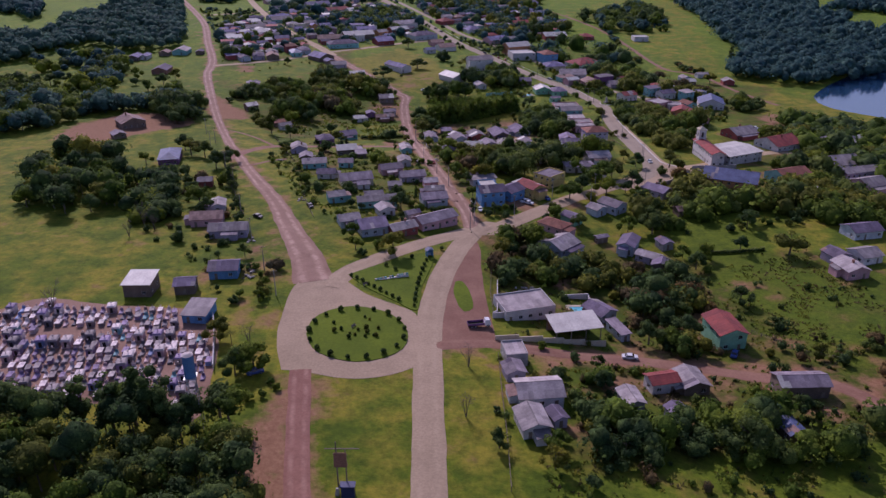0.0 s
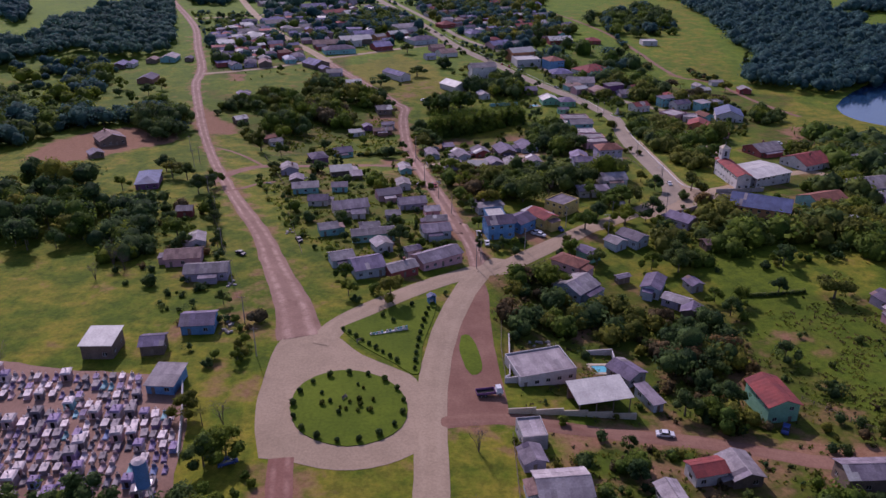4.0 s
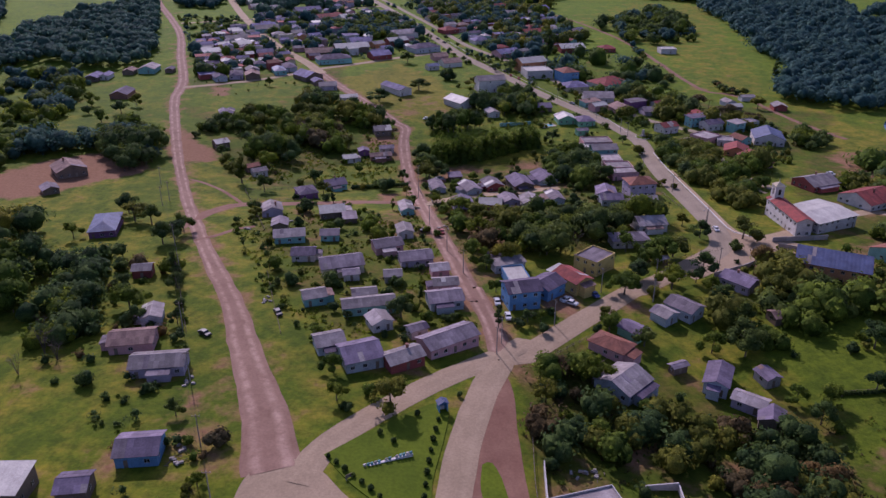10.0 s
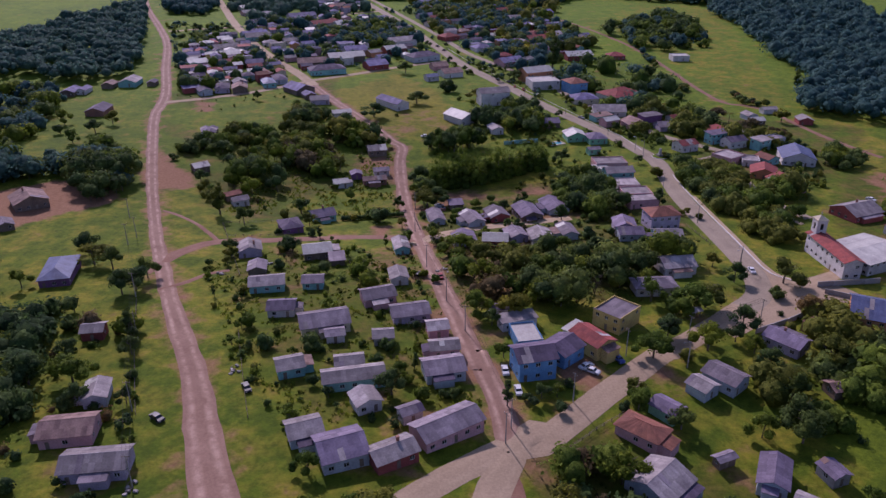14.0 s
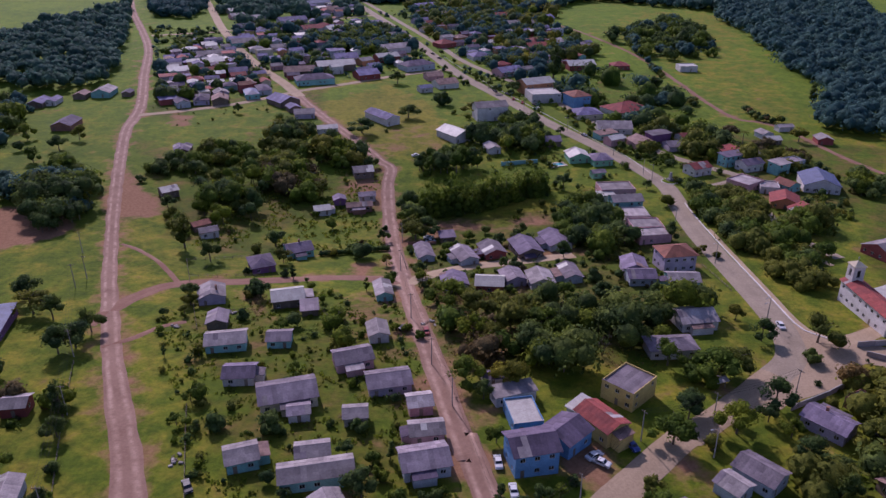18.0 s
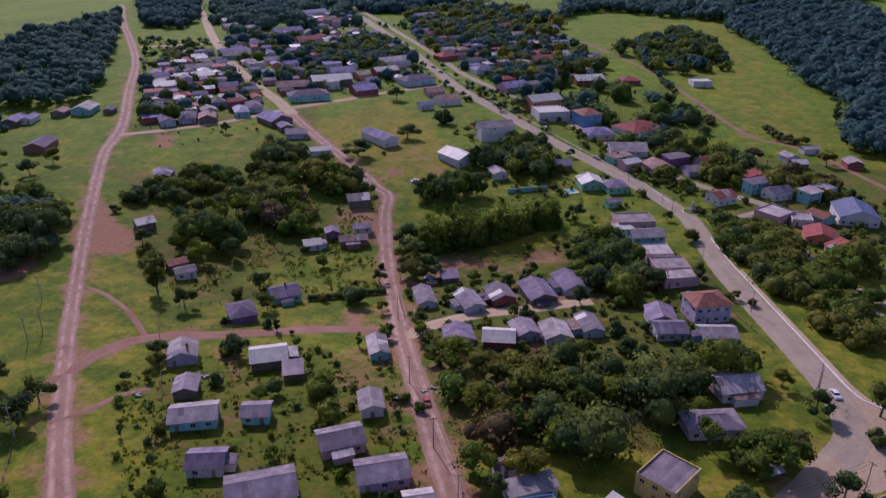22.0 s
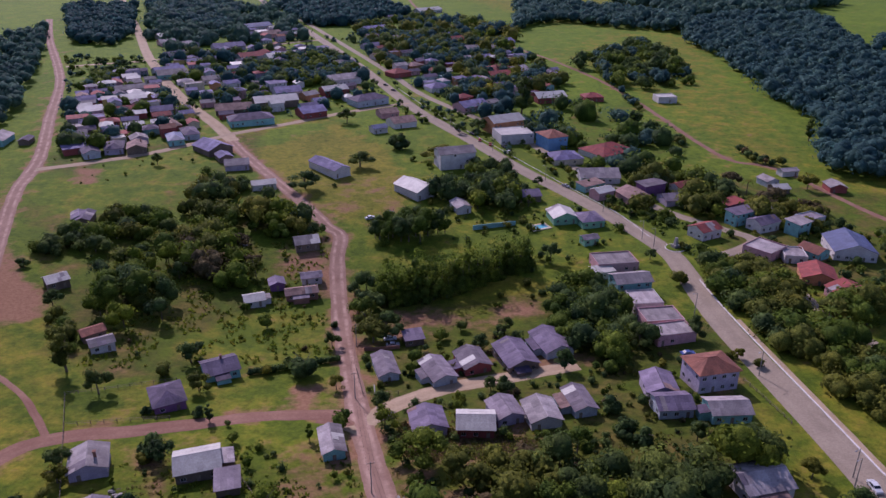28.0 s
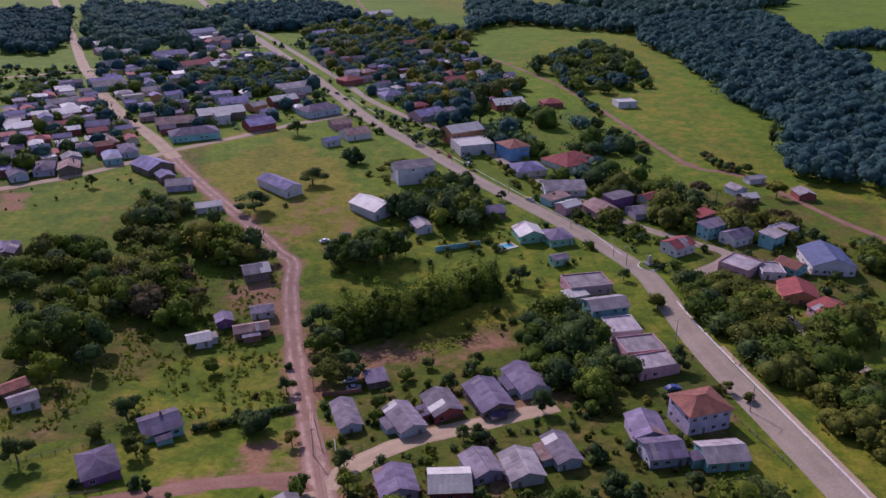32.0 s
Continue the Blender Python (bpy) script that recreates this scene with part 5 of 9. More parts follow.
def bench(x, y, rot):
    root = thing("bench", x, y, rot, "dark wooden park bench on the lawn", "bench", z=gz(x, y) + 0.14)
    part("seat", Shape().box(-0.8, 0.8, -0.2, 0.2, 0.42, 0.48).mesh("seat", M_WOOD), root)
    part("backrest", Shape().box(-0.8, 0.8, 0.2, 0.26, 0.5, 0.9).mesh("backrest", M_WOOD), root)
    for s in (-0.65, 0.65):
        part("leg", Shape().box(s - 0.05, s + 0.05, -0.18, 0.25, -0.1, 0.418).mesh("leg", M_STONE), root)


def pool(x, y, rot, w, d):
    root = thing("swimming_pool", x, y, rot, "small turquoise swimming pool with a pale paved rim", "swimming pool", z=gz(x, y) + 0.25)
    for a in ((-w / 2 - 1, w / 2 + 1, -d / 2 - 1, -d / 2), (-w / 2 - 1, w / 2 + 1, d / 2, d / 2 + 1), (-w / 2 - 1, -w / 2, -d / 2, d / 2), (w / 2, w / 2 + 1, -d / 2, d / 2)):
        part("rim", Shape().box(*a, -0.6, 0.08).mesh("rim", WALLS["cream"]), root)
    part("water", Shape().box(-w / 2, w / 2, -d / 2, d / 2, -0.6, -0.05).mesh("water", M_POOL), root)


def monument(x, y, rot):
    root = thing("monument", x, y, rot, "grey stepped stone monument on a round planted bed", "monument")
    part("bed", Shape().tube([(0, 0, -0.4), (0, 0, 0.35)], [4.2, 4.0], 20).mesh("bed", M_KERB), root)
    part("planting", Shape().tube([(0, 0, 0.351), (0, 0, 0.6)], [3.8, 3.2], 20).mesh("planting", M_LAWN), root)
    part("plinth", Shape().box(-1.4, 1.4, -1.4, 1.4, 0.5, 1.5, 0.15).mesh("plinth", M_STONE), root)
    part("shaft", Shape().box(-0.7, 0.7, -0.7, 0.7, 1.502, 4.6, 0.3).mesh("shaft", M_STONE), root)


def wayside_frame(x, y):
    root = thing("wayside_frame", x, y, 0, "tall wooden pole with crossbeam, brown panel and dark blue booth", "wooden frame")
    part("post", Shape().tube([(0, 0, -0.4), (0, 0, 12.2)], [0.16, 0.11], 8).mesh("post", M_WOOD), root)
    part("crossbeam", Shape().box(-2.2, 4.4, 0.12, 0.26, 10.4, 10.56).mesh("crossbeam", M_WOOD), root)
    part("post", Shape().tube([(1.7, 0.1, -0.4), (1.7, 0.1, 10.4)], [0.13, 0.1], 8).mesh("post", M_WOOD), root)
    panel = part("panel", Shape().box(-0.5, 2.0, -0.5, -0.18, 6.6, 9.9, 0.06).mesh("panel", WALLS["brick"]), root, "brown board panel")
    part("rail", Shape().box(-0.6, 2.1, -0.18, -0.1, 9.2, 9.4).mesh("rail", M_WOOD), panel)
    part("rail", Shape().box(-0.6, 2.1, -0.18, -0.1, 7.0, 7.2).mesh("rail", M_WOOD), panel)
    booth = part("booth", Shape().box(0.6, 3.2, -1.4, 0.0, -0.3, 2.6, 0.06).mesh("booth", M_BLUE_BOOTH), root, "dark blue metal booth")
    part("roof", Shape().box(0.4, 3.4, -1.6, 0.06, 2.6, 2.75).mesh("roof", M_BLUE_BOOTH), booth)
    for k in range(3):
        part("stone", Shape().box(-0.7 + 0.1 * k, 0.25, -1.1 + 0.1 * k, -0.2, -0.3 + 0.62 * k, 0.3 + 0.62 * k, 0.12).mesh("stone", M_STONE), root, "pale rough stone")


def spoil(x, y, size, seed):
    """A heap of broken timber and stones."""
    rng = random.Random(seed)
    root = thing("rubble_heap", x, y, 0, "untidy heap of broken boards and stones", "rubble")
    for i in range(10):
        a, q = rng.uniform(0, 6.28), rng.uniform(0, size)
        o = part("board" if i % 2 else "stone", Shape().box(-0.5, 0.5, -0.09 if i % 2 else -0.3, 0.09 if i % 2 else 0.3, 0, 0.12 if i % 2 else 0.4, 0.03).mesh("piece", M_WOOD if i % 2 else M_STONE), root)
        o.matrix_basis = pose(math.cos(a) * q, math.sin(a) * q, rng.uniform(0, 0.2), rng.uniform(-12, 12), rng.uniform(-12, 12), rng.uniform(0, 360))


# ---- the place ----
# roads
road("road_main", [(4.8, -600.0), (1.7, -300.0), (-0.4, -100.0), (-1.9, 40.0), (-2.5, 100.8), (-2.7, 112.0), (-3.2, 133.7), (-3.8, 156.7), (-3.9, 177.0), (-2.7, 198.1), (0.4, 218.2), (5.5, 238.4), (11.2, 253.6), (9.3, 252.8), (20.1, 263.5), (15.7, 254.7), (35.5, 275.5), (55.4, 295.5), (57.3, 296.3), (72.7, 308.8), (87.7, 322.4)], 7.4, M_PAVED, "pale worn stone-paved road through grass", layer=3, edge=0.25, verge=0.5)
road("link_road", [(-34.0, 203.0), (-30.0, 215.0), (-17.9, 230.0), (-2.8, 244.5), (11.3, 255.7)], 7.0, M_PAVED, "pale stone-paved link road past the roundabout", layer=2, edge=0.3, verge=0.4)
road("avenue", [(86.0, 320.0), (95.5, 330.0), (100.0, 344.0), (100.8, 358.0), (100.8, 385.0), (100.6, 410.0), (100.8, 432.0), (102.2, 452.8), (103.7, 470.8), (103.7, 489.3), (96.3, 516.4), (83.0, 550.9), (62.0, 597.6), (42.5, 648.8), (14.3, 715.8), (-4.5, 776.1), (-33.1, 873.0), (-89.6, 1047.6), (-158.6, 1263.5), (-226.6, 1507.3)], 8.8, M_AVENUE, "wide grey asphalt avenue with a whitewashed kerb", layer=2, edge=0.05, verge=0.2)
road("park_pavement", [(112.0, 341.5), (108.6, 345.5), (106.6, 352.0), (106.6, 378.0), (106.6, 410.0), (106.7, 432.0)], 1.8, M_LANE, "pale pavement beside the avenue", layer=1, edge=0.1, verge=0.2)
road("avenue_lane", [(113.1, 477.9), (142.2, 497.2), (134.3, 512.7), (122.3, 527.8), (113.2, 544.2), (102.8, 569.6), (93.1, 595.3), (81.3, 627.9), (65.2, 672.2), (42.9, 714.8), (16.8, 767.4), (-6.0, 840.5), (-46.1, 958.2), (-103.5, 1130.9), (-156.8, 1302.0)], 5.5, M_AVENUE, "second carriageway of the avenue beyond a planted median", layer=1, edge=0.1, verge=0.3)
road("dirt_road_middle", [(11.2, 255.8), (10.1, 268.1), (7.8, 280.8), (5.0, 295.6), (6.3, 285.1), (2.4, 302.8), (-1.4, 322.8), (-6.8, 350.8), (-13.1, 386.6), (-21.0, 442.9), (-25.8, 491.2), (-26.0, 516.5), (-31.4, 525.3), (-43.2, 547.5), (-61.2, 580.2), (-79.4, 615.2), (-97.4, 653.7)], 6.2, M_DIRT, "red gravel village street between houses", layer=1, edge=0.5, verge=1.0)
road("town_street", [(-93.0, 645.5), (-111.7, 683.4), (-136.6, 727.5), (-165.7, 787.8), (-193.0, 853.2), (-215.6, 910.6), (-264.4, 1048.9), (-333.7, 1237.1), (-410.9, 1451.6)], 8.0, M_LANE, "pale gravel street into the town", layer=2, edge=0.3, verge=0.5)
road("dirt_road_west", [(-39.5, 207.0), (-41.3, 212.0), (-45.0, 225.4), (-55.8, 252.5), (-67.4, 282.8), (-84.7, 319.0), (-89.2, 329.0), (-102.1, 358.4), (-118.5, 398.8), (-138.2, 451.0), (-161.2, 518.5), (-176.0, 565.0), (-179.9, 587.3), (-187.5, 620.4), (-210.8, 690.8), (-239.9, 782.9), (-269.2, 854.6), (-326.5, 984.3), (-382.7, 1125.5)], 6.0, M_DIRT, "red gravel road with pale wheel tracks", layer=0, edge=0.5, verge=0.9, widths=[13, 12.5, 11, 8.6, 6.8, 5.8, 5.6, 5.4, 5.0, 5.4, 6.0, 6.4, 7.0, 7.0, 7.0, 7.0, 7.0, 7.0, 7.0])
road("cross_street", [(-179.9, 595.1), (-156.6, 606.5), (-129.2, 624.5), (-101.6, 653.2), (-95.6, 659.8), (-65.3, 683.6), (-40.9, 704.6), (-10.4, 726.2), (8.0, 737.0)], 5.5, M_PAVED, "pale gravel cross street at the town's edge", layer=3, edge=0.3, verge=0.6)
road("cross_street_north", [(-259.6, 846.5), (-234.5, 858.8), (-209.0, 869.8), (-171.0, 900.0), (-135.2, 938.0), (-97.6, 970.4), (-72.0, 990.0)], 5.5, M_LANE, "pale gravel cross street through the town", layer=3, edge=0.3, verge=0.6)
road("side_street", [(-104.0, 347.0), (-101.0, 357.0), (-98.2, 366.0), (-92.0, 376.2), (-82.3, 380.6), (-68.8, 382.8), (-51.7, 386.7), (-37.5, 389.7), (-17.2, 389.3)], 5.6, M_EARTH, "red-brown earth lane between gardens", layer=0, edge=0.5, verge=0.7)
road("track", [(-120.6, 413.8), (-112.1, 408.8), (-101.4, 398.5), (-88.6, 380.9)], 1.9, M_EARTH, "faint earth track over grass", layer=0, edge=0.4, verge=0.5)
road("track_south", [(-94.0, 333.5), (-90.6, 336.6), (-87.1, 339.7), (-82.5, 346.5), (-76.0, 350.1)], 2.2, M_EARTH, "faint earth track over grass", layer=0, edge=0.4, verge=0.5)
road("housing_lane", [(-15.4, 379.7), (-4.5, 392.9), (11.0, 401.8), (28.8, 405.6), (49.0, 410.0)], 6.4, M_LANE, "pale gravel lane between two rows of houses", layer=0, edge=0.4, verge=0.7)
road("field_road", [(221.8, 491.1), (216.3, 507.5), (210.4, 532.3), (206.4, 561.8), (202.4, 586.1), (195.0, 601.6), (180.9, 611.6), (175.7, 653.4), (173.0, 703.4), (168.3, 760.0), (160.2, 813.5), (138.8, 890.3), (114.6, 952.8), (85.9, 1025.2), (53.7, 1142.1), (32.6, 1262.7), (22.3, 1421.0)], 3.6, M_EARTH, "red earth road along the pasture", layer=0, edge=0.5, verge=0.8)
road("south_lane", [(35.8, -600.0), (9.4, -300.0), (-8.2, -100.0), (-20.5, 40.0), (-25.8, 100.3), (-28.0, 111.4), (-31.5, 132.6), (-33.8, 147.7), (-35.0, 156.3)], 5.4, M_RUT, "red gravel lane with two wheel ruts", layer=4, edge=0.4, verge=1.2)
road("east_lane", [(-1.8, 170.4), (11.5, 173.5), (26.6, 171.7), (41.6, 170.4), (55.0, 169.6), (69.1, 166.3), (80.8, 162.3), (91.7, 160.8), (100.5, 155.5), (105.1, 146.5), (110.0, 138.6)], 5.0, M_EARTH, "red earth lane past the farm houses", layer=1, edge=0.5, verge=1.0)
road("church_street", [(109.4, 337.1), (130.0, 347.9), (162.9, 368.7), (177.7, 369.5), (177.8, 344.5), (182.4, 321.0), (188.5, 300.5), (195.9, 283.7)], 5.5, M_LANE, "pale street past the church", layer=0, edge=0.4, verge=0.6)
road("park_street", [(144.0, 401.6), (139.6, 414.4), (135.9, 427.8), (136.6, 447.6), (136.2, 468.7), (134.1, 490.0)], 5.0, M_AVENUE, "grey street behind the park", layer=0, edge=0.2, verge=0.3)
road("yard_lane", [(-24.0, 387.1), (-14.0, 384.1)], 4.0, M_EARTH, "earth lane mouth", layer=0, edge=0.4)
road("park_path", [(135.5, 446.3), (132.8, 432.4), (131.6, 417.1), (134.1, 406.0), (138.3, 395.0)], 2.2, M_LANE, "pale curved path through the park", layer=0, edge=0.1, verge=0.1)
# squares, islands, bare ground, lake
patch("roundabout_road", [(-39.9, 156.1), (-43.5, 168.3), (-45.3, 183.8), (-45.1, 203.9), (-39.7, 211.2), (-30.5, 208.0), (-22.6, 198.7), (-13.9, 192.9), (-7.9, 187.9), (-6.0, 176.8), (-5.6, 162.0), (-7.9, 158.5), (-13.0, 155.0), (-19.7, 152.9), (-26.6, 153.3), (-33.9, 155.5)], M_PAVED, "pale paved roundabout", layer=1, wobble=0.2)
patch("church_square", [(76.4, 310.7), (86.4, 323.3), (93.0, 333.8), (96.9, 344.7), (105.8, 350.7), (109.1, 344.1), (111.8, 342.3), (121.2, 340.6), (127.9, 331.6), (123.6, 323.7), (115.0, 328.1), (106.5, 320.4), (95.6, 313.6), (87.3, 310.0), (78.4, 304.2)], M_PAVED, "pale paved square by the church", layer=1, wobble=0.2)
patch("layby", [(11.0, 249.4), (13.1, 239.9), (12.6, 222.5), (12.9, 205.1), (13.7, 190.2), (14.2, 176.5), (11.5, 172.3), (2.4, 171.0), (-0.3, 173.1), (-0.7, 187.5), (0.3, 202.5), (3.0, 224.0), (6.7, 238.7)], M_EARTH, "dark red earth layby beside the road", layer=0, wobble=0.6)
patch("layby_grass", [(3.9, 211.2), (6.1, 212.5), (8.3, 204.1), (8.7, 194.6), (6.2, 191.6), (4.7, 195.7), (3.4, 203.1)], M_LAWN, "grass patch in the layby", layer=2, wobble=1.3)
patch("traffic_island", [(-36.7, 173.9), (-36.4, 181.5), (-32.8, 187.4), (-25.5, 190.7), (-16.8, 188.3), (-11.3, 182.0), (-9.4, 174.5), (-10.6, 167.8), (-15.0, 162.9), (-21.9, 160.5), (-29.3, 162.6), (-34.0, 166.9)], M_LAWN, "round mown traffic island", layer=3, wobble=0.1, raise_by=0.12, rim=0.4)
patch("triangle_island", [(-29.9, 212.2), (-19.3, 222.4), (-6.6, 232.5), (-3.1, 231.1), (-4.4, 218.2), (-6.6, 205.3), (-7.5, 190.1), (-14.0, 195.1), (-23.1, 203.3)], M_LAWN, "triangular mown island", layer=3, wobble=0.1, raise_by=0.12, rim=0.4)
patch("cemetery_ground", [(-132.9, 182.8), (-125.6, 186.9), (-116.3, 194.1), (-94.8, 189.8), (-78.0, 188.2), (-64.6, 183.3), (-56.0, 154.4), (-55.3, 135.1), (-75.2, 141.2), (-98.4, 136.6), (-105.3, 135.5)], M_DIRT, "bare sandy cemetery ground", layer=0, wobble=1.0)
patch("lake", [(257.8, 519.7), (273.2, 543.0), (309.0, 584.6), (341.2, 613.4), (385.0, 634.5), (458.1, 631.0), (475.4, 567.2), (335.6, 428.9), (288.5, 438.7), (273.6, 456.1), (259.0, 474.5), (251.9, 494.4)], M_WATER, "blue lake beyond the village", layer=0, wobble=1.0, category='lake')
# cover of the ground: 0 bare earth, 1 dry grass, 2 rough growth
COVERS = []
COVERS.append((1, [(239.4, 1046.4), (324.3, 1055.5), (215.8, 577.7), (263.9, 572.9), (209.6, 498.3), (203.2, 566.2), (187.0, 618.1), (179.2, 743.4), (167.8, 832.7), (128.9, 916.1)], 0.5))
COVERS.append((1, [(82.2, 1440.2), (322.5, 1359.2), (415.1, 1211.3), (306.8, 1077.8), (182.1, 1093.3)], 0.55))
COVERS.append((1, [(-99.8, 666.3), (-40.9, 704.6), (-7.4, 621.7), (1.6, 546.9), (-17.1, 527.6), (-43.4, 550.3)], 0.62))
COVERS.append((0, [(-27.0, 552.1), (-2.8, 565.9), (16.4, 551.4), (10.5, 534.9), (-17.1, 527.6)], 0.35))
COVERS.append((1, [(-33.1, 155.1), (-7.5, 153.9), (-5.8, 109.2), (-25.5, 108.7)], 0.55))
COVERS.append((1, [(0.1, 168.3), (14.4, 170.2), (13.0, 109.8), (0.6, 109.4)], 0.55))
COVERS.append((0, [(-46.0, 134.0), (-36.4, 145.3), (-29.0, 106.0), (-39.6, 104.4)], 0.85))
COVERS.append((2, [(15.5, 253.1), (25.4, 266.9), (50.6, 256.1), (61.6, 249.0), (90.2, 238.0), (79.5, 217.7), (11.1, 213.4)], 0.6))
COVERS.append((2, [(14.8, 235.6), (45.3, 255.6), (89.8, 230.3), (110.3, 210.9), (117.1, 168.6), (86.5, 112.5), (23.3, 110.2), (34.0, 180.4), (15.7, 190.6)], 0.6))
COVERS.append((2, [(-7.1, 366.6), (76.4, 368.3), (66.6, 325.5), (-3.7, 324.6)], 0.65))
COVERS.append((0, [(-10.2, 369.7), (0.2, 366.5), (1.0, 324.6), (-8.4, 324.5)], 0.45))
COVERS.append((1, [(-5.4, 466.2), (50.7, 475.5), (45.9, 445.4), (-1.1, 446.4)], 0.7))
COVERS.append((2, [(-175.5, 554.0), (-76.5, 617.2), (-34.3, 522.9), (-33.0, 448.7), (-106.7, 434.7)], 0.45))
COVERS.append((1, [(-131.5, 442.2), (-104.2, 447.9), (-72.9, 349.2), (-88.3, 335.7)], 0.5))
COVERS.append((1, [(-95.1, 355.5), (-75.5, 356.3), (-41.0, 259.9), (-55.7, 259.8)], 0.45))
COVERS.append((0, [(-47.5, 369.0), (-14.7, 369.6), (-12.1, 350.1), (-30.7, 347.4)], 0.45))
COVERS.append((1, [(-79.6, 453.2), (-23.5, 468.5), (-21.6, 430.9), (-68.2, 422.3)], 0.55))
COVERS.append((0, [(-50.4, 511.7), (-31.6, 510.8), (-29.7, 479.8), (-43.6, 486.0)], 0.5))
COVERS.append((2, [(144.7, 584.2), (247.0, 549.6), (169.3, 443.3), (123.1, 476.4)], 0.6))
COVERS.append((1, [(234.8, 541.2), (273.6, 456.1), (211.5, 342.5), (194.9, 468.0)], 0.6))
COVERS.append((0, [(-165.4, 259.8), (-95.7, 259.8), (-94.5, 237.2), (-155.9, 242.5)], 0.22))
COVERS.append((0, [(-0.5, 361.6), (25.8, 361.4), (20.9, 330.3), (2.3, 324.8)], 0.42))
COVERS.append((1, [(-0.5, 361.6), (25.8, 361.4), (20.9, 330.3), (2.3, 324.8)], 0.7))
COVERS.append((0, [(-1.2, 383.2), (27.5, 382.3), (24.6, 360.5), (1.6, 360.7)], 0.4))
COVERS.append((0, [(-70.3, 375.8), (-16.4, 378.5), (-15.1, 357.7), (-60.2, 351.3)], 0.35))
COVERS.append((0, [(-36.1, 407.1), (-25.3, 407.6), (-24.1, 394.6), (-34.3, 393.1)], 0.7))
COVERS.append((0, [(-0.8, 459.3), (18.2, 457.9), (17.1, 446.4), (0.6, 442.0)], 0.45))
COVERS.append((1, [(18.6, 461.8), (51.0, 467.2), (44.3, 444.1), (18.9, 446.0)], 0.75))
COVERS.append((1, [(-51.8, 593.0), (-13.6, 600.4), (6.8, 547.6), (-26.9, 532.4)], 0.68))
COVERS.append((0, [(-71.4, 240.5), (-54.9, 240.6), (-47.9, 218.7), (-61.3, 218.6)], 0.4))
COVERS.append((0, [(-65.4, 215.5), (-48.5, 215.9), (-46.3, 188.8), (-46.1, 162.4), (-55.3, 177.2)], 0.3))
COVERS.append((1, [(18.6, 468.1), (51.8, 466.3), (47.8, 439.5), (19.5, 444.1)], 0.75))
COVERS.append((2, [(147.4, 576.4), (231.4, 538.8), (196.8, 488.1), (162.3, 496.6)], 0.5))
COVERS.append((0, [(50.6, 215.7), (115.0, 180.5), (88.7, 132.6), (12.4, 129.6), (15.4, 166.3), (29.8, 171.0)], 0.36))
COVERS.append((0, [(25.3, 231.0), (83.6, 230.3), (97.4, 212.1), (89.6, 197.5), (16.3, 193.3)], 0.36))
COVERS.append((0, [(28.0, 293.7), (38.0, 292.1), (40.3, 284.8), (32.7, 277.6), (26.1, 280.6)], 0.8))
COVERS.append((0, [(8.4, 302.6), (12.4, 301.6), (11.2, 294.1), (8.4, 293.9)], 0.9))
COVERS.append((0, [(-0.4, 355.8), (19.9, 351.7), (17.9, 327.7), (2.6, 327.4)], 0.5))
COVERS.append((0, [(-163.8, 601.3), (-147.0, 595.9), (-141.1, 576.0), (-155.3, 575.2)], 0.75))
COVERS.append((0, [(45.2, 279.9), (52.0, 287.1), (59.0, 285.5), (55.0, 276.7), (44.3, 276.3)], 0.4))
COVERS.append((2, [(-12.2, 466.6), (61.4, 460.6), (97.8, 429.4), (96.0, 396.8), (74.2, 361.2), (-10.5, 371.1)], 0.62))
COVERS.append((0, [(-1.5, 376.8), (28.7, 368.5), (27.4, 362.2), (-3.0, 365.7)], 0.6))
COVERS.append((2, [(-82.7, 356.0), (-16.9, 373.7), (4.3, 297.3), (6.8, 261.7), (-37.7, 260.2)], 0.5))
COVERS.append((2, [(-138.2, 497.6), (-83.4, 517.8), (-34.2, 504.2), (-25.0, 430.6), (-61.2, 418.4), (-105.1, 417.8)], 0.5))
COVERS.append((2, [(96.2, 248.9), (136.0, 209.7), (122.4, 185.5), (99.2, 200.8), (87.6, 223.0)], 0.95))
COVERS.append((0, [(98.5, 244.6), (127.4, 203.7), (121.0, 191.6), (100.5, 203.9)], 0.42))
COVERS.append((2, [(97.2, 207.7), (122.4, 185.5), (110.9, 165.1), (89.1, 177.3)], 0.55))
COVERS.append((0, [(-16.3, 456.5), (19.0, 455.9), (48.2, 456.3), (46.2, 444.6), (2.1, 436.7), (-13.3, 430.7)], 0.5))
COVERS.append((0, [(-49.6, 505.6), (-30.6, 506.6), (-29.1, 486.9), (-47.1, 485.8)], 0.6))
COVERS.append((0, [(-74.3, 239.9), (-65.5, 239.9), (-57.2, 215.5), (-64.5, 214.4)], 0.6))
COVERS.append((0, [(-110.6, 237.2), (-102.8, 235.8), (-102.3, 231.9), (-108.2, 232.4)], 0.6))
COVERS.append((2, [(-112.6, 465.9), (-24.0, 479.3), (-19.4, 418.0), (-90.1, 407.3)], 0.6))
COVERS.append((2, [(-186.3, 619.2), (-106.2, 648.0), (-78.8, 669.9), (-70.7, 615.1), (-137.3, 566.0), (-169.3, 583.2)], 0.55))
COVERS.append((1, [(85.6, 260.9), (106.2, 279.9), (115.8, 282.2), (119.9, 253.1), (115.8, 241.4), (96.5, 243.1), (88.2, 255.2)], 0.05))
COVERS.append((2, [(85.6, 260.9), (106.2, 279.9), (115.8, 282.2), (119.9, 253.1), (115.8, 241.4), (96.5, 243.1), (88.2, 255.2)], 0.0))
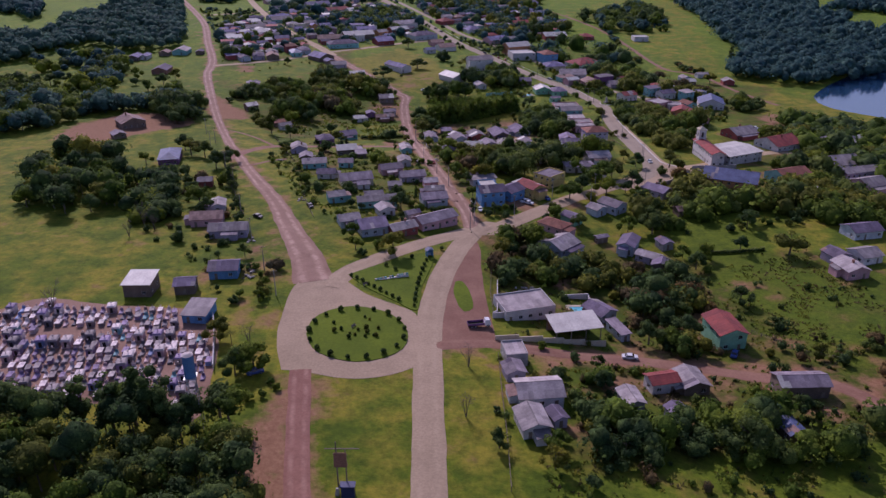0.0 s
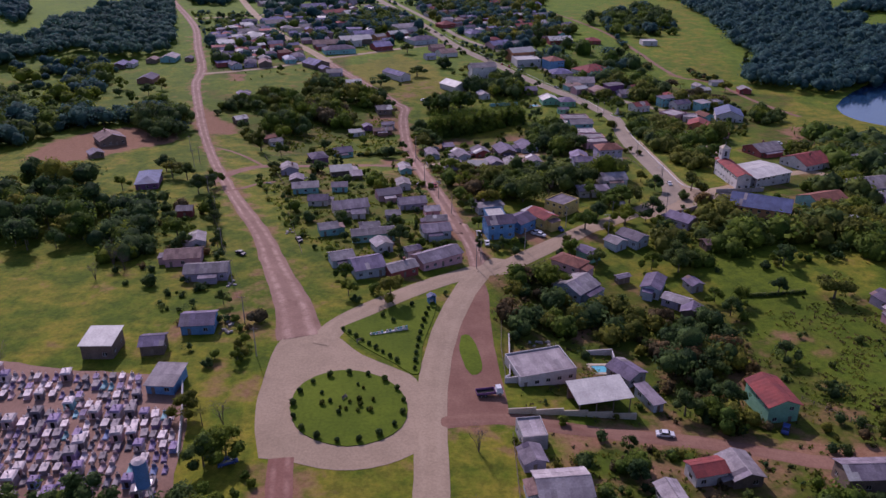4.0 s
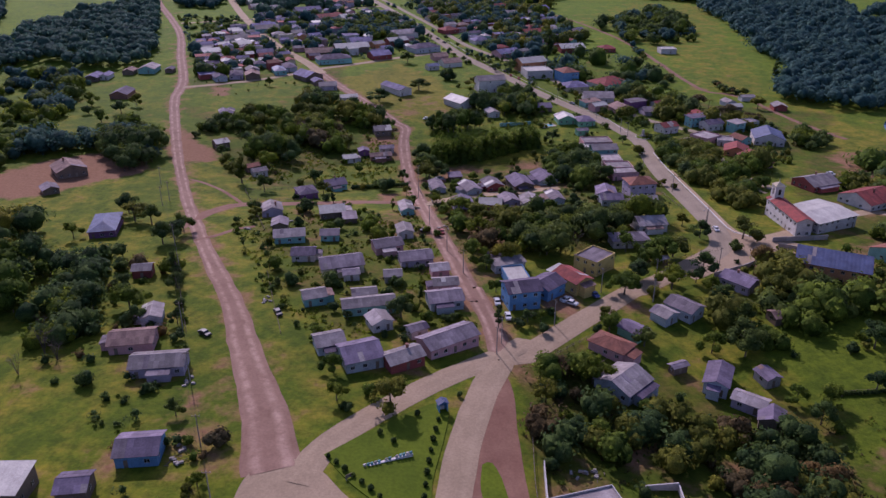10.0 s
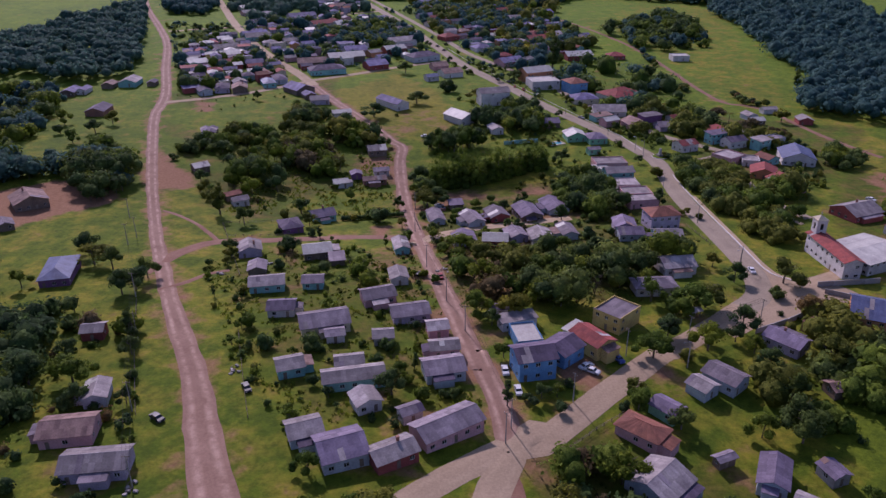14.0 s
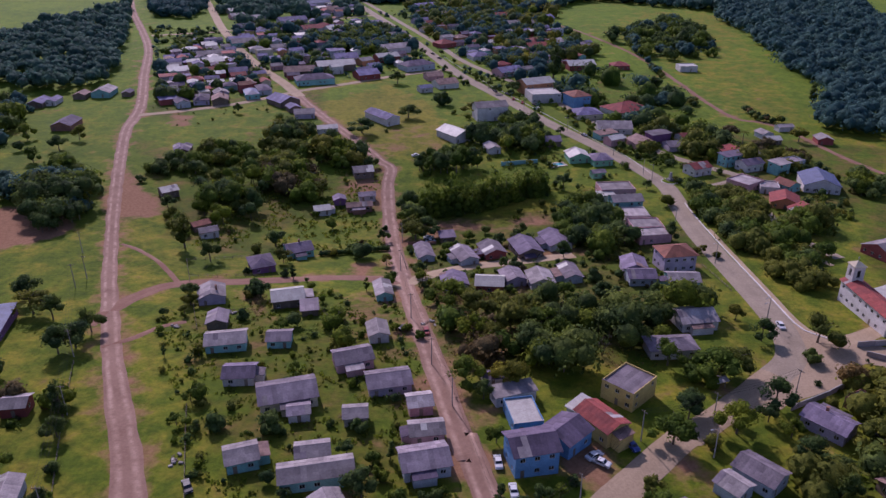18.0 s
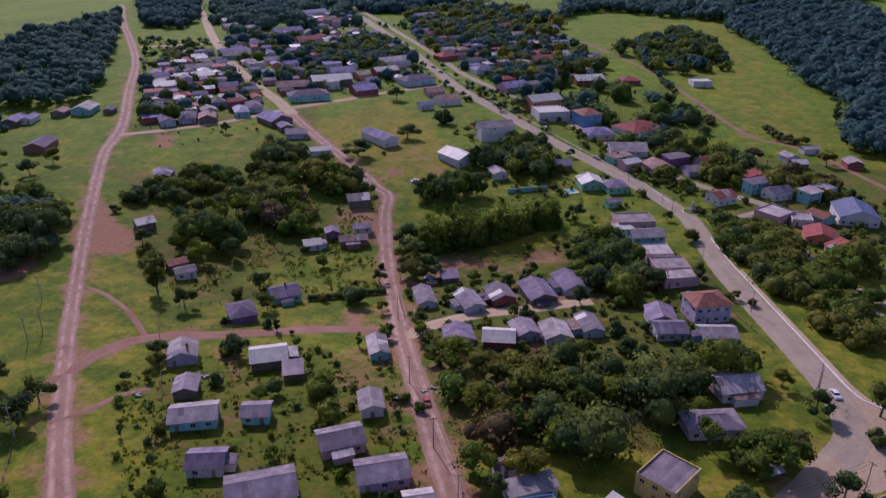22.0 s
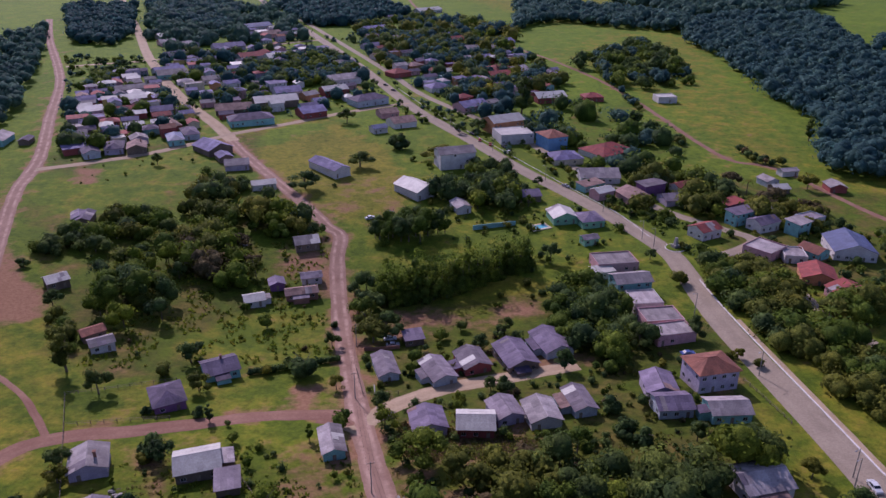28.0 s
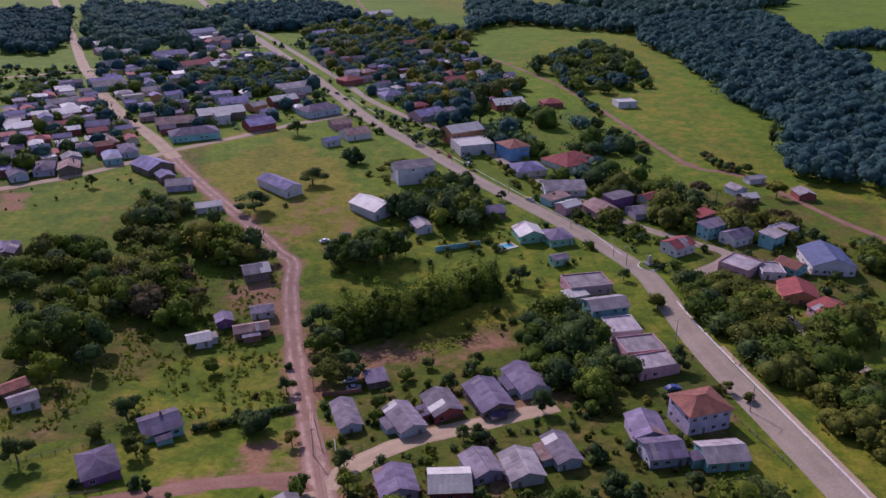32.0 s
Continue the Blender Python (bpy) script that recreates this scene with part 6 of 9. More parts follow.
COVERS.append((0, [(104.0, 236.7), (118.4, 234.9), (116.8, 220.0), (104.9, 210.3), (97.6, 218.9)], 0.5))
COVERS.append((0, [(60.0, 214.0), (84.0, 222.0), (92.0, 208.0), (76.0, 196.0)], 0.5))
COVERS.append((0, [(-153.5, 841.3), (-141.5, 851.4), (-135.7, 822.4), (-147.4, 813.3)], 0.8))
COVERS.append((1, [(-310.6, 962.8), (-396.4, 1196.9), (-282.1, 947.3), (-211.0, 919.8), (-201.6, 878.3), (-263.9, 853.2)], 0.0))
COVERS.append((2, [(-310.6, 962.8), (-396.4, 1196.9), (-282.1, 947.3), (-211.0, 919.8), (-201.6, 878.3), (-263.9, 853.2)], 0.0))
COVERS.append((1, [(-84.7, 652.3), (-60.2, 683.6), (-49.5, 686.7), (-46.4, 666.9), (-65.1, 646.5), (-78.7, 632.7)], 0.0))
COVERS.append((0, [(-155.3, 503.3), (-145.6, 494.6), (-133.7, 475.9), (-124.2, 461.4), (-118.5, 453.0), (-120.3, 444.6), (-126.7, 442.0), (-131.3, 437.3)], 0.95))
COVERS.append((0, [(-205.6, 385.6), (-208.4, 414.8), (-194.3, 435.1), (-180.2, 451.1), (-161.6, 446.3), (-148.1, 435.7), (-145.6, 417.1), (-160.4, 404.9), (-170.4, 387.0), (-185.8, 377.8)], 0.95))
COVERS.append((0, [(-33.7, 407.0), (-26.1, 408.2), (-24.8, 395.1), (-31.4, 394.1)], 1.0))
COVERS.append((0, [(-81.7, 211.2), (-80.9, 215.4), (-76.9, 213.3), (-74.3, 205.2), (-77.0, 204.3)], 1.0))
COVERS.append((2, [(-75.0, 430.0), (-52.0, 458.0), (-26.0, 464.0), (-24.0, 424.0), (-40.0, 417.0), (-60.0, 424.0)], 0.15))
COVERS.append((1, [(-75.0, 430.0), (-52.0, 458.0), (-26.0, 464.0), (-24.0, 424.0), (-40.0, 417.0), (-60.0, 424.0)], 0.4))
COVERS.append((2, [(-165.0, 560.0), (-150.0, 600.0), (-105.0, 640.0), (-95.0, 610.0), (-105.0, 560.0), (-140.0, 530.0)], 0.2))
COVERS.append((1, [(-165.0, 560.0), (-150.0, 600.0), (-105.0, 640.0), (-95.0, 610.0), (-105.0, 560.0), (-140.0, 530.0)], 0.35))

# farm side, south-east
house(23.9, 195.6, 16, 15.3, 11.2, 3.6, "flat", "pale", "white")
house(36.6, 182.3, 12, 13.3, 8, 4.6, "shed", "white", "brick", "canopy", open_sides=True)
house(79.3, 183.5, 7, 7.7, 11.2, 5.6, "gable", "red", "green")
house(87.8, 154.5, 2, 12, 6.1, 4.0, "gable", "grey", "wood", "shed")
house(54, 155.4, 13, 7.1, 4.7, 3.4, "gable", "red", "white")
house(61.5, 156.6, 10, 6.5, 7.8, 3.0, "gable", "pale", "wood")
house(44.2, 146.6, 10, 4.3, 6.4, 3.0, "gable", "pale", "grey")
house(53.8, 141.4, 20, 3.9, 4.3, 3.0, "gable", "violet", "lilac")
house(22.5, 147.6, 6, 10.4, 8, 3.3, "gable", "pale", "sky")
house(19.7, 135.6, 11, 6.1, 7.9, 3.0, "gable", "pale", "white")
house(18.4, 166, 8, 5.6, 7, 3.4, "flat", "pale", "grey", "shed")
house(17.5, 157.2, 12, 4.6, 5.1, 2.8, "gable", "grey", "lilac", "shed")
house(25.5, 137.9, 20, 3.1, 4.4, 2.8, "gable", "violet", "lilac", "shed")
house(46.8, 197.2, 35, 6.3, 7.9, 3.0, "gable", "violet", "grey")
house(49.9, 185.6, 19, 2.8, 8.4, 2.8, "shed", "grey", "sky", "shed")
house(134.4, 232.9, 17, 6.7, 6.8, 3.0, "gable", "violet", "lilac")
house(133.9, 222.5, 10, 7.7, 9.1, 3.2, "gable", "pale", "pink")
house(144, 232.9, 16, 7.9, 7.8, 3.0, "gable", "pale", "white")
house(77, 137.5, 13, 4.1, 9.1, 3.0, "gable", "blue", "wood", "shed")

# west side
house(-89.6, 198.9, 1, 7.8, 8.2, 4.2, "shed", "white", "wood", "barn")
house(-76.6, 199.5, 7, 5.7, 5.7, 3.2, "gable", "violet", "wood", "shed")
house(-68.2, 211.4, 6, 8.6, 7.6, 3.2, "gable", "violet", "blue")
house(-67.8, 183.2, -4, 6.6, 8.4, 2.7, "shed", "pale", "blue", "chapel")
house(-75.8, 245.2, 7, 13, 7.4, 3.2, "gable", "pale", "lilac")
house(-86.8, 256.9, 9, 11.1, 8, 3.2, "gable", "rust", "pink")
house(-86.9, 271.6, 13, 5.3, 7.7, 3.0, "gable", "pale", "sky")
house(-130, 344.2, 13, 9.1, 17.5, 3.2, "hip", "blue", "purple")
house(-176.2, 415.4, 37, 12.8, 13.6, 3.6, "gable", "rust", "wood", "barn")
house(-172.5, 388.7, 36, 6.2, 7.5, 2.4, "gable", "grey", "wood", "shed")
house(-100.9, 302.7, 8, 5.7, 5.3, 3.0, "gable", "pale", "red", "shed")

# the block between the two red roads
house(-43, 283.8, 19, 6.6, 6.2, 3.0, "gable", "pale", "teal")
house(-28, 285.4, 10, 7, 5, 3.0, "gable", "pale", "white")
house(-26.2, 278.5, 12, 15.1, 6, 3.2, "gable", "pale", "teal")
house(-22.3, 268.7, 26, 5.9, 6, 3.0, "gable", "pale", "white")
house(-11.6, 264.1, 28, 5, 3.6, 3.0, "gable", "grey", "white")
house(-3.9, 283.2, 13, 10, 7.8, 3.2, "gable", "grey", "sky")
house(-3.6, 293.6, 8, 7.5, 5.4, 3.0, "gable", "pale", "pink")
house(-5.5, 304.6, 11, 5.6, 5.5, 3.0, "gable", "pale", "pink")
house(-20.3, 299.7, 6, 5.3, 4.9, 2.8, "gable", "pale", "grey")
house(-37.8, 308, 16, 13.6, 9.2, 3.2, "gable", "grey", "cream")
house(-33.7, 300.7, 11, 4.9, 4.1, 2.6, "gable", "grey", "white", "shed")
house(-13.6, 314.2, 13, 10.6, 7.6, 3.0, "gable", "grey", "lilac")
house(-23.8, 325.4, 19, 9.7, 7.3, 3.2, "gable", "grey", "pink")
house(-18.4, 341.3, 11, 5.4, 7.6, 3.0, "gable", "pale", "white")
house(-51.6, 317.4, 4, 7.7, 6.5, 2.8, "gable", "violet", "white")
house(-59.8, 335, 10, 10.7, 7.3, 3.0, "gable", "pale", "teal")
house(-45.4, 336.8, 4, 6.4, 5.8, 2.8, "gable", "grey", "teal")
house(-73, 366.7, 16, 7.9, 8.5, 3.0, "gable", "pale", "lilac")
house(-66, 348.5, 9, 5.6, 6.8, 2.6, "gable", "grey", "wood", "shed")
house(-48.6, 365, 14, 9.6, 8.2, 3.4, "gable", "white", "wood")
house(-40.7, 358.3, 11, 4.9, 6.3, 2.4, "shed", "grey", "wood", "shed")
house(-19.2, 372.4, 11, 5.1, 9.7, 3.0, "gable", "pale", "teal")
house(-64.3, 397, 24, 7.9, 10.1, 3.0, "hip", "dark", "purple")
house(-3.1, 259.1, 33, 15.3, 7.6, 3.4, "gable", "grey", "pink")
house(-25.9, 250.2, 22, 9.7, 9.7, 3.4, "gable", "violet", "sky")
house(-34.8, 256.7, 21, 7.3, 6.9, 3.0, "gable", "pale", "sky")
house(-14.8, 249.4, 30, 9.6, 6.3, 3.0, "gable", "pale", "red")

# round the junction
house(19.2, 285.5, 13, 9.8, 8.1, 6.2, "gable", "dark", "blue")
house(27.8, 292.9, 44, 8.5, 8.4, 4.0, "gable", "dark", "blue")
house(36.8, 297.4, 34, 6.8, 10.5, 4.4, "gable", "red", "yellow")
house(32.8, 303, 46, 6.4, 3.2, 3.6, "shed", "white", "cream", "shed")
house(46.4, 311.8, -45, 9, 10.7, 5.2, "flat", "grey", "yellow")
house(17.4, 309.4, 18, 10.5, 4.3, 3.2, "shed", "pale", "white")
house(19, 300.8, 10, 7.1, 9.9, 3.0, "flat", "white", "blue")
house(12.6, 316.6, 11, 4.7, 3.5, 2.8, "gable", "violet", "white", "shed")
house(70.8, 316.5, 18, 2.9, 2.2, 2.4, "gable", "pale", "white", "kiosk", open_sides=True)
house(60.9, 278.1, 37, 5.5, 5.7, 3.0, "gable", "pale", "sky")
house(67.9, 281.9, 40, 6.9, 9.2, 3.4, "gable", "grey", "sky")
house(90.6, 299, 40, 7, 10.2, 3.2, "gable", "violet", "lilac")
house(102.8, 307, 28, 6, 5.9, 3.0, "flat", "white", "brick", "shed")
house(124.5, 308.5, -26, 21.6, 14.3, 6.0, "gable", "blue", "orange", "hall")
house(41.4, 244.5, 44, 10.4, 10.3, 3.2, "gable", "pale", "sky")
house(49.7, 269.3, 41, 5.1, 6.8, 3.0, "gable", "violet", "green")
house(41.8, 260.9, 48, 6.6, 10.5, 3.2, "hip", "brown", "pink")
house(66.9, 247.8, -26, 5.9, 10.1, 3.4, "gable", "violet", "sky")
house(72, 238.7, -37, 7.8, 4.7, 2.8, "gable", "pale", "lilac")
house(74.9, 232.5, -23, 5.7, 5.8, 2.8, "gable", "violet", "wood")
house(80.2, 248.9, 18, 4.2, 5.1, 2.8, "gable", "violet", "grey", "shed")
house(95.3, 277.9, 12, 6.3, 4.8, 2.6, "gable", "rust", "wood", "shed")
house(58.1, 253.1, 23, 4.5, 2.2, 2.4, "gable", "grey", "wood", "shed")

# housing rows
house(-6.8, 413.6, 12, 5.7, 11.8, 3.0, "gable", "grey", "sky")
house(1.9, 433.6, 11, 5.8, 5.8, 2.6, "shed", "violet", "wood", "shed")
house(8.2, 408.7, 20, 7, 11.5, 3.0, "gable", "grey", "sky")
house(18.7, 414, 16, 8, 10, 3.0, "gable", "grey", "red")
house(31.6, 415.1, 14, 9.2, 13.5, 3.0, "gable", "violet", "wood")
house(43.7, 421.8, 14, 9, 12.8, 3.0, "gable", "violet", "sky")
house(4, 380.4, 8, 8.2, 8.4, 3.0, "gable", "violet", "lilac")
house(15.8, 378.4, -5, 9, 7.7, 3.2, "gable", "white", "red")
house(23.9, 383.9, 15, 7.1, 8.4, 3.0, "gable", "grey", "lilac")
house(32.9, 381.7, 7, 7.8, 9.3, 3.0, "gable", "pale", "white")
house(43.7, 386.6, 9, 5.8, 10.2, 3.0, "gable", "grey", "sky")
house(66.8, 392, -4, 8, 9.2, 3.2, "gable", "violet", "lilac")
house(66.8, 382.3, 1, 8.9, 7.4, 3.2, "gable", "violet", "sky")
house(81.8, 395.2, 9, 11.6, 9.4, 6.4, "hip", "brown", "lilac")
house(79.8, 378.8, -1, 10, 7.4, 3.2, "gable", "pale", "teal")
house(79.9, 445.5, 2, 10, 10.3, 3.6, "flat", "pale", "white")
house(80.9, 432.4, 4, 12.4, 9.2, 3.6, "flat", "pale", "pink")
house(81, 422.1, 9, 12.6, 7.7, 3.6, "flat", "pale", "pink")
house(78.4, 456.8, 7, 12.6, 8, 6.0, "gable", "pale", "teal")
house(78.9, 478.6, 4, 15.6, 10.6, 3.6, "flat", "pale", "pink")
house(72.5, 470.9, 13, 7.8, 4.8, 3.0, "shed", "white", "white")
house(74.6, 350.3, 9, 10.9, 9.3, 3.4, "gable", "pale", "white")
house(62.9, 333.3, 4, 13, 7.4, 3.2, "hip", "grey", "white")

# gardens west of the middle road
house(-54.4, 414.8, 24, 9.4, 8.7, 3.0, "gable", "violet", "teal")
house(-92.1, 428.3, 29, 6.7, 5.2, 3.0, "gable", "pale", "white")
house(-97.1, 434.9, 36, 6.7, 4.8, 3.0, "gable", "brown", "wood")
house(-37, 468.9, 12, 11.1, 5.5, 2.8, "gable", "rust", "brick")
house(-34.6, 480.6, 11, 7.3, 5.2, 2.8, "gable", "grey", "white")
house(-52.8, 463.6, 17, 6.8, 6.1, 2.6, "gable", "white", "white")
house(-46.6, 475.7, 15, 5.1, 5.5, 2.6, "gable", "violet", "purple")
house(-39, 508, 15, 9.3, 8.8, 3.0, "gable", "pale", "wood")
house(-121.5, 470.4, 36, 7, 7, 3.0, "gable", "white", "wood")
house(-134.6, 528.6, 21, 5.5, 8.5, 2.6, "gable", "violet", "sky", "shed")

# along the avenue
house(173.9, 484.2, -14, 15.3, 17.6, 4.0, "gable", "blue", "white", "hall")
house(140, 484.4, 36, 12, 11.7, 3.6, "flat", "pale", "pink")
house(149, 479.4, -14, 8.2, 9.6, 3.0, "flat", "pale", "white")
house(148.1, 460.2, -20, 11.5, 11.7, 3.0, "gable", "red", "orange")
house(150.6, 441.5, 3, 11.9, 14.4, 3.2, "gable", "red", "pink")
house(28.8, 602, 14, 18.9, 11.3, 8.4, "gable", "pale", "white", "building")
house(7.2, 561.6, 37, 12.3, 17.5, 4.0, "gable", "white", "white", "hall")
house(-35.3, 592.6, 38, 9.2, 23.2, 4.0, "gable", "violet", "white", "hall")
house(26.4, 540.6, 15, 6.6, 9.9, 3.0, "gable", "pale", "white")
house(63.9, 670.4, 23, 20.9, 13.8, 7.5, "gable", "white", "orange", "building")
house(66.8, 650.6, 10, 19.7, 17.6, 5.5, "flat", "white", "white", "building")
house(87, 637.4, 19, 12.4, 14.2, 7.5, "hip", "brown", "blue", "building")
house(88.7, 610.4, 9, 16, 14.2, 3.2, "hip", "violet", "cream")
house(115.2, 621.7, 28, 24.8, 19.6, 3.4, "hip", "red", "white")
house(106.9, 747, 13, 21.7, 14.1, 4.0, "gable", "white", "red", "hall")
house(138.6, 749.7, 3, 13.6, 11.4, 3.2, "hip", "red", "red")
house(190.1, 745.7, 2, 13.5, 11.5, 4.0, "flat", "white", "white")
house(69.4, 526.6, 6, 10.6, 11.1, 3.2, "gable", "white", "green")
house(80, 521.7, 10, 9.8, 11.1, 3.2, "hip", "violet", "green")
house(75.1, 501, 14, 6.4, 4.4, 3.0, "gable", "grey", "green")
house(58.8, 552.2, 8, 10, 9.3, 3.0, "gable", "violet", "wood")
house(107.7, 549.5, 14, 11.5, 11.6, 3.4, "gable", "rust", "pink")
house(124.7, 545.1, 9, 10.2, 9.5, 3.0, "gable", "grey", "lilac")
house(99, 580, -3, 19.4, 14.1, 3.2, "gable", "pale", "white")

# the town beyond
house(-195.3, 797.7, 25, 10.1, 8.5, 3.4, "gable", "white", "white")
house(-186.6, 777.9, 34, 9.8, 8.2, 3.4, "gable", "pale", "orange")
house(-183.3, 759.6, 31, 20.5, 10.5, 3.6, "gable", "pale", "white")
house(-173.4, 731.6, 33, 15.1, 12.7, 3.8, "gable", "white", "wood")
house(-156.9, 721.4, 26, 7.3, 6.1, 3.2, "gable", "pale", "red")
house(-202.4, 729.3, 27, 11.9, 10, 3.2, "gable", "grey", "teal")
house(-190.1, 701.3, 30, 13.9, 11.7, 3.4, "gable", "white", "lilac")
house(-182, 674.5, 15, 8.9, 7.4, 3.2, "gable", "violet", "lilac")
house(-176.7, 658.5, 20, 8.8, 8.2, 3.2, "gable", "dark", "purple")
house(-168.4, 638.8, 17, 11.6, 10.7, 3.2, "gable", "grey", "lilac")
house(-160.8, 617.2, 29, 8, 10.4, 3.2, "gable", "dark", "sky")
house(-151.6, 626.8, 15, 9.4, 14.9, 3.2, "hip", "dark", "lilac")
house(-139.9, 626.7, 15, 9.6, 12.9, 3.2, "gable", "rust", "wood")
house(-141.1, 674.3, 17, 8.5, 7.1, 3.4, "gable", "white", "sky")
house(-133.5, 673, 27, 7.5, 20.2, 3.2, "hip", "rust", "red")
house(-124.2, 643.3, 21, 8.2, 16.5, 3.2, "hip", "blue", "teal")
house(-118.7, 654.6, 23, 8.1, 16.9, 3.2, "hip", "dark", "sky")
house(-169.8, 706.6, 21, 11, 7.5, 3.0, "gable", "red", "white")
house(-147.3, 704, 17, 13, 10.9, 3.2, "gable", "violet", "sky")
house(-159.2, 679.6, 15, 9.3, 7.7, 3.2, "gable", "violet", "wood")
house(-100, 625.9, 42, 13.9, 17.4, 3.4, "gable", "grey", "wood", "barn")
house(-91.1, 610.8, 28, 6.9, 9.3, 2.8, "gable", "grey", "wood", "shed")
house(-82.1, 597.9, 11, 11.6, 9.5, 3.0, "gable", "pale", "lilac")
house(-64.6, 568.6, 16, 11, 6.5, 2.8, "gable", "white", "white")
house(-167.8, 809.9, 22, 21.7, 14.1, 3.4, "gable", "pale", "teal")
house(-151.8, 783.9, 24, 10.7, 8.9, 3.2, "hip", "pale", "white")
house(-135.7, 792.5, 22, 12.1, 10.2, 3.2, "gable", "pale", "white")
house(-123.4, 723.2, 22, 8.6, 7.2, 3.2, "gable", "pale", "pink")
house(-106, 694.8, 20, 8.5, 7.1, 3.2, "gable", "dark", "red")
house(-80.1, 726.6, 20, 28.1, 14.1, 4.4, "gable", "white", "wood", "hall")
house(-75.6, 753.6, 22, 17.9, 14.1, 4.2, "gable", "grey", "white")
house(-59.6, 745, 39, 10.7, 8.9, 4.0, "gable", "pale", "orange")
house(-43.9, 759.3, 29, 17.9, 11.9, 4.4, "gable", "white", "red", "hall")
house(-54.6, 702.5, 29, 16, 13.5, 3.6, "gable", "violet", "red")
house(-89.3, 683.6, 20, 26.1, 14.1, 3.8, "hip", "dark", "teal")
house(-103.9, 708.6, 13, 22.3, 14.1, 3.4, "gable", "rust", "wood")
house(-19.4, 734.9, 33, 24.5, 14.1, 4.2, "hip", "dark", "sky", "hall")
house(-39.7, 796, 29, 24.5, 14.1, 4.4, "gable", "pale", "white", "hall")
house(-142.4, 1050.9, 41, 29.1, 14.1, 4.4, "gable", "blue", "white", "hall")
house(-121.8, 1005.4, 42, 19.7, 14.1, 3.4, "gable", "rust", "pink")
house(-121.1, 885.2, 34, 24.4, 14.1, 3.4, "gable", "red", "white")
house(-95.8, 882.2, 31, 26.8, 14.1, 4.0, "gable", "white", "white")
house(-71.9, 883.3, 29, 23.4, 14.1, 3.6, "gable", "rust", "wood")
house(-148.9, 929.5, 28, 27.7, 14.1, 3.4, "gable", "violet", "lilac")
house(-219.4, 985.3, 37, 14.4, 12.1, 3.2, "gable", "white", "white")
house(-208.1, 949.4, 33, 14.3, 12, 3.2, "gable", "pale", "pink")
house(-186.7, 939, 42, 15.5, 13, 3.2, "gable", "pale", "white")
house(-185.1, 885.3, 38, 17.3, 14.1, 3.2, "gable", "grey", "teal")
house(-173.2, 821.3, 32, 22.3, 14.1, 3.2, "gable", "violet", "sky")
house(-206.6, 815.5, 36, 13.6, 11.4, 3.2, "hip", "blue", "blue")
house(30.4, 775.8, 22, 15.7, 13.2, 3.4, "hip", "violet", "white")
house(46.2, 743.9, 28, 11.3, 9.4, 3.6, "hip", "red", "red")
house(49.3, 723.1, 31, 19.6, 14, 3.4, "gable", "violet", "pink")
house(64.2, 731.9, 34, 9, 7.5, 3.2, "gable", "pale", "white")
house(2.3, 681, 24, 15, 12.6, 3.4, "gable", "rust", "white")
house(-6.2, 702.4, 22, 11.9, 10, 3.4, "gable", "rust", "pink")
house(-11.6, 666.1, 25, 8.8, 7.3, 3.2, "gable", "blue", "white")
house(81.1, 819.3, 21, 18.7, 14.1, 3.4, "gable", "red", "brick")
house(84.7, 843.9, 28, 19.6, 14.1, 3.4, "hip", "red", "white")
house(98.9, 837.3, 35, 15.9, 13.4, 3.6, "gable", "pale", "pink")
house(2.2, 824.3, 35, 15.8, 13.3, 3.6, "hip", "red", "red")
house(15.6, 853.5, 39, 12.6, 10.6, 3.4, "hip", "rust", "orange")
house(-13.2, 893.3, 31, 13.2, 11.1, 3.2, "gable", "rust", "white")
house(42.4, 834.5, 31, 10.4, 8.7, 3.0, "gable", "white", "white")
house(61.1, 983.5, 29, 17.3, 14.1, 3.4, "gable", "red", "orange")
house(78.8, 934.5, 18, 29.8, 14.1, 3.4, "gable", "pale", "white")
house(105.6, 969.7, 33, 19.6, 14.1, 3.4, "gable", "violet", "sky")
house(44.2, 1209.5, 34, 35.4, 14.1, 4.0, "gable", "white", "white", "hall")
house(182.7, 570.7, 13, 6.9, 8, 3.0, "gable", "pale", "sky")
house(182.6, 559, 5, 7.7, 6.8, 2.8, "gable", "white", "wood", "shed")
house(211.8, 560.9, -6, 8, 9, 3.0, "gable", "pale", "red")
house(200.1, 585.1, 10, 9.3, 5, 3.0, "gable", "pale", "white")
house(-71.8, 817.6, 21, 19.8, 14.1, 3.2, "gable", "violet", "white")
house(-41.8, 855.3, 27, 18.1, 14.1, 3.6, "gable", "pale", "white")
house(-20, 1049.9, 34, 26.3, 14.1, 3.4, "gable", "violet", "white")
house(-38.4, 1154.1, 35, 33.3, 14.1, 3.4, "gable", "rust", "white")
house(21.1, 1019.4, 32, 18, 14.1, 3.2, "gable", "grey", "white")
house(-21.2, 941.6, 29, 16.1, 13.5, 3.2, "gable", "grey", "lilac")

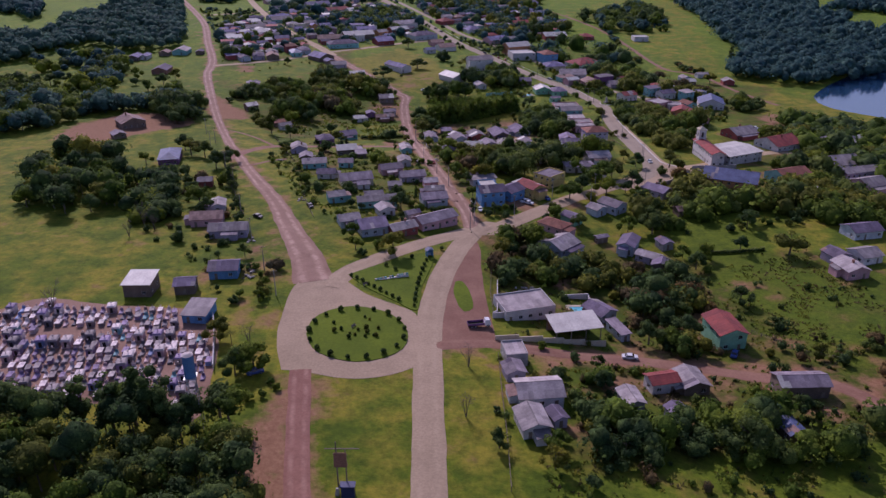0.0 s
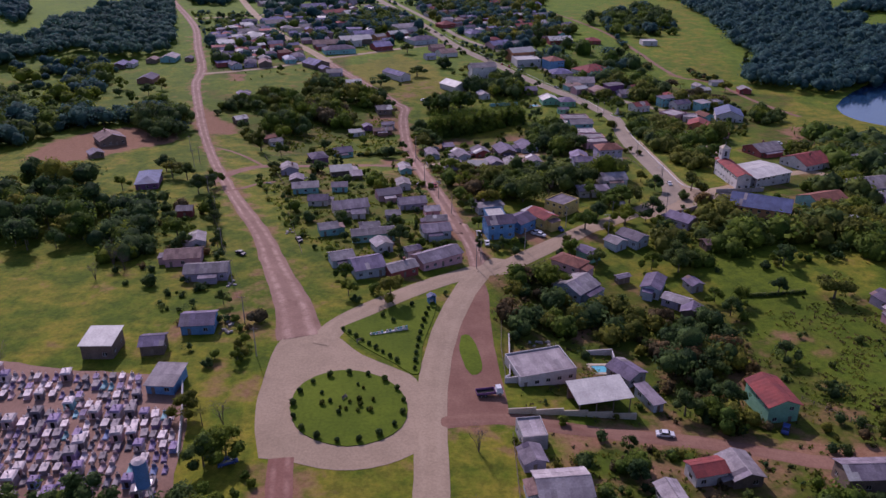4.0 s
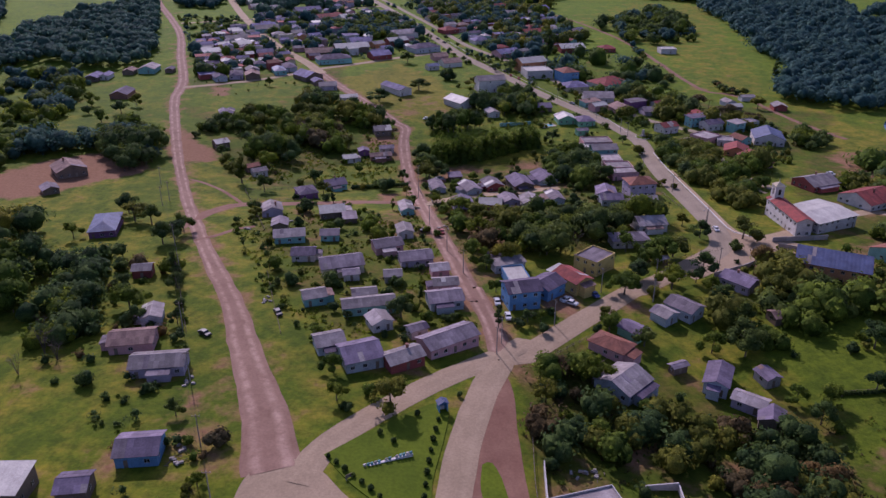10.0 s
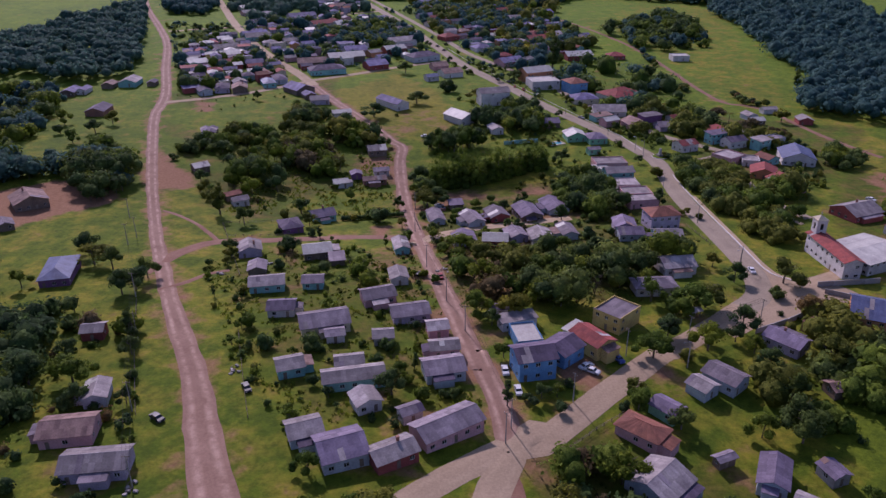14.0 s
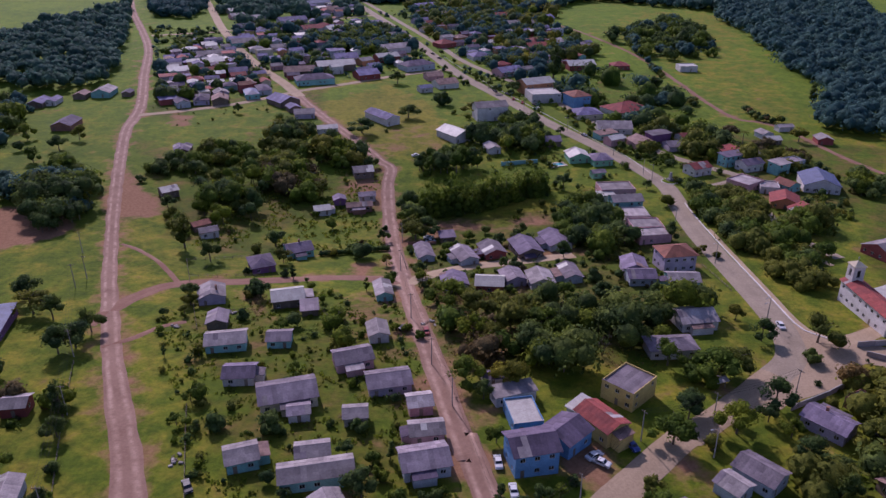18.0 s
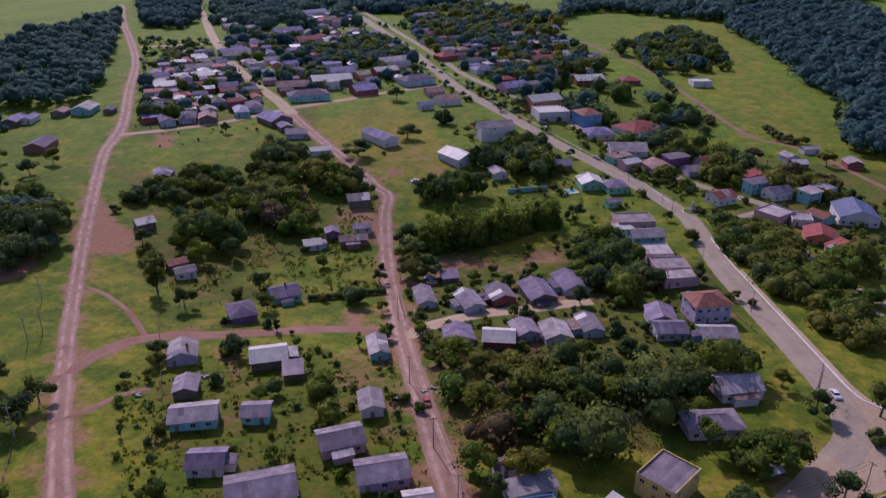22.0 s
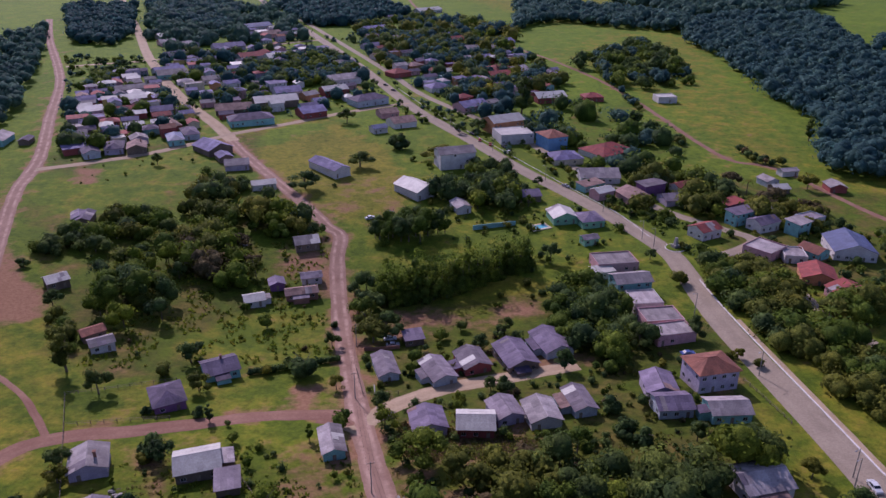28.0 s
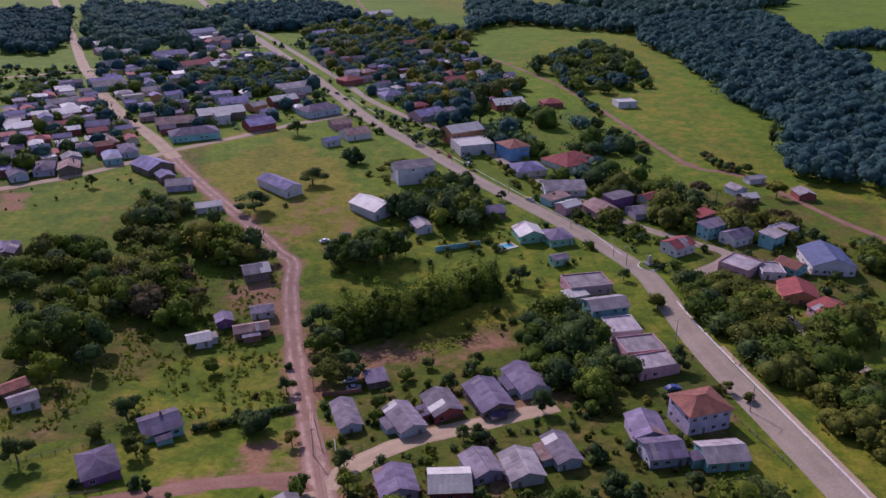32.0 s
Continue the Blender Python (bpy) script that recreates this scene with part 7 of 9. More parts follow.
# east of the church
house(175.8, 382.5, 26, 17.2, 15.6, 3.4, "gable", "red", "white")
house(194.7, 382.6, 20, 15.3, 11.5, 3.2, "gable", "pale", "lilac")
house(213.8, 384.4, 25, 18.2, 13.5, 3.2, "gable", "white", "red")
house(190.2, 346.2, 15, 18.3, 13.7, 3.2, "gable", "pale", "sky")
house(192.3, 331, 17, 21.2, 7.3, 3.2, "gable", "pale", "lilac")
house(186.7, 311.4, 21, 12.2, 10.8, 3.2, "gable", "pale", "pink")
house(155.8, 321.6, 21, 15.3, 14.2, 3.2, "gable", "brown", "teal")
house(151.3, 295.7, 19, 11.9, 8.5, 3.2, "gable", "white", "sky")
house(154.1, 254.9, 13, 11.7, 8.1, 3.2, "gable", "violet", "sky")
house(163.9, 405, 22, 14.9, 12.9, 3.2, "gable", "pale", "red")
house(130.2, 355.7, -87, 25, 6.1, 6.6, "gable", "red", "white", "church")
house(142.9, 358, 25, 20.7, 18.3, 5.0, "gable", "white", "white", "parish_hall", rise=0.9)

# western huts
house(-218.6, 641.6, 3, 11.7, 15.8, 3.2, "gable", "pale", "teal")
house(-230.2, 634.3, 2, 7.6, 9.9, 2.8, "gable", "rust", "wood")
house(-210.7, 569.3, 2, 10.9, 16.2, 3.0, "gable", "dark", "brick")
house(-248, 615.4, 2, 8.9, 14.3, 2.8, "gable", "grey", "wood")
house(-241.2, 619.4, 2, 6.3, 11.9, 2.8, "gable", "violet", "white")
house(-289.5, 826.1, 3, 12.9, 19.7, 3.0, "gable", "grey", "white")
house(-203.3, 641.1, 3, 5.3, 8.8, 2.6, "gable", "dark", "wood")
house(-131.3, 526.7, 6, 5.4, 10.8, 3.0, "gable", "dark", "wood")

# close-set houses of the town
town_block([(-216.9, 745.0), (-196.6, 823.9), (-166.9, 771.8), (-135.3, 708.2), (-114.5, 665.0), (-148.1, 632.2), (-170.8, 621.8)], 46, 25, 1)
town_block([(-201.4, 868.3), (-132.9, 914.2), (-64.5, 935.4), (-29.8, 840.7), (-10.4, 755.4), (-48.9, 721.8), (-73.4, 697.0), (-102.8, 681.8), (-127.6, 724.5), (-159.3, 784.3)], 56, 25, 2)
town_block([(-159.0, 1066.2), (-82.4, 1029.3), (-54.0, 922.0), (-131.8, 935.3)], 14, 30, 3)
town_block([(-41.9, 979.3), (52.8, 1041.7), (118.8, 916.8), (136.1, 815.1), (99.1, 740.8), (53.3, 742.9), (17.9, 792.6), (-10.4, 850.9)], 46, 25, 4)
town_block([(91.7, 600.5), (144.0, 555.2), (187.5, 503.1), (170.4, 474.9), (119.9, 495.5), (80.9, 543.3)], 12, 25, 5)
town_block([(-74.1, 1253.0), (25.8, 1275.6), (18.9, 1066.1), (-37.4, 1087.4)], 9, 30, 6)
town_block([(-314.8, 1265.6), (-186.0, 1263.1), (-136.8, 1107.9), (-146.7, 994.8), (-237.0, 1029.8)], 8, 30, 7)

COVERS.append((0, [(194.7, 461.3), (228.3, 473.5), (219.3, 435.6), (203.6, 407.0), (184.4, 415.3)], 0.6))
COVERS.append((2, [(140.0, 300.0), (150.0, 400.0), (190.0, 470.0), (250.0, 440.0), (270.0, 360.0), (200.0, 260.0)], 0.6))
COVERS.append((0, [(120.0, 318.0), (150.0, 345.0), (185.0, 350.0), (190.0, 300.0), (150.0, 285.0)], 0.4))
COVERS.append((2, [(85.0, 690.0), (160.0, 735.0), (170.0, 640.0), (120.0, 590.0)], 0.4))
COVERS.append((2, [(88.0, 215.0), (135.0, 215.0), (140.0, 150.0), (110.0, 105.0), (30.0, 100.0), (20.0, 125.0), (60.0, 135.0), (85.0, 165.0)], 0.7))
COVERS.append((2, [(96.0, 243.0), (140.0, 242.0), (150.0, 200.0), (135.0, 165.0), (100.0, 165.0), (92.0, 205.0)], 0.62))
COVERS.append((1, [(-80.0, 625.0), (-45.0, 665.0), (-10.0, 640.0), (5.0, 560.0), (-17.1, 530.0), (-43.4, 552.0)], 0.92))
COVERS.append((0, [(-40.0, 580.0), (0.0, 590.0), (8.0, 550.0), (-17.1, 530.0), (-36.0, 545.0)], 0.34))
COVERS.append((0, [(100.0, 168.0), (132.0, 200.0), (136.0, 195.0), (120.0, 150.0), (104.0, 150.0)], 0.5))
EAST_FIELD = [(90.0, 236.0), (140.0, 242.0), (152.0, 200.0), (138.0, 166.0), (104.0, 168.0), (93.0, 205.0)]
COVERS += [(0, EAST_FIELD, 0.12), (1, EAST_FIELD, 0.1), (2, EAST_FIELD, 0.42)]
SOUTH_LAWN = [(20.0, 128.0), (60.0, 126.0), (100.0, 134.0), (118.0, 104.0), (20.0, 98.0)]
COVERS += [(0, SOUTH_LAWN, 0.1), (1, SOUTH_LAWN, 0.3), (2, SOUTH_LAWN, 0.34)]
COVERS.append((0, [(88.0, 216.0), (98.0, 226.0), (104.0, 214.0), (94.0, 204.0)], 0.5))
ground_sheet(COVERS)

# woods and thickets; the far ones carry the haze-tinted leaf tone
wood("wood", [(-104.2, 129.5), (-94.6, 129.6), (-82.5, 134.7), (-68.4, 137.0), (-57.3, 134.5), (-47.3, 131.3), (-40.7, 121.2), (-36.1, 108.5), (-34.0, 97.5), (-110.0, 94.0), (-118.0, 128.0)], 4.6, 13.0, ('green', 'dark', 'olive', 'dark'), "dense dark trees beside the cemetery", 11, 0.34, 241, 0.9)
wood("wood", [(-174.3, 297.9), (-162.8, 271.3), (-138.4, 260.9), (-127.0, 269.2), (-131.0, 297.8), (-148.9, 337.4), (-174.6, 352.3), (-186.3, 337.1)], 6.5, 11.0, ('dark', 'dark', 'green', 'olive'), "dense dark clump of trees in the pasture", 12, 0.4, 230, 0.85)
wood("wood", [(-174.0, 451.6), (-175.4, 470.6), (-161.1, 473.4), (-147.1, 454.5), (-139.6, 427.4), (-151.8, 419.4), (-164.3, 431.4)], 6.0, 11.0, ('dark', 'dark', 'green'), "dense dark clump by the gravel road", 13, 0.4, 218, 1.0)
wood("wood", [(-143.1, 503.6), (-133.6, 512.6), (-120.1, 510.2), (-116.4, 498.8), (-127.3, 495.1), (-138.6, 495.1)], 5.5, 6.0, ('dark', 'green', 'dark'), "low dark trees across the meadow", 14, 0.4, 170, 1.0)
wood("wood", [(-122.4, 520.1), (-118.7, 530.5), (-107.1, 529.4), (-100.2, 504.3), (-109.5, 500.2)], 6.0, 7.0, ('dark', 'green', 'olive', 'lime'), "green trees in the hollow", 15, 0.4, 200, 0.75)
wood("wood", [(-106.7, 528.1), (-95.5, 533.8), (-91.5, 517.0), (-100.4, 511.2)], 6.0, 7.0, ('dark', 'green', 'olive', 'lime'), "green trees in the hollow", 16, 0.4, 200, 0.75)
wood("park_trees", [(-97.4, 508.7), (-94.7, 535.9), (-78.6, 545.5), (-68.9, 520.5), (-68.8, 493.4), (-82.9, 485.4)], 6.5, 8.0, ('olive', 'olive', 'lime', 'green'), "light olive trees round a pond in the hollow", 17, 0.4, 184, 0.8)
wood("wood", [(-113.1, 446.9), (-108.4, 450.1), (-97.7, 422.5), (-102.0, 421.0)], 5.0, 4.5, ('olive', 'green'), "row of young trees beside the meadow", 18, 0.32, 170, 1.0)
wood("bamboo_hedge", [(-9.2, 460.7), (4.4, 461.0), (19.5, 466.3), (46.7, 480.4), (48.7, 488.5), (20.0, 476.0), (4.5, 471.2), (-9.5, 469.6)], 2.6, 12.5, ('green', 'green', 'lime'), "thick tall bamboo hedge", 19, 0.34, 170, 1.0, True)
wood("wood", [(-12.4, 510.3), (-0.6, 506.8), (19.1, 513.0), (20.1, 522.6), (5.1, 525.9), (-12.2, 521.4)], 4.5, 11.0, ('dark', 'green', 'green'), "dense green trees behind the hedge", 20, 0.4, 208, 1.0)
wood("wood", [(-20.8, 459.6), (-16.4, 483.3), (-9.8, 483.3), (-9.7, 451.7), (-14.9, 448.6)], 6.0, 8.5, ('dark', 'dark', 'green'), "dark trees at the end of the hedge", 21, 0.36, 240, 1.0)
wood("wood", [(27.5, 350.9), (32.8, 366.3), (48.8, 368.1), (55.6, 352.6), (67.0, 358.1), (80.2, 359.9), (71.9, 344.3), (57.4, 334.4), (44.3, 323.2), (31.0, 320.9), (21.3, 323.3)], 6.4, 9.5, ('dark', 'green', 'dark', 'green', 'dark'), "dense green trees between the houses", 22, 0.36, 241, 0.5)
wood("thicket", [(1.4, 347.2), (11.7, 362.5), (28.8, 362.3), (22.8, 323.3), (13.6, 315.5), (5.6, 325.6)], 5.7, 7.0, ('olive', 'brown', 'green', 'olive'), "thin olive trees and dry scrub", 23, 0.34, 129, 0.45)
wood("wood", [(48.4, 448.7), (62.6, 463.2), (75.5, 456.1), (75.7, 425.9), (67.3, 408.3), (52.4, 406.5), (47.7, 428.6)], 5.8, 9.0, ('dark', 'green', 'green'), "dark trees behind the housing rows", 24, 0.4, 218, 1.0)
wood("park_trees", [(111.3, 479.3), (128.8, 480.3), (141.8, 445.5), (153.1, 427.3), (140.3, 405.6), (118.8, 378.6), (118.5, 400.6), (110.4, 422.0), (105.5, 446.6)], 6.5, 5.5, ('olive', 'green', 'green', 'olive'), "park trees beside the avenue", 25, 0.4, 184, 0.8)
wood("park_trees", [(110.8, 472.7), (132.2, 477.5), (135.1, 441.7), (128.6, 421.9), (135.0, 396.6), (124.3, 371.9), (113.7, 369.2), (115.0, 383.3), (111.3, 401.9), (110.2, 423.8), (108.6, 446.0)], 6.0, 5.0, ('olive', 'green', 'dark', 'olive', 'olive'), "park trees along the kerb", 26, 0.36, 207, 0.8)
wood("wood", [(109.0, 535.9), (115.4, 570.1), (144.1, 582.5), (155.8, 557.0), (148.5, 523.7), (186.6, 519.7), (168.0, 497.0), (143.6, 499.8), (126.7, 514.8), (113.3, 523.8)], 7.0, 7.5, ('dark', 'green', 'olive'), "garden trees beyond the avenue", 27, 0.44, 160, 0.75)
wood("thicket", [(162.9, 548.8), (190.8, 540.1), (185.2, 513.3), (166.7, 503.0), (152.2, 516.8)], 4.8, 4.5, ('olive', 'brown', 'olive'), "olive scrub on rough ground", 28, 0.3, 124, 0.78)
wood("wood", [(30.1, 575.9), (39.5, 599.1), (63.5, 606.3), (57.2, 576.7), (64.5, 554.2), (46.4, 537.3), (29.8, 539.3), (16.6, 554.5)], 6.5, 8.0, ('dark', 'dark', 'green'), "dark garden trees behind the bank", 29, 0.48, 172, 1.0)
wood("wood", [(-112.5, 474.7), (-112.1, 493.7), (-97.9, 501.8), (-83.7, 490.0), (-78.7, 462.6), (-77.7, 446.1), (-88.7, 437.3), (-101.7, 448.9)], 6.2, 10.5, ('dark', 'green', 'green', 'olive', 'lime'), "dense green trees in the hollow", 30, 0.4, 241, 0.62)
wood("wood", [(-95.7, 508.1), (-64.1, 507.9), (-53.2, 490.0), (-59.0, 476.7), (-76.9, 476.5), (-89.1, 490.0)], 7.5, 7.0, ('olive', 'olive', 'lime', 'brown'), "olive trees in a yard", 31, 0.4, 165, 1.0)
wood("wood", [(-89.3, 545.9), (-96.2, 582.5), (-75.4, 576.2), (-54.3, 544.3), (-36.8, 524.3), (-31.5, 508.7), (-50.5, 512.6), (-73.2, 524.8)], 6.5, 8.5, ('dark', 'green', 'olive', 'lime'), "green trees beside the red street", 32, 0.48, 172, 0.55)
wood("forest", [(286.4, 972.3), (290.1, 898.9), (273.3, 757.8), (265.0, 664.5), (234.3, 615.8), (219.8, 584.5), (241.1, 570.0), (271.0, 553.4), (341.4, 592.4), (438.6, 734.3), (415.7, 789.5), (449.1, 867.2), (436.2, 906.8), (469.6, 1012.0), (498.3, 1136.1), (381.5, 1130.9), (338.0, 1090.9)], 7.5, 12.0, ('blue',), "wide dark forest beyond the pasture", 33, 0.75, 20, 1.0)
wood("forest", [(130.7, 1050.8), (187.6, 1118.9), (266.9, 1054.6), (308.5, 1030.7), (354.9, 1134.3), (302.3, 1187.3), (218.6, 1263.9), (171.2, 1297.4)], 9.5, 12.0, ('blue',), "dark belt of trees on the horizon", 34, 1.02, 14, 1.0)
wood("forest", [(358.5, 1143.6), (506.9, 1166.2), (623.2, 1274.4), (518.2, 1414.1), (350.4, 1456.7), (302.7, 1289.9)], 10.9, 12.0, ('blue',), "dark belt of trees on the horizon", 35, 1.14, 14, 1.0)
wood("wood", [(161.1, 895.9), (203.4, 923.1), (247.6, 976.6), (247.3, 869.3), (229.7, 796.7), (195.4, 778.1), (162.7, 798.3), (149.7, 834.0)], 8.0, 9.0, ('dark', 'blue', 'green'), "dark clump in the yellow pasture", 36, 0.72, 130, 0.5)
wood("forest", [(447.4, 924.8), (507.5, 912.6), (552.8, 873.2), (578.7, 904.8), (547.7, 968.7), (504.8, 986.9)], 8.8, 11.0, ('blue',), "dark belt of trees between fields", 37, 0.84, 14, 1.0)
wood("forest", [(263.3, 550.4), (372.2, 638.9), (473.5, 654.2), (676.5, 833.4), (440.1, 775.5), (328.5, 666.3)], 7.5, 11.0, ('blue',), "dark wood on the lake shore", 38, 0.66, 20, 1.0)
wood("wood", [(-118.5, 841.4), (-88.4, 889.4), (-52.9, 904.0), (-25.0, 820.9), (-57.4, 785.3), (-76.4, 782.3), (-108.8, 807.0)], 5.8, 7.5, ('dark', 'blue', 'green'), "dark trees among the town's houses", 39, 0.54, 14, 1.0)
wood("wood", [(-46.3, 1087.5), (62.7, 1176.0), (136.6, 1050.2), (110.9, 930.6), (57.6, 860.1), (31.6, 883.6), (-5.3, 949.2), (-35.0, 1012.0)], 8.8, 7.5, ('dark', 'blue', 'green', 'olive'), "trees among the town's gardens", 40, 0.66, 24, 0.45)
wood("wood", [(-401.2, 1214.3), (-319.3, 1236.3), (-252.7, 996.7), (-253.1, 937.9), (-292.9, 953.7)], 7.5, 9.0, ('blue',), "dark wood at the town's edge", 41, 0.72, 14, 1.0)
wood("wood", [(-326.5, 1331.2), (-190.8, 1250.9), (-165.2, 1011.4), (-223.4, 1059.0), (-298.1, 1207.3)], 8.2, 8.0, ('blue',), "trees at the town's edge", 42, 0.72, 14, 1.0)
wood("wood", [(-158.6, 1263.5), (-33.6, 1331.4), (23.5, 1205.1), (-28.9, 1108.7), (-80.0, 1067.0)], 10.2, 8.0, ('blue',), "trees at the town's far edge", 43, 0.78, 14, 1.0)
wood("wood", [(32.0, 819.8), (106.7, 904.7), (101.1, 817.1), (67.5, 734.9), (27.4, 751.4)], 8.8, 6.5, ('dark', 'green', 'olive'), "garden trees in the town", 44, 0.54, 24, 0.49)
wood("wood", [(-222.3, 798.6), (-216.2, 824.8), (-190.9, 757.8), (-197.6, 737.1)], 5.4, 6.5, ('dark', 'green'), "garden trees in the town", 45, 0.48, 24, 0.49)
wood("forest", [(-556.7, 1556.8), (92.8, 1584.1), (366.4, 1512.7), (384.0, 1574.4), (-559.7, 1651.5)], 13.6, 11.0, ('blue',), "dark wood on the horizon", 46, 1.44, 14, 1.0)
wood("thicket", [(27.6, 147.6), (40.2, 163.6), (42.1, 140.1), (65.5, 139.9), (81.3, 145.1), (79.4, 132.1), (71.4, 122.2), (49.8, 126.5), (29.5, 120.7), (24.7, 127.4)], 5.3, 5.5, ('dark', 'green', 'dark'), "garden trees round the farm houses", 47, 0.34, 140, 0.34)
wood("thicket", [(19.9, 253.7), (38.4, 268.7), (43.2, 241.7), (61.0, 230.4), (76.4, 226.6), (80.2, 202.6), (59.9, 188.1), (55.2, 210.6), (39.3, 214.9), (21.0, 215.2), (18.8, 231.0)], 5.5, 4.4, ('dark', 'olive', 'green', 'olive', 'brown', 'dark'), "overgrown garden trees and scrub", 48, 0.34, 123, 0.36)
wood("thicket", [(63.1, 218.5), (84.4, 230.1), (80.8, 195.7), (67.1, 168.5), (55.3, 179.7)], 5.3, 5.5, ('dark', 'green', 'olive', 'dark', 'brown'), "overgrown garden trees", 49, 0.34, 140, 0.55)
wood("wood", [(94.9, 299.7), (113.5, 321.0), (129.4, 315.8), (141.1, 295.3), (187.8, 302.7), (164.1, 258.7), (152.1, 269.1), (128.3, 275.2), (103.8, 274.9), (89.0, 261.9), (75.3, 267.3), (84.6, 294.8)], 9.0, 5.5, ('dark', 'green', 'olive'), "garden trees behind the church", 51, 0.4, 144, 1.0)
wood("thicket", [(111.6, 177.6), (123.2, 179.8), (134.5, 165.0), (111.3, 128.5), (99.3, 136.0), (101.7, 149.8)], 5.7, 5.5, ('brown', 'olive', 'dark'), "brownish trees by the lane", 52, 0.36, 129, 0.5)
wood("thicket", [(34.0, 130.0), (58.0, 133.0), (84.0, 138.0), (99.0, 134.0), (86.0, 127.0), (60.0, 124.0), (36.0, 122.5)], 5.4, 6.0, ('dark', 'green', 'dark'), "row of dark trees by the field", 53, 0.32, 140, 0.46)
wood("wood", [(206.5, 452.8), (249.6, 412.1), (268.9, 376.3), (230.8, 316.7), (199.1, 323.6), (188.8, 381.6)], 8.8, 5.0, ('dark', 'green'), "garden trees among the eastern houses", 54, 0.36, 14, 1.0)
wood("wood", [(-132.2, 305.9), (-128.6, 323.4), (-113.9, 301.9), (-97.7, 266.0), (-100.0, 253.7), (-111.4, 256.7)], 8, 5.5, ('dark', 'green', 'dark'), "garden trees near the farmhouses", 55, 0.4, 158, 1.0)
wood("wood", [(63.6, 323.7), (73.6, 330.2), (70.2, 314.8), (62.5, 309.2)], 6, 6, ('dark', 'green'), "trees beside the square", 56, 0.36, 172, 1.0)
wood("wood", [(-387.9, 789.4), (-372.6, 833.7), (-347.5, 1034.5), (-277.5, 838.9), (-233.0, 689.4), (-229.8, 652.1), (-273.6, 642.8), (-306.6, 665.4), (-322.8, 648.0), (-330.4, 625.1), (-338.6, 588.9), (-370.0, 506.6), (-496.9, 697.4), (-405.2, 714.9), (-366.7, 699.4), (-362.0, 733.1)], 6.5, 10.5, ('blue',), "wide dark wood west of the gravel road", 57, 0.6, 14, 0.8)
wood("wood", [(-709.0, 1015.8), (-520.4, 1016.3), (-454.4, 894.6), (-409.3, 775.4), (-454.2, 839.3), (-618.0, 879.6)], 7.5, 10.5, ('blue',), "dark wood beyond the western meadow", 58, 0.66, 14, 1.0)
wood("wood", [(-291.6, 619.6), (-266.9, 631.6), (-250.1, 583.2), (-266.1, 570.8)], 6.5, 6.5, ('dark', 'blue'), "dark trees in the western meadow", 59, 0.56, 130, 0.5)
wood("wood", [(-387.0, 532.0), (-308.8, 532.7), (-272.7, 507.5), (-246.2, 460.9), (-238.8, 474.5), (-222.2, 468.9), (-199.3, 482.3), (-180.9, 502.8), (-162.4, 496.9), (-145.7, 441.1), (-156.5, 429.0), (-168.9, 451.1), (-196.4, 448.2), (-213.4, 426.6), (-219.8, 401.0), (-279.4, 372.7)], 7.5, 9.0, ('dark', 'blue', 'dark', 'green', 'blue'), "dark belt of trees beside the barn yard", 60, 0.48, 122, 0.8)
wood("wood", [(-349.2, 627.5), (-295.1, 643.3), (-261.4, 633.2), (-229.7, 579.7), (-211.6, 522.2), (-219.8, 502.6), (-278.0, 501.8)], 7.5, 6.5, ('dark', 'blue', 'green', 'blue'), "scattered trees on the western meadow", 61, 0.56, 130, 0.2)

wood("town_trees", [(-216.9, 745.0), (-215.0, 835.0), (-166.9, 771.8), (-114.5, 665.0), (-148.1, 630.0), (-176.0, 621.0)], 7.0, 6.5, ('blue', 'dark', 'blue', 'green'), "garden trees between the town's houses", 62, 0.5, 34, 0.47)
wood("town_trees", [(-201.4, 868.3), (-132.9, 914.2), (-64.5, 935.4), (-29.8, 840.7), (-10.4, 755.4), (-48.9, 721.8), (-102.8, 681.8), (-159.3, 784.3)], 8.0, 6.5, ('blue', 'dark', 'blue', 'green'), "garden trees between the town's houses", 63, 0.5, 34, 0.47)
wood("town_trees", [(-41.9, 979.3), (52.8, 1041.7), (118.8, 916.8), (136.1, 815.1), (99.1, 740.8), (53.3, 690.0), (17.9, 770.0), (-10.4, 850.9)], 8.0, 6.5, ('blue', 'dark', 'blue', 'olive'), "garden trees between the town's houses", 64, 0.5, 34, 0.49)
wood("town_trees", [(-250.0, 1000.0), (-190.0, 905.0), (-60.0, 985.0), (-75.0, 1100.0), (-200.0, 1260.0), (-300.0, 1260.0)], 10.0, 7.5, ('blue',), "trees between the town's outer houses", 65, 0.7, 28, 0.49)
wood("town_trees", [(70.0, 700.0), (110.0, 740.0), (150.0, 700.0), (165.0, 620.0), (120.0, 570.0), (85.0, 620.0)], 9.0, 6.0, ('dark', 'blue', 'green'), "garden trees behind the avenue's houses", 66, 0.5, 34, 0.32)

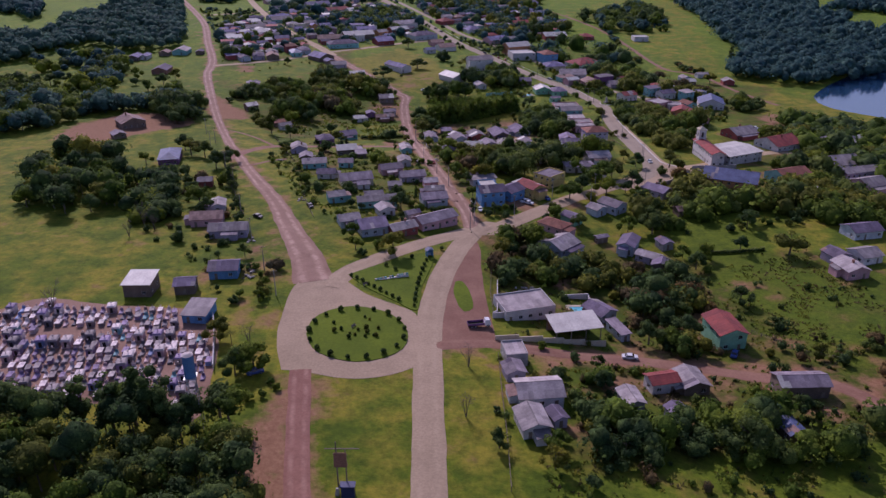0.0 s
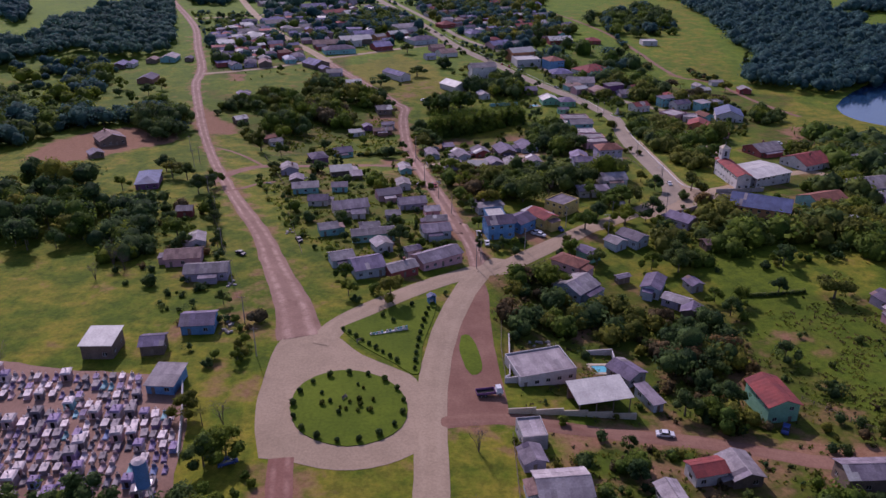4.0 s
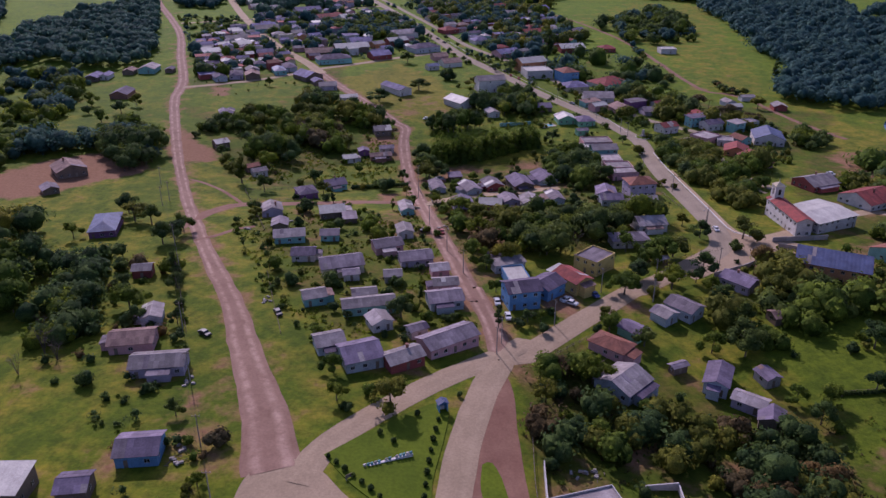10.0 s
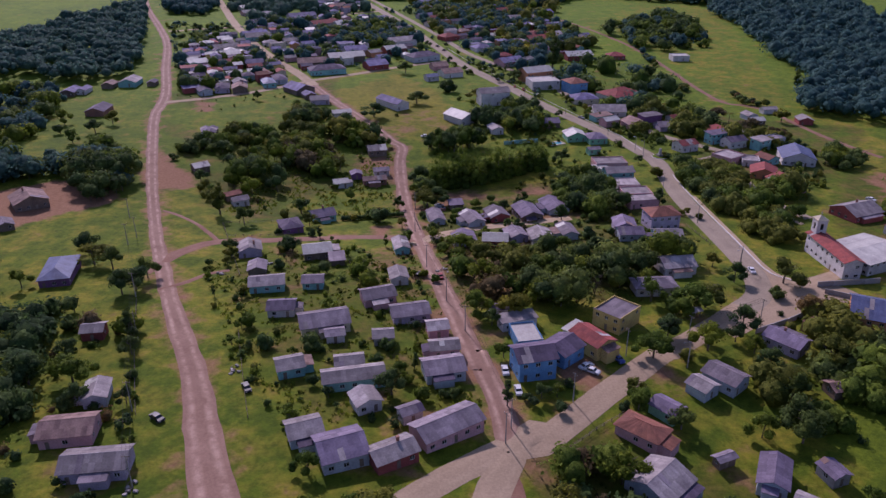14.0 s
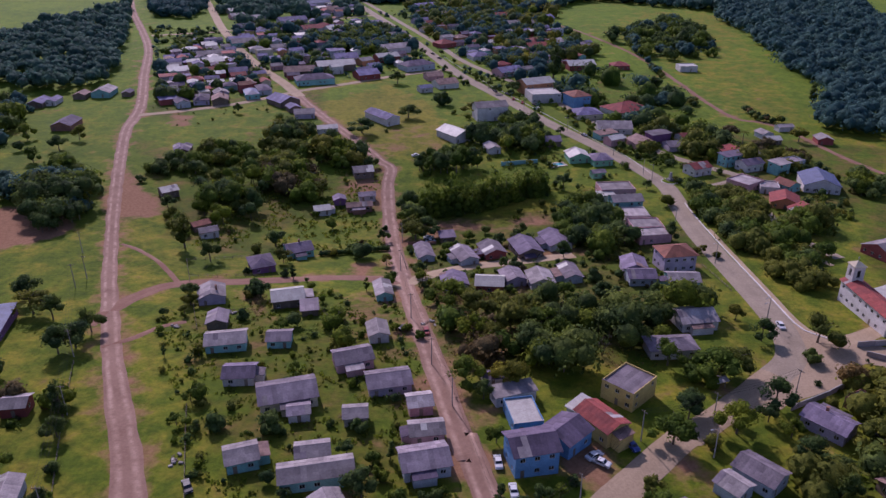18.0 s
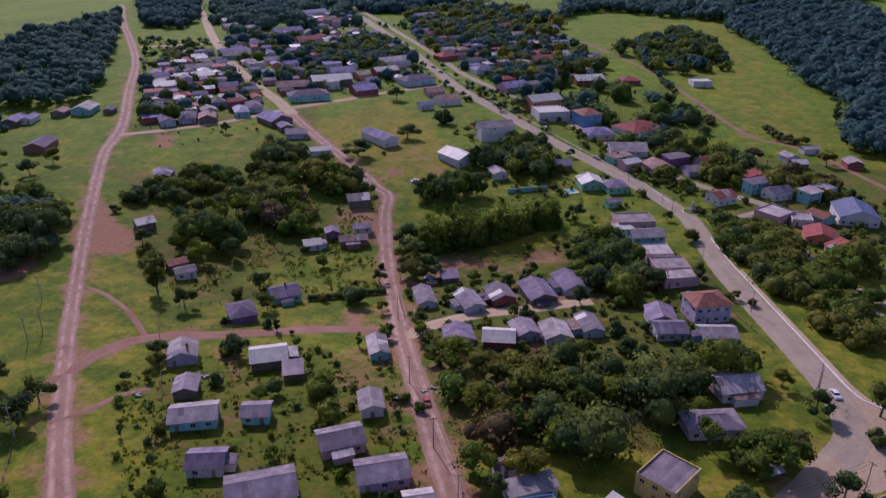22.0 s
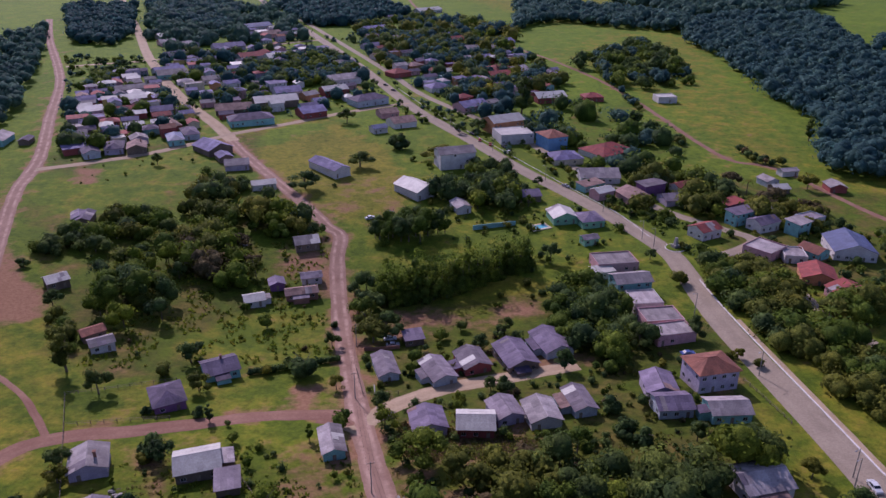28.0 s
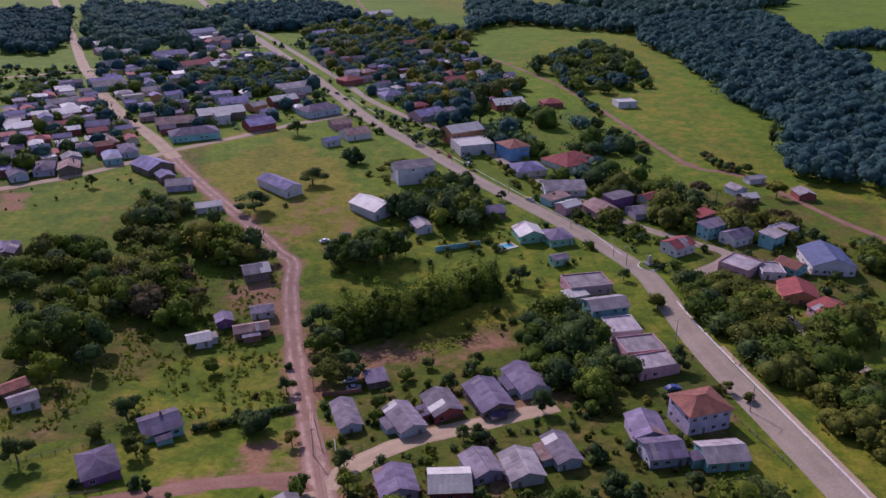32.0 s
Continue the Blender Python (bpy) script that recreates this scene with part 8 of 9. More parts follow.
wood("wood", [(145.0, 290.0), (150.0, 345.0), (175.0, 340.0), (165.0, 395.0), (195.0, 430.0), (235.0, 400.0), (225.0, 320.0), (185.0, 270.0)], 7.0, 5.5, ('dark', 'green', 'olive', 'dark'), "garden trees between the houses behind the church", 67, 0.36, 124, 0.4)
wood("wood", [(181.0, 468.0), (199.0, 470.0), (208.0, 491.0), (192.0, 490.0)], 5.0, 7.5, ('dark', 'dark', 'green'), "square dark clump of trees behind the park", 68, 0.4, 140, 1.0)
wood("hedgerow", [(172.5, 863.0), (167.5, 769.0), (166.0, 719.0), (163.0, 719.0), (164.5, 769.0), (169.5, 863.0)], 4.0, 3.5, ('dark', 'blue', 'olive'), "dark hedgerow along the field road", 69, 0.4, 30, 0.8)
wood("hedgerow", [(163.0, 656.0), (168.0, 656.0), (168.0, 637.0), (163.5, 637.0)], 3.5, 4.0, ('dark', 'olive'), "dark bushes beside the field road", 70, 0.4, 30, 1.0)
wood("hedgerow", [(191.5, 628.0), (196.0, 627.0), (197.5, 609.0), (206.0, 602.0), (203.0, 598.0), (192.5, 606.0)], 3.5, 4.5, ('olive', 'brown', 'dark'), "scrubby trees where the field road bends", 71, 0.4, 30, 1.0)

# street trees of the avenue
for k in range(24):
    f = k / 23
    tree(100.4 - 64.0 * f + 9.0 * math.sin(math.pi * f) + 0.8 * math.sin(k * 2.3), 528.0 + 178.0 * f, 4.2 + 0.5 * (k % 3), "broad", ("dark", "green", "dark")[k % 3], 0.85)
for k in range(9):
    f = k / 8
    tree(112.5 - 20.0 * f, 522.0 + 62.0 * f, 3.8 + 0.4 * (k % 3), "broad", ("green", "dark")[k % 2], 0.85)

# single trees
for x, y, h, tone in ((57.5, 180.5, 8.5, "dark"), (69.0, 184.5, 9.0, "dark"), (63.0, 179.0, 7.5, "green"), (92.3, 206.0, 7.5, "dark"), (71.0, 201.0, 9.0, "dark"), (39.5, 154.0, 6.0, "dark"),
                      (67.2, 131.7, 9.0, "dark"), (38.7, 127.0, 6.5, "dark"), (24.5, 128.0, 6.0, "green"), (84.0, 144.0, 6.5, "dark"), (101.0, 172.0, 5.0, "olive"), (96.0, 190.0, 4.5, "dark")):
    if free_spot(x, y, 1.2):
        tree(x, y, h, "broad", tone, 1.1)
rng = random.Random(77)
for k in range(44):
    x, y = rng.uniform(-84.0, -8.0), rng.uniform(266.0, 380.0)
    if x > -57.0 - 0.42 * (y - 262.0) + 9.0 and free_spot(x, y, 1.6):
        tree(x, y, rng.uniform(2.6, 5.6), rng.choice(("broad", "broad", "bush", "tall")), rng.choice(("green", "dark", "olive", "green", "lime")), rng.uniform(0.9, 1.2))
for x, y, h in ((-67.0, 133.5, 14.5), (-62.0, 132.0, 15.0), (-58.0, 130.0, 14.0), (-71.5, 132.5, 13.5), (-49.5, 136.5, 11.5), (-46.5, 133.0, 11.0), (-78.0, 133.0, 12.5), (-48.5, 155.5, 8.6), (-46.8, 157.0, 8.0)):
    tree(x, y, h, "tall" if h > 12 else "broad", "dark" if h > 11.2 else "green", 1.15)
for x, y, h in ((-44.7, 142.9, 2.6), (-47.9, 145.1, 3.0), (-39.4, 147.7, 2.2), (-42.0, 144.5, 2.2), (-41.2, 150.0, 1.8)):
    tree(x, y, h, "bush", "green")
tree(-83.8, 401.7, 9.4, "broad", "dark")
tree(-55.4, 483.7, 9.0, "broad", "olive")
tree(-66.5, 496.1, 8.2, "broad", "olive")
tree(-23.9, 446.6, 2.9, "bush", "dark")
tree(-35.3, 418.9, 4.3, "bush", "dark")
tree(-40.9, 414.9, 3.6, "bush", "olive")
tree(-116.7, 454.6, 8.1, "broad", "dark")
tree(-6.6, 439.1, 10.0, "broad", "dark", 1.28)
tree(10.8, 418.3, 3.3, "bush", "green")
tree(22.2, 398.9, 5.1, "broad", "dark")
tree(22.2, 425.4, 6.6, "broad", "dark")
tree(32.0, 436.6, 5.9, "broad", "dark")
tree(1.8, 419.7, 5.0, "bush", "green")
tree(-7.5, 391.3, 6.5, "broad", "dark")
tree(-274.4, 526.1, 10.0, "broad", "dark", 1.19)
tree(-261.7, 528.8, 9.2, "broad", "dark")
tree(-225.2, 489.1, 10.0, "broad", "dark", 1.11)
tree(-238.7, 484.6, 8.5, "broad", "dark")
tree(-221.1, 545.3, 10.0, "broad", "green", 1.04)
tree(-195.2, 526.0, 10.0, "broad", "dark", 1.10)
tree(-193.3, 545.6, 9.5, "broad", "olive")
tree(-199.6, 507.9, 9.8, "broad", "green")
tree(-214.4, 525.7, 5.7, "bush", "dark")
tree(-267.9, 522.3, 4.9, "bush", "green")
tree(-276.6, 503.2, 10.0, "broad", "dark", 1.06)
tree(-161.0, 320.8, 9.9, "broad", "dark")
tree(-146.5, 313.3, 10.0, "broad", "dark", 1.14)
tree(-138.1, 334.8, 7.9, "broad", "green")
tree(-117.0, 297.2, 9.2, "broad", "dark")
tree(-119.7, 288.4, 8.0, "broad", "dark")
tree(-88.9, 299.7, 10.4, "tall", "dark")
tree(-82.1, 280.4, 3.6, "bush", "dark")
tree(-110.4, 307.4, 5.2, "bush", "dark")
tree(-138.5, 484.1, 4.6, "bush", "dark")
tree(-53.9, 197.1, 5.1, "broad", "olive")
tree(-59.7, 215.4, 2.6, "bush", "green")
tree(-60.6, 191.7, 3.0, "bush", "dark")
tree(-54.7, 167.0, 4.7, "palm", "olive")
tree(-50.2, 167.5, 6.2, "bare", "green")
tree(-58.7, 170.0, 7.7, "broad", "olive")
tree(-50.5, 153.5, 8.4, "broad", "dark")
tree(-110.7, 187.5, 8.0, "bare", "green")
tree(6.5, 160.5, 6.1, "bare", "green")
tree(5.2, 138.6, 6.1, "bare", "green")
tree(-154.4, 278.6, 5.3, "bush", "green")
tree(-96.3, 278.8, 10.0, "broad", "green", 1.18)
tree(-113.9, 318.3, 5.7, "bush", "dark")
tree(-129.3, 364.0, 10.0, "broad", "dark", 1.00)
tree(-115.3, 350.2, 10.0, "broad", "dark", 1.09)
tree(-104.1, 329.8, 10.0, "broad", "dark", 1.04)
tree(-108.9, 253.0, 7.5, "bare", "green")
tree(-113.1, 262.0, 6.5, "bare", "green")
tree(105.6, 243.0, 7.6, "broad", "dark")
tree(121.2, 238.8, 10.0, "broad", "olive", 1.43)
tree(118.0, 267.7, 7.7, "broad", "dark")
tree(122.8, 284.0, 9.1, "broad", "dark")
tree(84.6, 240.5, 6.1, "broad", "green")
tree(86.7, 231.8, 7.7, "broad", "dark")
tree(107.4, 260.1, 2.7, "bush", "dark")
tree(116.2, 213.1, 2.9, "bush", "dark")
tree(80.4, 265.3, 10.0, "broad", "dark", 1.27)
tree(52.6, 293.2, 10.0, "broad", "green", 1.10)
tree(68.6, 297.4, 10.0, "broad", "green", 1.12)
tree(81.7, 307.7, 9.8, "broad", "dark")
tree(12.0, 127.9, 5.6, "broad", "dark")
tree(12.3, 140.7, 2.1, "bush", "dark")
tree(39.3, 156.7, 5.0, "broad", "green")
tree(40.3, 165.2, 4.2, "broad", "dark")
tree(54.6, 210.4, 4.2, "bush", "olive")
tree(23.1, 121.9, 6.8, "broad", "olive")
tree(29.8, 116.6, 3.5, "bush", "dark")
tree(65.5, 130.1, 10.0, "broad", "dark", 1.28)
tree(64.7, 178.1, 5.5, "broad", "dark")
tree(26.7, 173.0, 2.8, "bush", "green")
tree(28.9, 156.9, 4.3, "bush", "dark")
tree(31.4, 146.6, 4.3, "bush", "dark")
tree(22.1, 218.0, 3.7, "bush", "dark")
tree(237.1, 435.0, 5.5, "bush", "dark")
tree(215.5, 435.2, 4.9, "bush", "dark")
tree(234.3, 453.7, 3.8, "bush", "dark")
tree(-16.7, 230.1, 10.0, "broad", "olive", 1.14)
tree(-22.1, 234.8, 4.4, "bush", "green")
tree(-32.2, 244.6, 6.3, "broad", "green")
tree(-29.7, 232.3, 6.3, "broad", "green")
tree(-27.1, 228.5, 3.0, "bush", "dark")
tree(-104.1, 249.9, 6.5, "bare", "green")
tree(-110.5, 242.8, 6.0, "bare", "green")
tree(-91.9, 238.1, 5.0, "bush", "dark")
tree(-65.6, 225.6, 5.4, "broad", "dark")
tree(-53.2, 215.3, 5.1, "bush", "brown")
tree(-53.5, 201.5, 4.5, "broad", "green")
tree(-53.3, 193.1, 4.8, "broad", "green")
tree(-59.8, 195.3, 3.1, "bush", "green")
tree(-107.0, 278.1, 10.0, "broad", "dark", 1.21)
tree(-102.9, 290.6, 7.6, "broad", "dark")
tree(-91.8, 304.7, 7.6, "bush", "green")
tree(-79.5, 269.8, 5.5, "broad", "dark")
tree(-76.7, 260.3, 4.1, "bush", "dark")
tree(-134.0, 296.5, 4.4, "bush", "dark")
tree(-92.9, 267.6, 4.5, "bush", "dark")
tree(33.8, 245.6, 10.0, "broad", "green", 1.03)
tree(20.7, 236.5, 8.1, "broad", "olive")
tree(51.8, 264.3, 8.1, "broad", "dark")
tree(78.7, 260.1, 10.0, "broad", "dark", 1.10)
tree(82.6, 275.8, 9.3, "broad", "dark")
tree(58.9, 302.6, 8.5, "broad", "dark")
tree(77.8, 301.9, 6.7, "broad", "dark")
tree(108.9, 261.2, 3.5, "bush", "dark")
tree(114.9, 262.1, 9.2, "broad", "dark")
tree(91.7, 238.2, 7.9, "broad", "green")
tree(70.0, 261.9, 7.7, "broad", "green")
tree(11.5, 270.3, 7.5, "tall", "dark")
tree(20.2, 274.1, 5.2, "broad", "dark")
tree(16.8, 273.0, 2.8, "bush", "dark")
tree(23.9, 268.1, 3.3, "bush", "dark")
tree(43.7, 276.8, 5.7, "broad", "olive")
tree(44.8, 235.8, 3.9, "bush", "green")
tree(49.1, 220.5, 6.0, "broad", "green")
tree(28.4, 238.4, 4.0, "bush", "brown")
tree(18.5, 212.0, 3.9, "bush", "dark")
tree(-40.3, 265.9, 3.0, "bush", "green")
tree(-123.0, 353.8, 10.0, "broad", "olive", 1.29)
tree(-101.3, 333.8, 10.0, "broad", "dark", 1.19)
tree(-86.9, 292.7, 6.7, "broad", "dark")
tree(-104.8, 306.7, 7.2, "bush", "brown")
tree(-90.6, 269.0, 7.0, "broad", "dark")
tree(-59.0, 308.1, 5.6, "bush", "green")
tree(-52.0, 296.3, 5.3, "bush", "dark")
tree(-39.1, 295.8, 6.0, "bush", "dark")
tree(-16.4, 272.8, 8.9, "broad", "dark")
tree(-21.0, 287.1, 5.0, "broad", "dark")
tree(-14.5, 284.0, 3.5, "bush", "green")
tree(-26.8, 334.5, 7.2, "bush", "green")
tree(-31.5, 348.3, 7.0, "bush", "lime")
tree(-79.9, 367.1, 7.5, "broad", "dark")
tree(-60.6, 371.9, 6.6, "bush", "dark")
tree(-64.4, 421.5, 8.5, "broad", "dark", 1.2)
tree(-12.4, 441.8, 10.0, "broad", "olive", 1.08)
tree(2.3, 365.7, 10.0, "broad", "green", 1.32)
tree(10.3, 357.4, 10.0, "broad", "olive", 1.17)
tree(-19.2, 295.4, 4.3, "bush", "dark")
tree(60.2, 306.1, 7.5, "broad", "dark")
tree(71.9, 320.0, 10.0, "broad", "green", 1.38)
tree(60.4, 326.3, 9.4, "broad", "green")
tree(100.2, 328.8, 5.0, "bush", "dark")
tree(103.8, 315.9, 9.3, "broad", "brown")
tree(106.9, 339.6, 10.0, "broad", "olive", 1.31)
tree(91.2, 340.3, 8.4, "broad", "dark")
tree(88.3, 352.9, 6.3, "broad", "olive")
tree(43.4, 271.1, 8.0, "broad", "green")
tree(80.9, 287.1, 9.3, "broad", "dark")
tree(98.2, 290.4, 10.0, "broad", "olive", 1.04)
tree(80.9, 296.1, 6.5, "broad", "green")
tree(12.2, 292.2, 6.1, "broad", "green")
tree(17.9, 271.4, 2.9, "bush", "dark")
tree(24.1, 274.7, 4.7, "broad", "green")
tree(28.0, 279.5, 2.8, "bush", "dark")
tree(10.2, 309.5, 6.3, "broad", "dark")
tree(5.9, 315.2, 9.8, "broad", "green")
tree(17.4, 314.9, 10.0, "broad", "olive", 1.03)
tree(-1.3, 273.6, 2.9, "bush", "dark")
tree(-0.0, 275.1, 2.3, "bush", "green")
tree(-35.7, 277.5, 3.2, "bush", "dark")
tree(-56.3, 295.3, 3.3, "bush", "dark")
tree(-38.9, 262.0, 4.6, "broad", "green")
tree(-12.7, 279.0, 3.2, "bush", "green")
tree(61.2, 291.8, 4.2, "bush", "olive")
tree(40.0, 270.4, 3.3, "bush", "dark")
tree(-100.7, 342.6, 9.1, "broad", "dark")
tree(-96.8, 413.7, 15.1, "tall", "olive")
tree(-58.1, 368.8, 7.7, "broad", "dark")
tree(-6.7, 381.5, 7.5, "broad", "green")
tree(-10.8, 434.8, 10.0, "broad", "olive", 1.34)
tree(-31.8, 351.5, 6.2, "bush", "lime")
tree(-10.3, 345.4, 3.1, "bush", "green")
tree(-6.4, 340.9, 3.0, "bush", "green")
tree(27.9, 329.3, 6.5, "palm", "green")
tree(76.1, 322.6, 10.0, "broad", "olive", 1.30)
tree(33.1, 339.9, 9.0, "broad", "green")
tree(28.5, 343.8, 10.0, "broad", "green", 1.23)
tree(8.9, 340.6, 10.0, "broad", "green", 1.06)
tree(43.8, 331.1, 6.3, "bare", "green")
tree(63.2, 350.7, 10.0, "broad", "dark", 1.27)
tree(95.7, 407.4, 4.2, "broad", "olive")
tree(13.6, 335.6, 8.8, "broad", "olive")
tree(21.8, 355.9, 5.8, "bush", "brown")
tree(-42.8, 348.5, 4.9, "bush", "dark")
tree(-59.3, 352.4, 4.2, "bush", "dark")
tree(-46.1, 446.8, 5.6, "bush", "green")
tree(-30.0, 413.3, 9.8, "bush", "dark")
tree(-69.4, 412.4, 4.9, "bush", "olive")
tree(-54.4, 389.8, 3.6, "bush", "dark")
tree(-67.9, 391.2, 3.0, "bush", "dark")
tree(-51.1, 386.7, 5.6, "tall", "dark")
tree(-46.1, 384.5, 1.7, "bush", "dark")
tree(-57.9, 403.8, 7.1, "broad", "olive")
tree(-23.7, 432.6, 6.5, "broad", "dark")
tree(-20.4, 403.7, 5.7, "broad", "olive")
tree(-17.9, 382.3, 5.9, "bush", "green")
tree(0.9, 412.1, 4.6, "bush", "green")
tree(25.7, 398.6, 5.1, "bush", "dark")
tree(44.9, 407.9, 7.7, "broad", "dark")
tree(60.4, 414.2, 9.1, "broad", "green")
tree(69.6, 417.5, 8.6, "broad", "dark")
tree(88.7, 421.9, 8.4, "broad", "dark")
tree(98.1, 460.5, 6.2, "bush", "olive")
tree(94.5, 483.2, 5.8, "broad", "dark")
tree(67.3, 570.9, 5.6, "broad", "dark")
tree(57.6, 542.9, 6.9, "broad", "green")
tree(92.5, 553.2, 4.5, "broad", "green")
tree(95.9, 547.2, 4.4, "broad", "green")
tree(98.1, 538.0, 4.9, "broad", "green")
tree(101.8, 533.9, 4.3, "broad", "green")
tree(105.4, 526.3, 4.7, "broad", "green")
tree(109.2, 516.9, 4.9, "broad", "green")
tree(13.6, 697.2, 5.3, "broad", "dark")
tree(24.4, 705.1, 6.2, "broad", "green")
tree(29.0, 697.3, 6.1, "broad", "green")
tree(33.7, 683.5, 6.0, "broad", "dark")
tree(36.5, 664.6, 6.9, "broad", "dark")
tree(9.4, 753.8, 5.4, "broad", "dark")
tree(2.4, 730.5, 5.2, "broad", "dark")
tree(-0.2, 786.4, 5.7, "broad", "dark")
tree(-16.1, 787.7, 6.6, "broad", "dark")
tree(-77.2, 1112.6, 8.7, "broad", "dark")
tree(-102.6, 1070.4, 8.3, "broad", "dark")
tree(-124.7, 1134.6, 8.9, "broad", "dark")
tree(-41.8, 876.8, 9.8, "broad", "dark")
tree(-54.3, 895.6, 7.8, "broad", "dark")
tree(-32.3, 861.1, 7.4, "broad", "dark")
tree(-20.2, 599.7, 10.0, "broad", "dark", 1.70)
tree(-45.0, 567.7, 10.0, "broad", "dark", 1.70)
tree(-31.5, 570.5, 2.3, "bush", "dark")
tree(81.9, 711.2, 26.6, "tall", "dark")
tree(48.7, 668.7, 10.0, "broad", "dark", 1.39)
tree(21.1, 610.8, 10.0, "broad", "olive", 1.67)
tree(0.3, 633.1, 10.8, "bush", "dark")
tree(-31.1, 686.5, 10.0, "broad", "dark", 1.33)
tree(130.5, 421.8, 8.9, "palm", "green")
tree(126.4, 434.0, 7.9, "palm", "olive")
tree(123.3, 437.0, 7.1, "palm", "olive")
tree(121.7, 443.8, 7.2, "palm", "green")
tree(164.7, 554.8, 8.4, "palm", "olive")
tree(161.8, 566.0, 10.0, "broad", "brown", 1.14)
tree(136.8, 532.1, 10.0, "broad", "olive", 1.42)
tree(199.1, 562.5, 10.0, "broad", "olive", 1.14)
tree(140.2, 548.6, 10.0, "broad", "dark", 1.31)
tree(157.6, 651.9, 7.1, "bush", "dark")
tree(151.7, 691.2, 9.6, "bush", "dark")
tree(161.1, 676.2, 6.9, "bush", "dark")
tree(244.4, 647.2, 14.8, "tall", "dark")
tree(234.6, 836.5, 5.0, "bush", "dark")
tree(244.3, 882.2, 4.4, "bush", "dark")
tree(-123.0, 603.1, 6.9, "broad", "dark")
tree(-211.3, 838.4, 10.0, "broad", "dark", 1.18)
tree(-234.6, 848.2, 9.0, "broad", "dark")
tree(-130.2, 711.3, 9.6, "broad", "dark")
tree(-160.7, 685.2, 8.3, "broad", "dark")
tree(-162.7, 710.9, 6.1, "bush", "dark")
tree(34.4, 476.4, 5.0, "bush", "olive")
tree(44.8, 468.6, 4.2, "bush", "olive")
tree(29.3, 433.1, 4.5, "bush", "dark")
tree(17.5, 440.0, 4.0, "bush", "dark")
tree(11.0, 434.2, 4.5, "bush", "green")
tree(100.1, 402.3, 3.5, "bush", "olive")
tree(93.1, 407.3, 2.5, "bush", "olive")
tree(-8.5, 474.5, 3.5, "bush", "dark")
tree(56.1, 420.6, 5.6, "broad", "green")
tree(56.4, 486.1, 9.6, "broad", "dark")
tree(39.3, 488.1, 9.3, "bush", "dark")
tree(61.0, 385.6, 3.7, "bush", "dark")
tree(51.9, 383.6, 5.5, "bush", "dark")
tree(52.0, 372.6, 5.7, "bush", "dark")
tree(68.3, 368.6, 6.4, "broad", "dark")
tree(38.4, 365.9, 8.4, "broad", "green")
tree(55.5, 368.1, 5.5, "bush", "dark")

# garden growth
gardens([(-16.2, 422.5), (42.4, 436.1), (82.2, 413.4), (75.4, 365.5), (28.7, 350.2), (-4.0, 350.1), (-13.4, 372.9)], 34, 230, ('dark', 'dark', 'green', 'olive', 'brown'), 1, 1.0, 2.6)
gardens([(-91.1, 365.0), (-19.3, 379.6), (4.3, 297.3), (8.0, 261.8), (-41.1, 260.2), (-63.8, 296.4)], 36, 90, ('dark', 'dark', 'green', 'olive', 'lime'), 2, 0.9, 2.4)
gardens([(19.8, 251.1), (89.8, 230.3), (116.0, 168.6), (87.3, 115.8), (13.8, 113.0), (12.9, 148.1)], 56, 110, ('dark', 'dark', 'green', 'dark', 'olive', 'brown'), 3, 1.1, 3.2)
gardens([(50.5, 198.2), (116.0, 168.6), (101.3, 112.9), (23.3, 110.2), (29.3, 149.8)], 12, 60, ('dark', 'dark', 'green', 'brown'), 13, 1.2, 3.2)
gardens([(144.7, 584.2), (209.6, 498.3), (154.0, 422.5), (135.8, 484.6)], 10, 20, ('olive', 'green', 'dark'), 4, 1.2, 3.0)
gardens([(-126.2, 513.1), (-53.8, 540.0), (-33.7, 510.9), (-21.6, 430.9), (-66.7, 416.6), (-95.6, 428.5)], 10, 20, ('dark', 'olive', 'green', 'lime', 'brown'), 5, 1.1, 2.6)
gardens([(-141.1, 296.8), (-97.4, 321.8), (-57.1, 224.6), (-47.5, 193.0), (-68.7, 189.5), (-108.8, 251.6)], 20, 40, ('dark', 'dark', 'green', 'brown'), 6, 1.1, 2.6)
gardens([(-210.8, 886.5), (-28.0, 1067.1), (54.4, 1064.5), (131.5, 903.1), (120.5, 732.2), (89.0, 657.1), (-6.7, 737.4), (-101.9, 677.3)], 6, 420, ('blue', 'dark', 'green', 'blue'), 7, 1.8, 4.2)
gardens([(-279.5, 889.7), (-184.8, 885.7), (-111.9, 666.9), (-176.8, 623.9)], 4, 230, ('dark', 'dark', 'green', 'blue'), 9, 1.8, 4.0)
gardens([(-17.2, 537.6), (30.4, 543.9), (88.0, 537.0), (95.1, 454.6), (83.9, 427.1), (62.2, 446.6), (-5.0, 462.4)], 16, 90, ('dark', 'green', 'olive'), 8, 1.0, 3.0)
gardens([(97.0, 336.6), (199.1, 323.6), (161.0, 253.1), (132.7, 264.4), (83.6, 257.3)], 10, 60, ('dark', 'green', 'olive'), 10, 1.4, 3.2)
gardens([(76.6, 665.2), (113.7, 581.5), (147.2, 563.2), (203.7, 502.2), (158.4, 433.7), (111.6, 474.8), (74.7, 536.8)], 8, 170, ('dark', 'green', 'olive', 'dark'), 14, 1.4, 3.8)
gardens([(-25.1, 799.3), (74.6, 677.6), (63.6, 610.7), (-15.7, 732.0)], 2, 70, ('dark', 'blue', 'green'), 15, 1.4, 3.4)
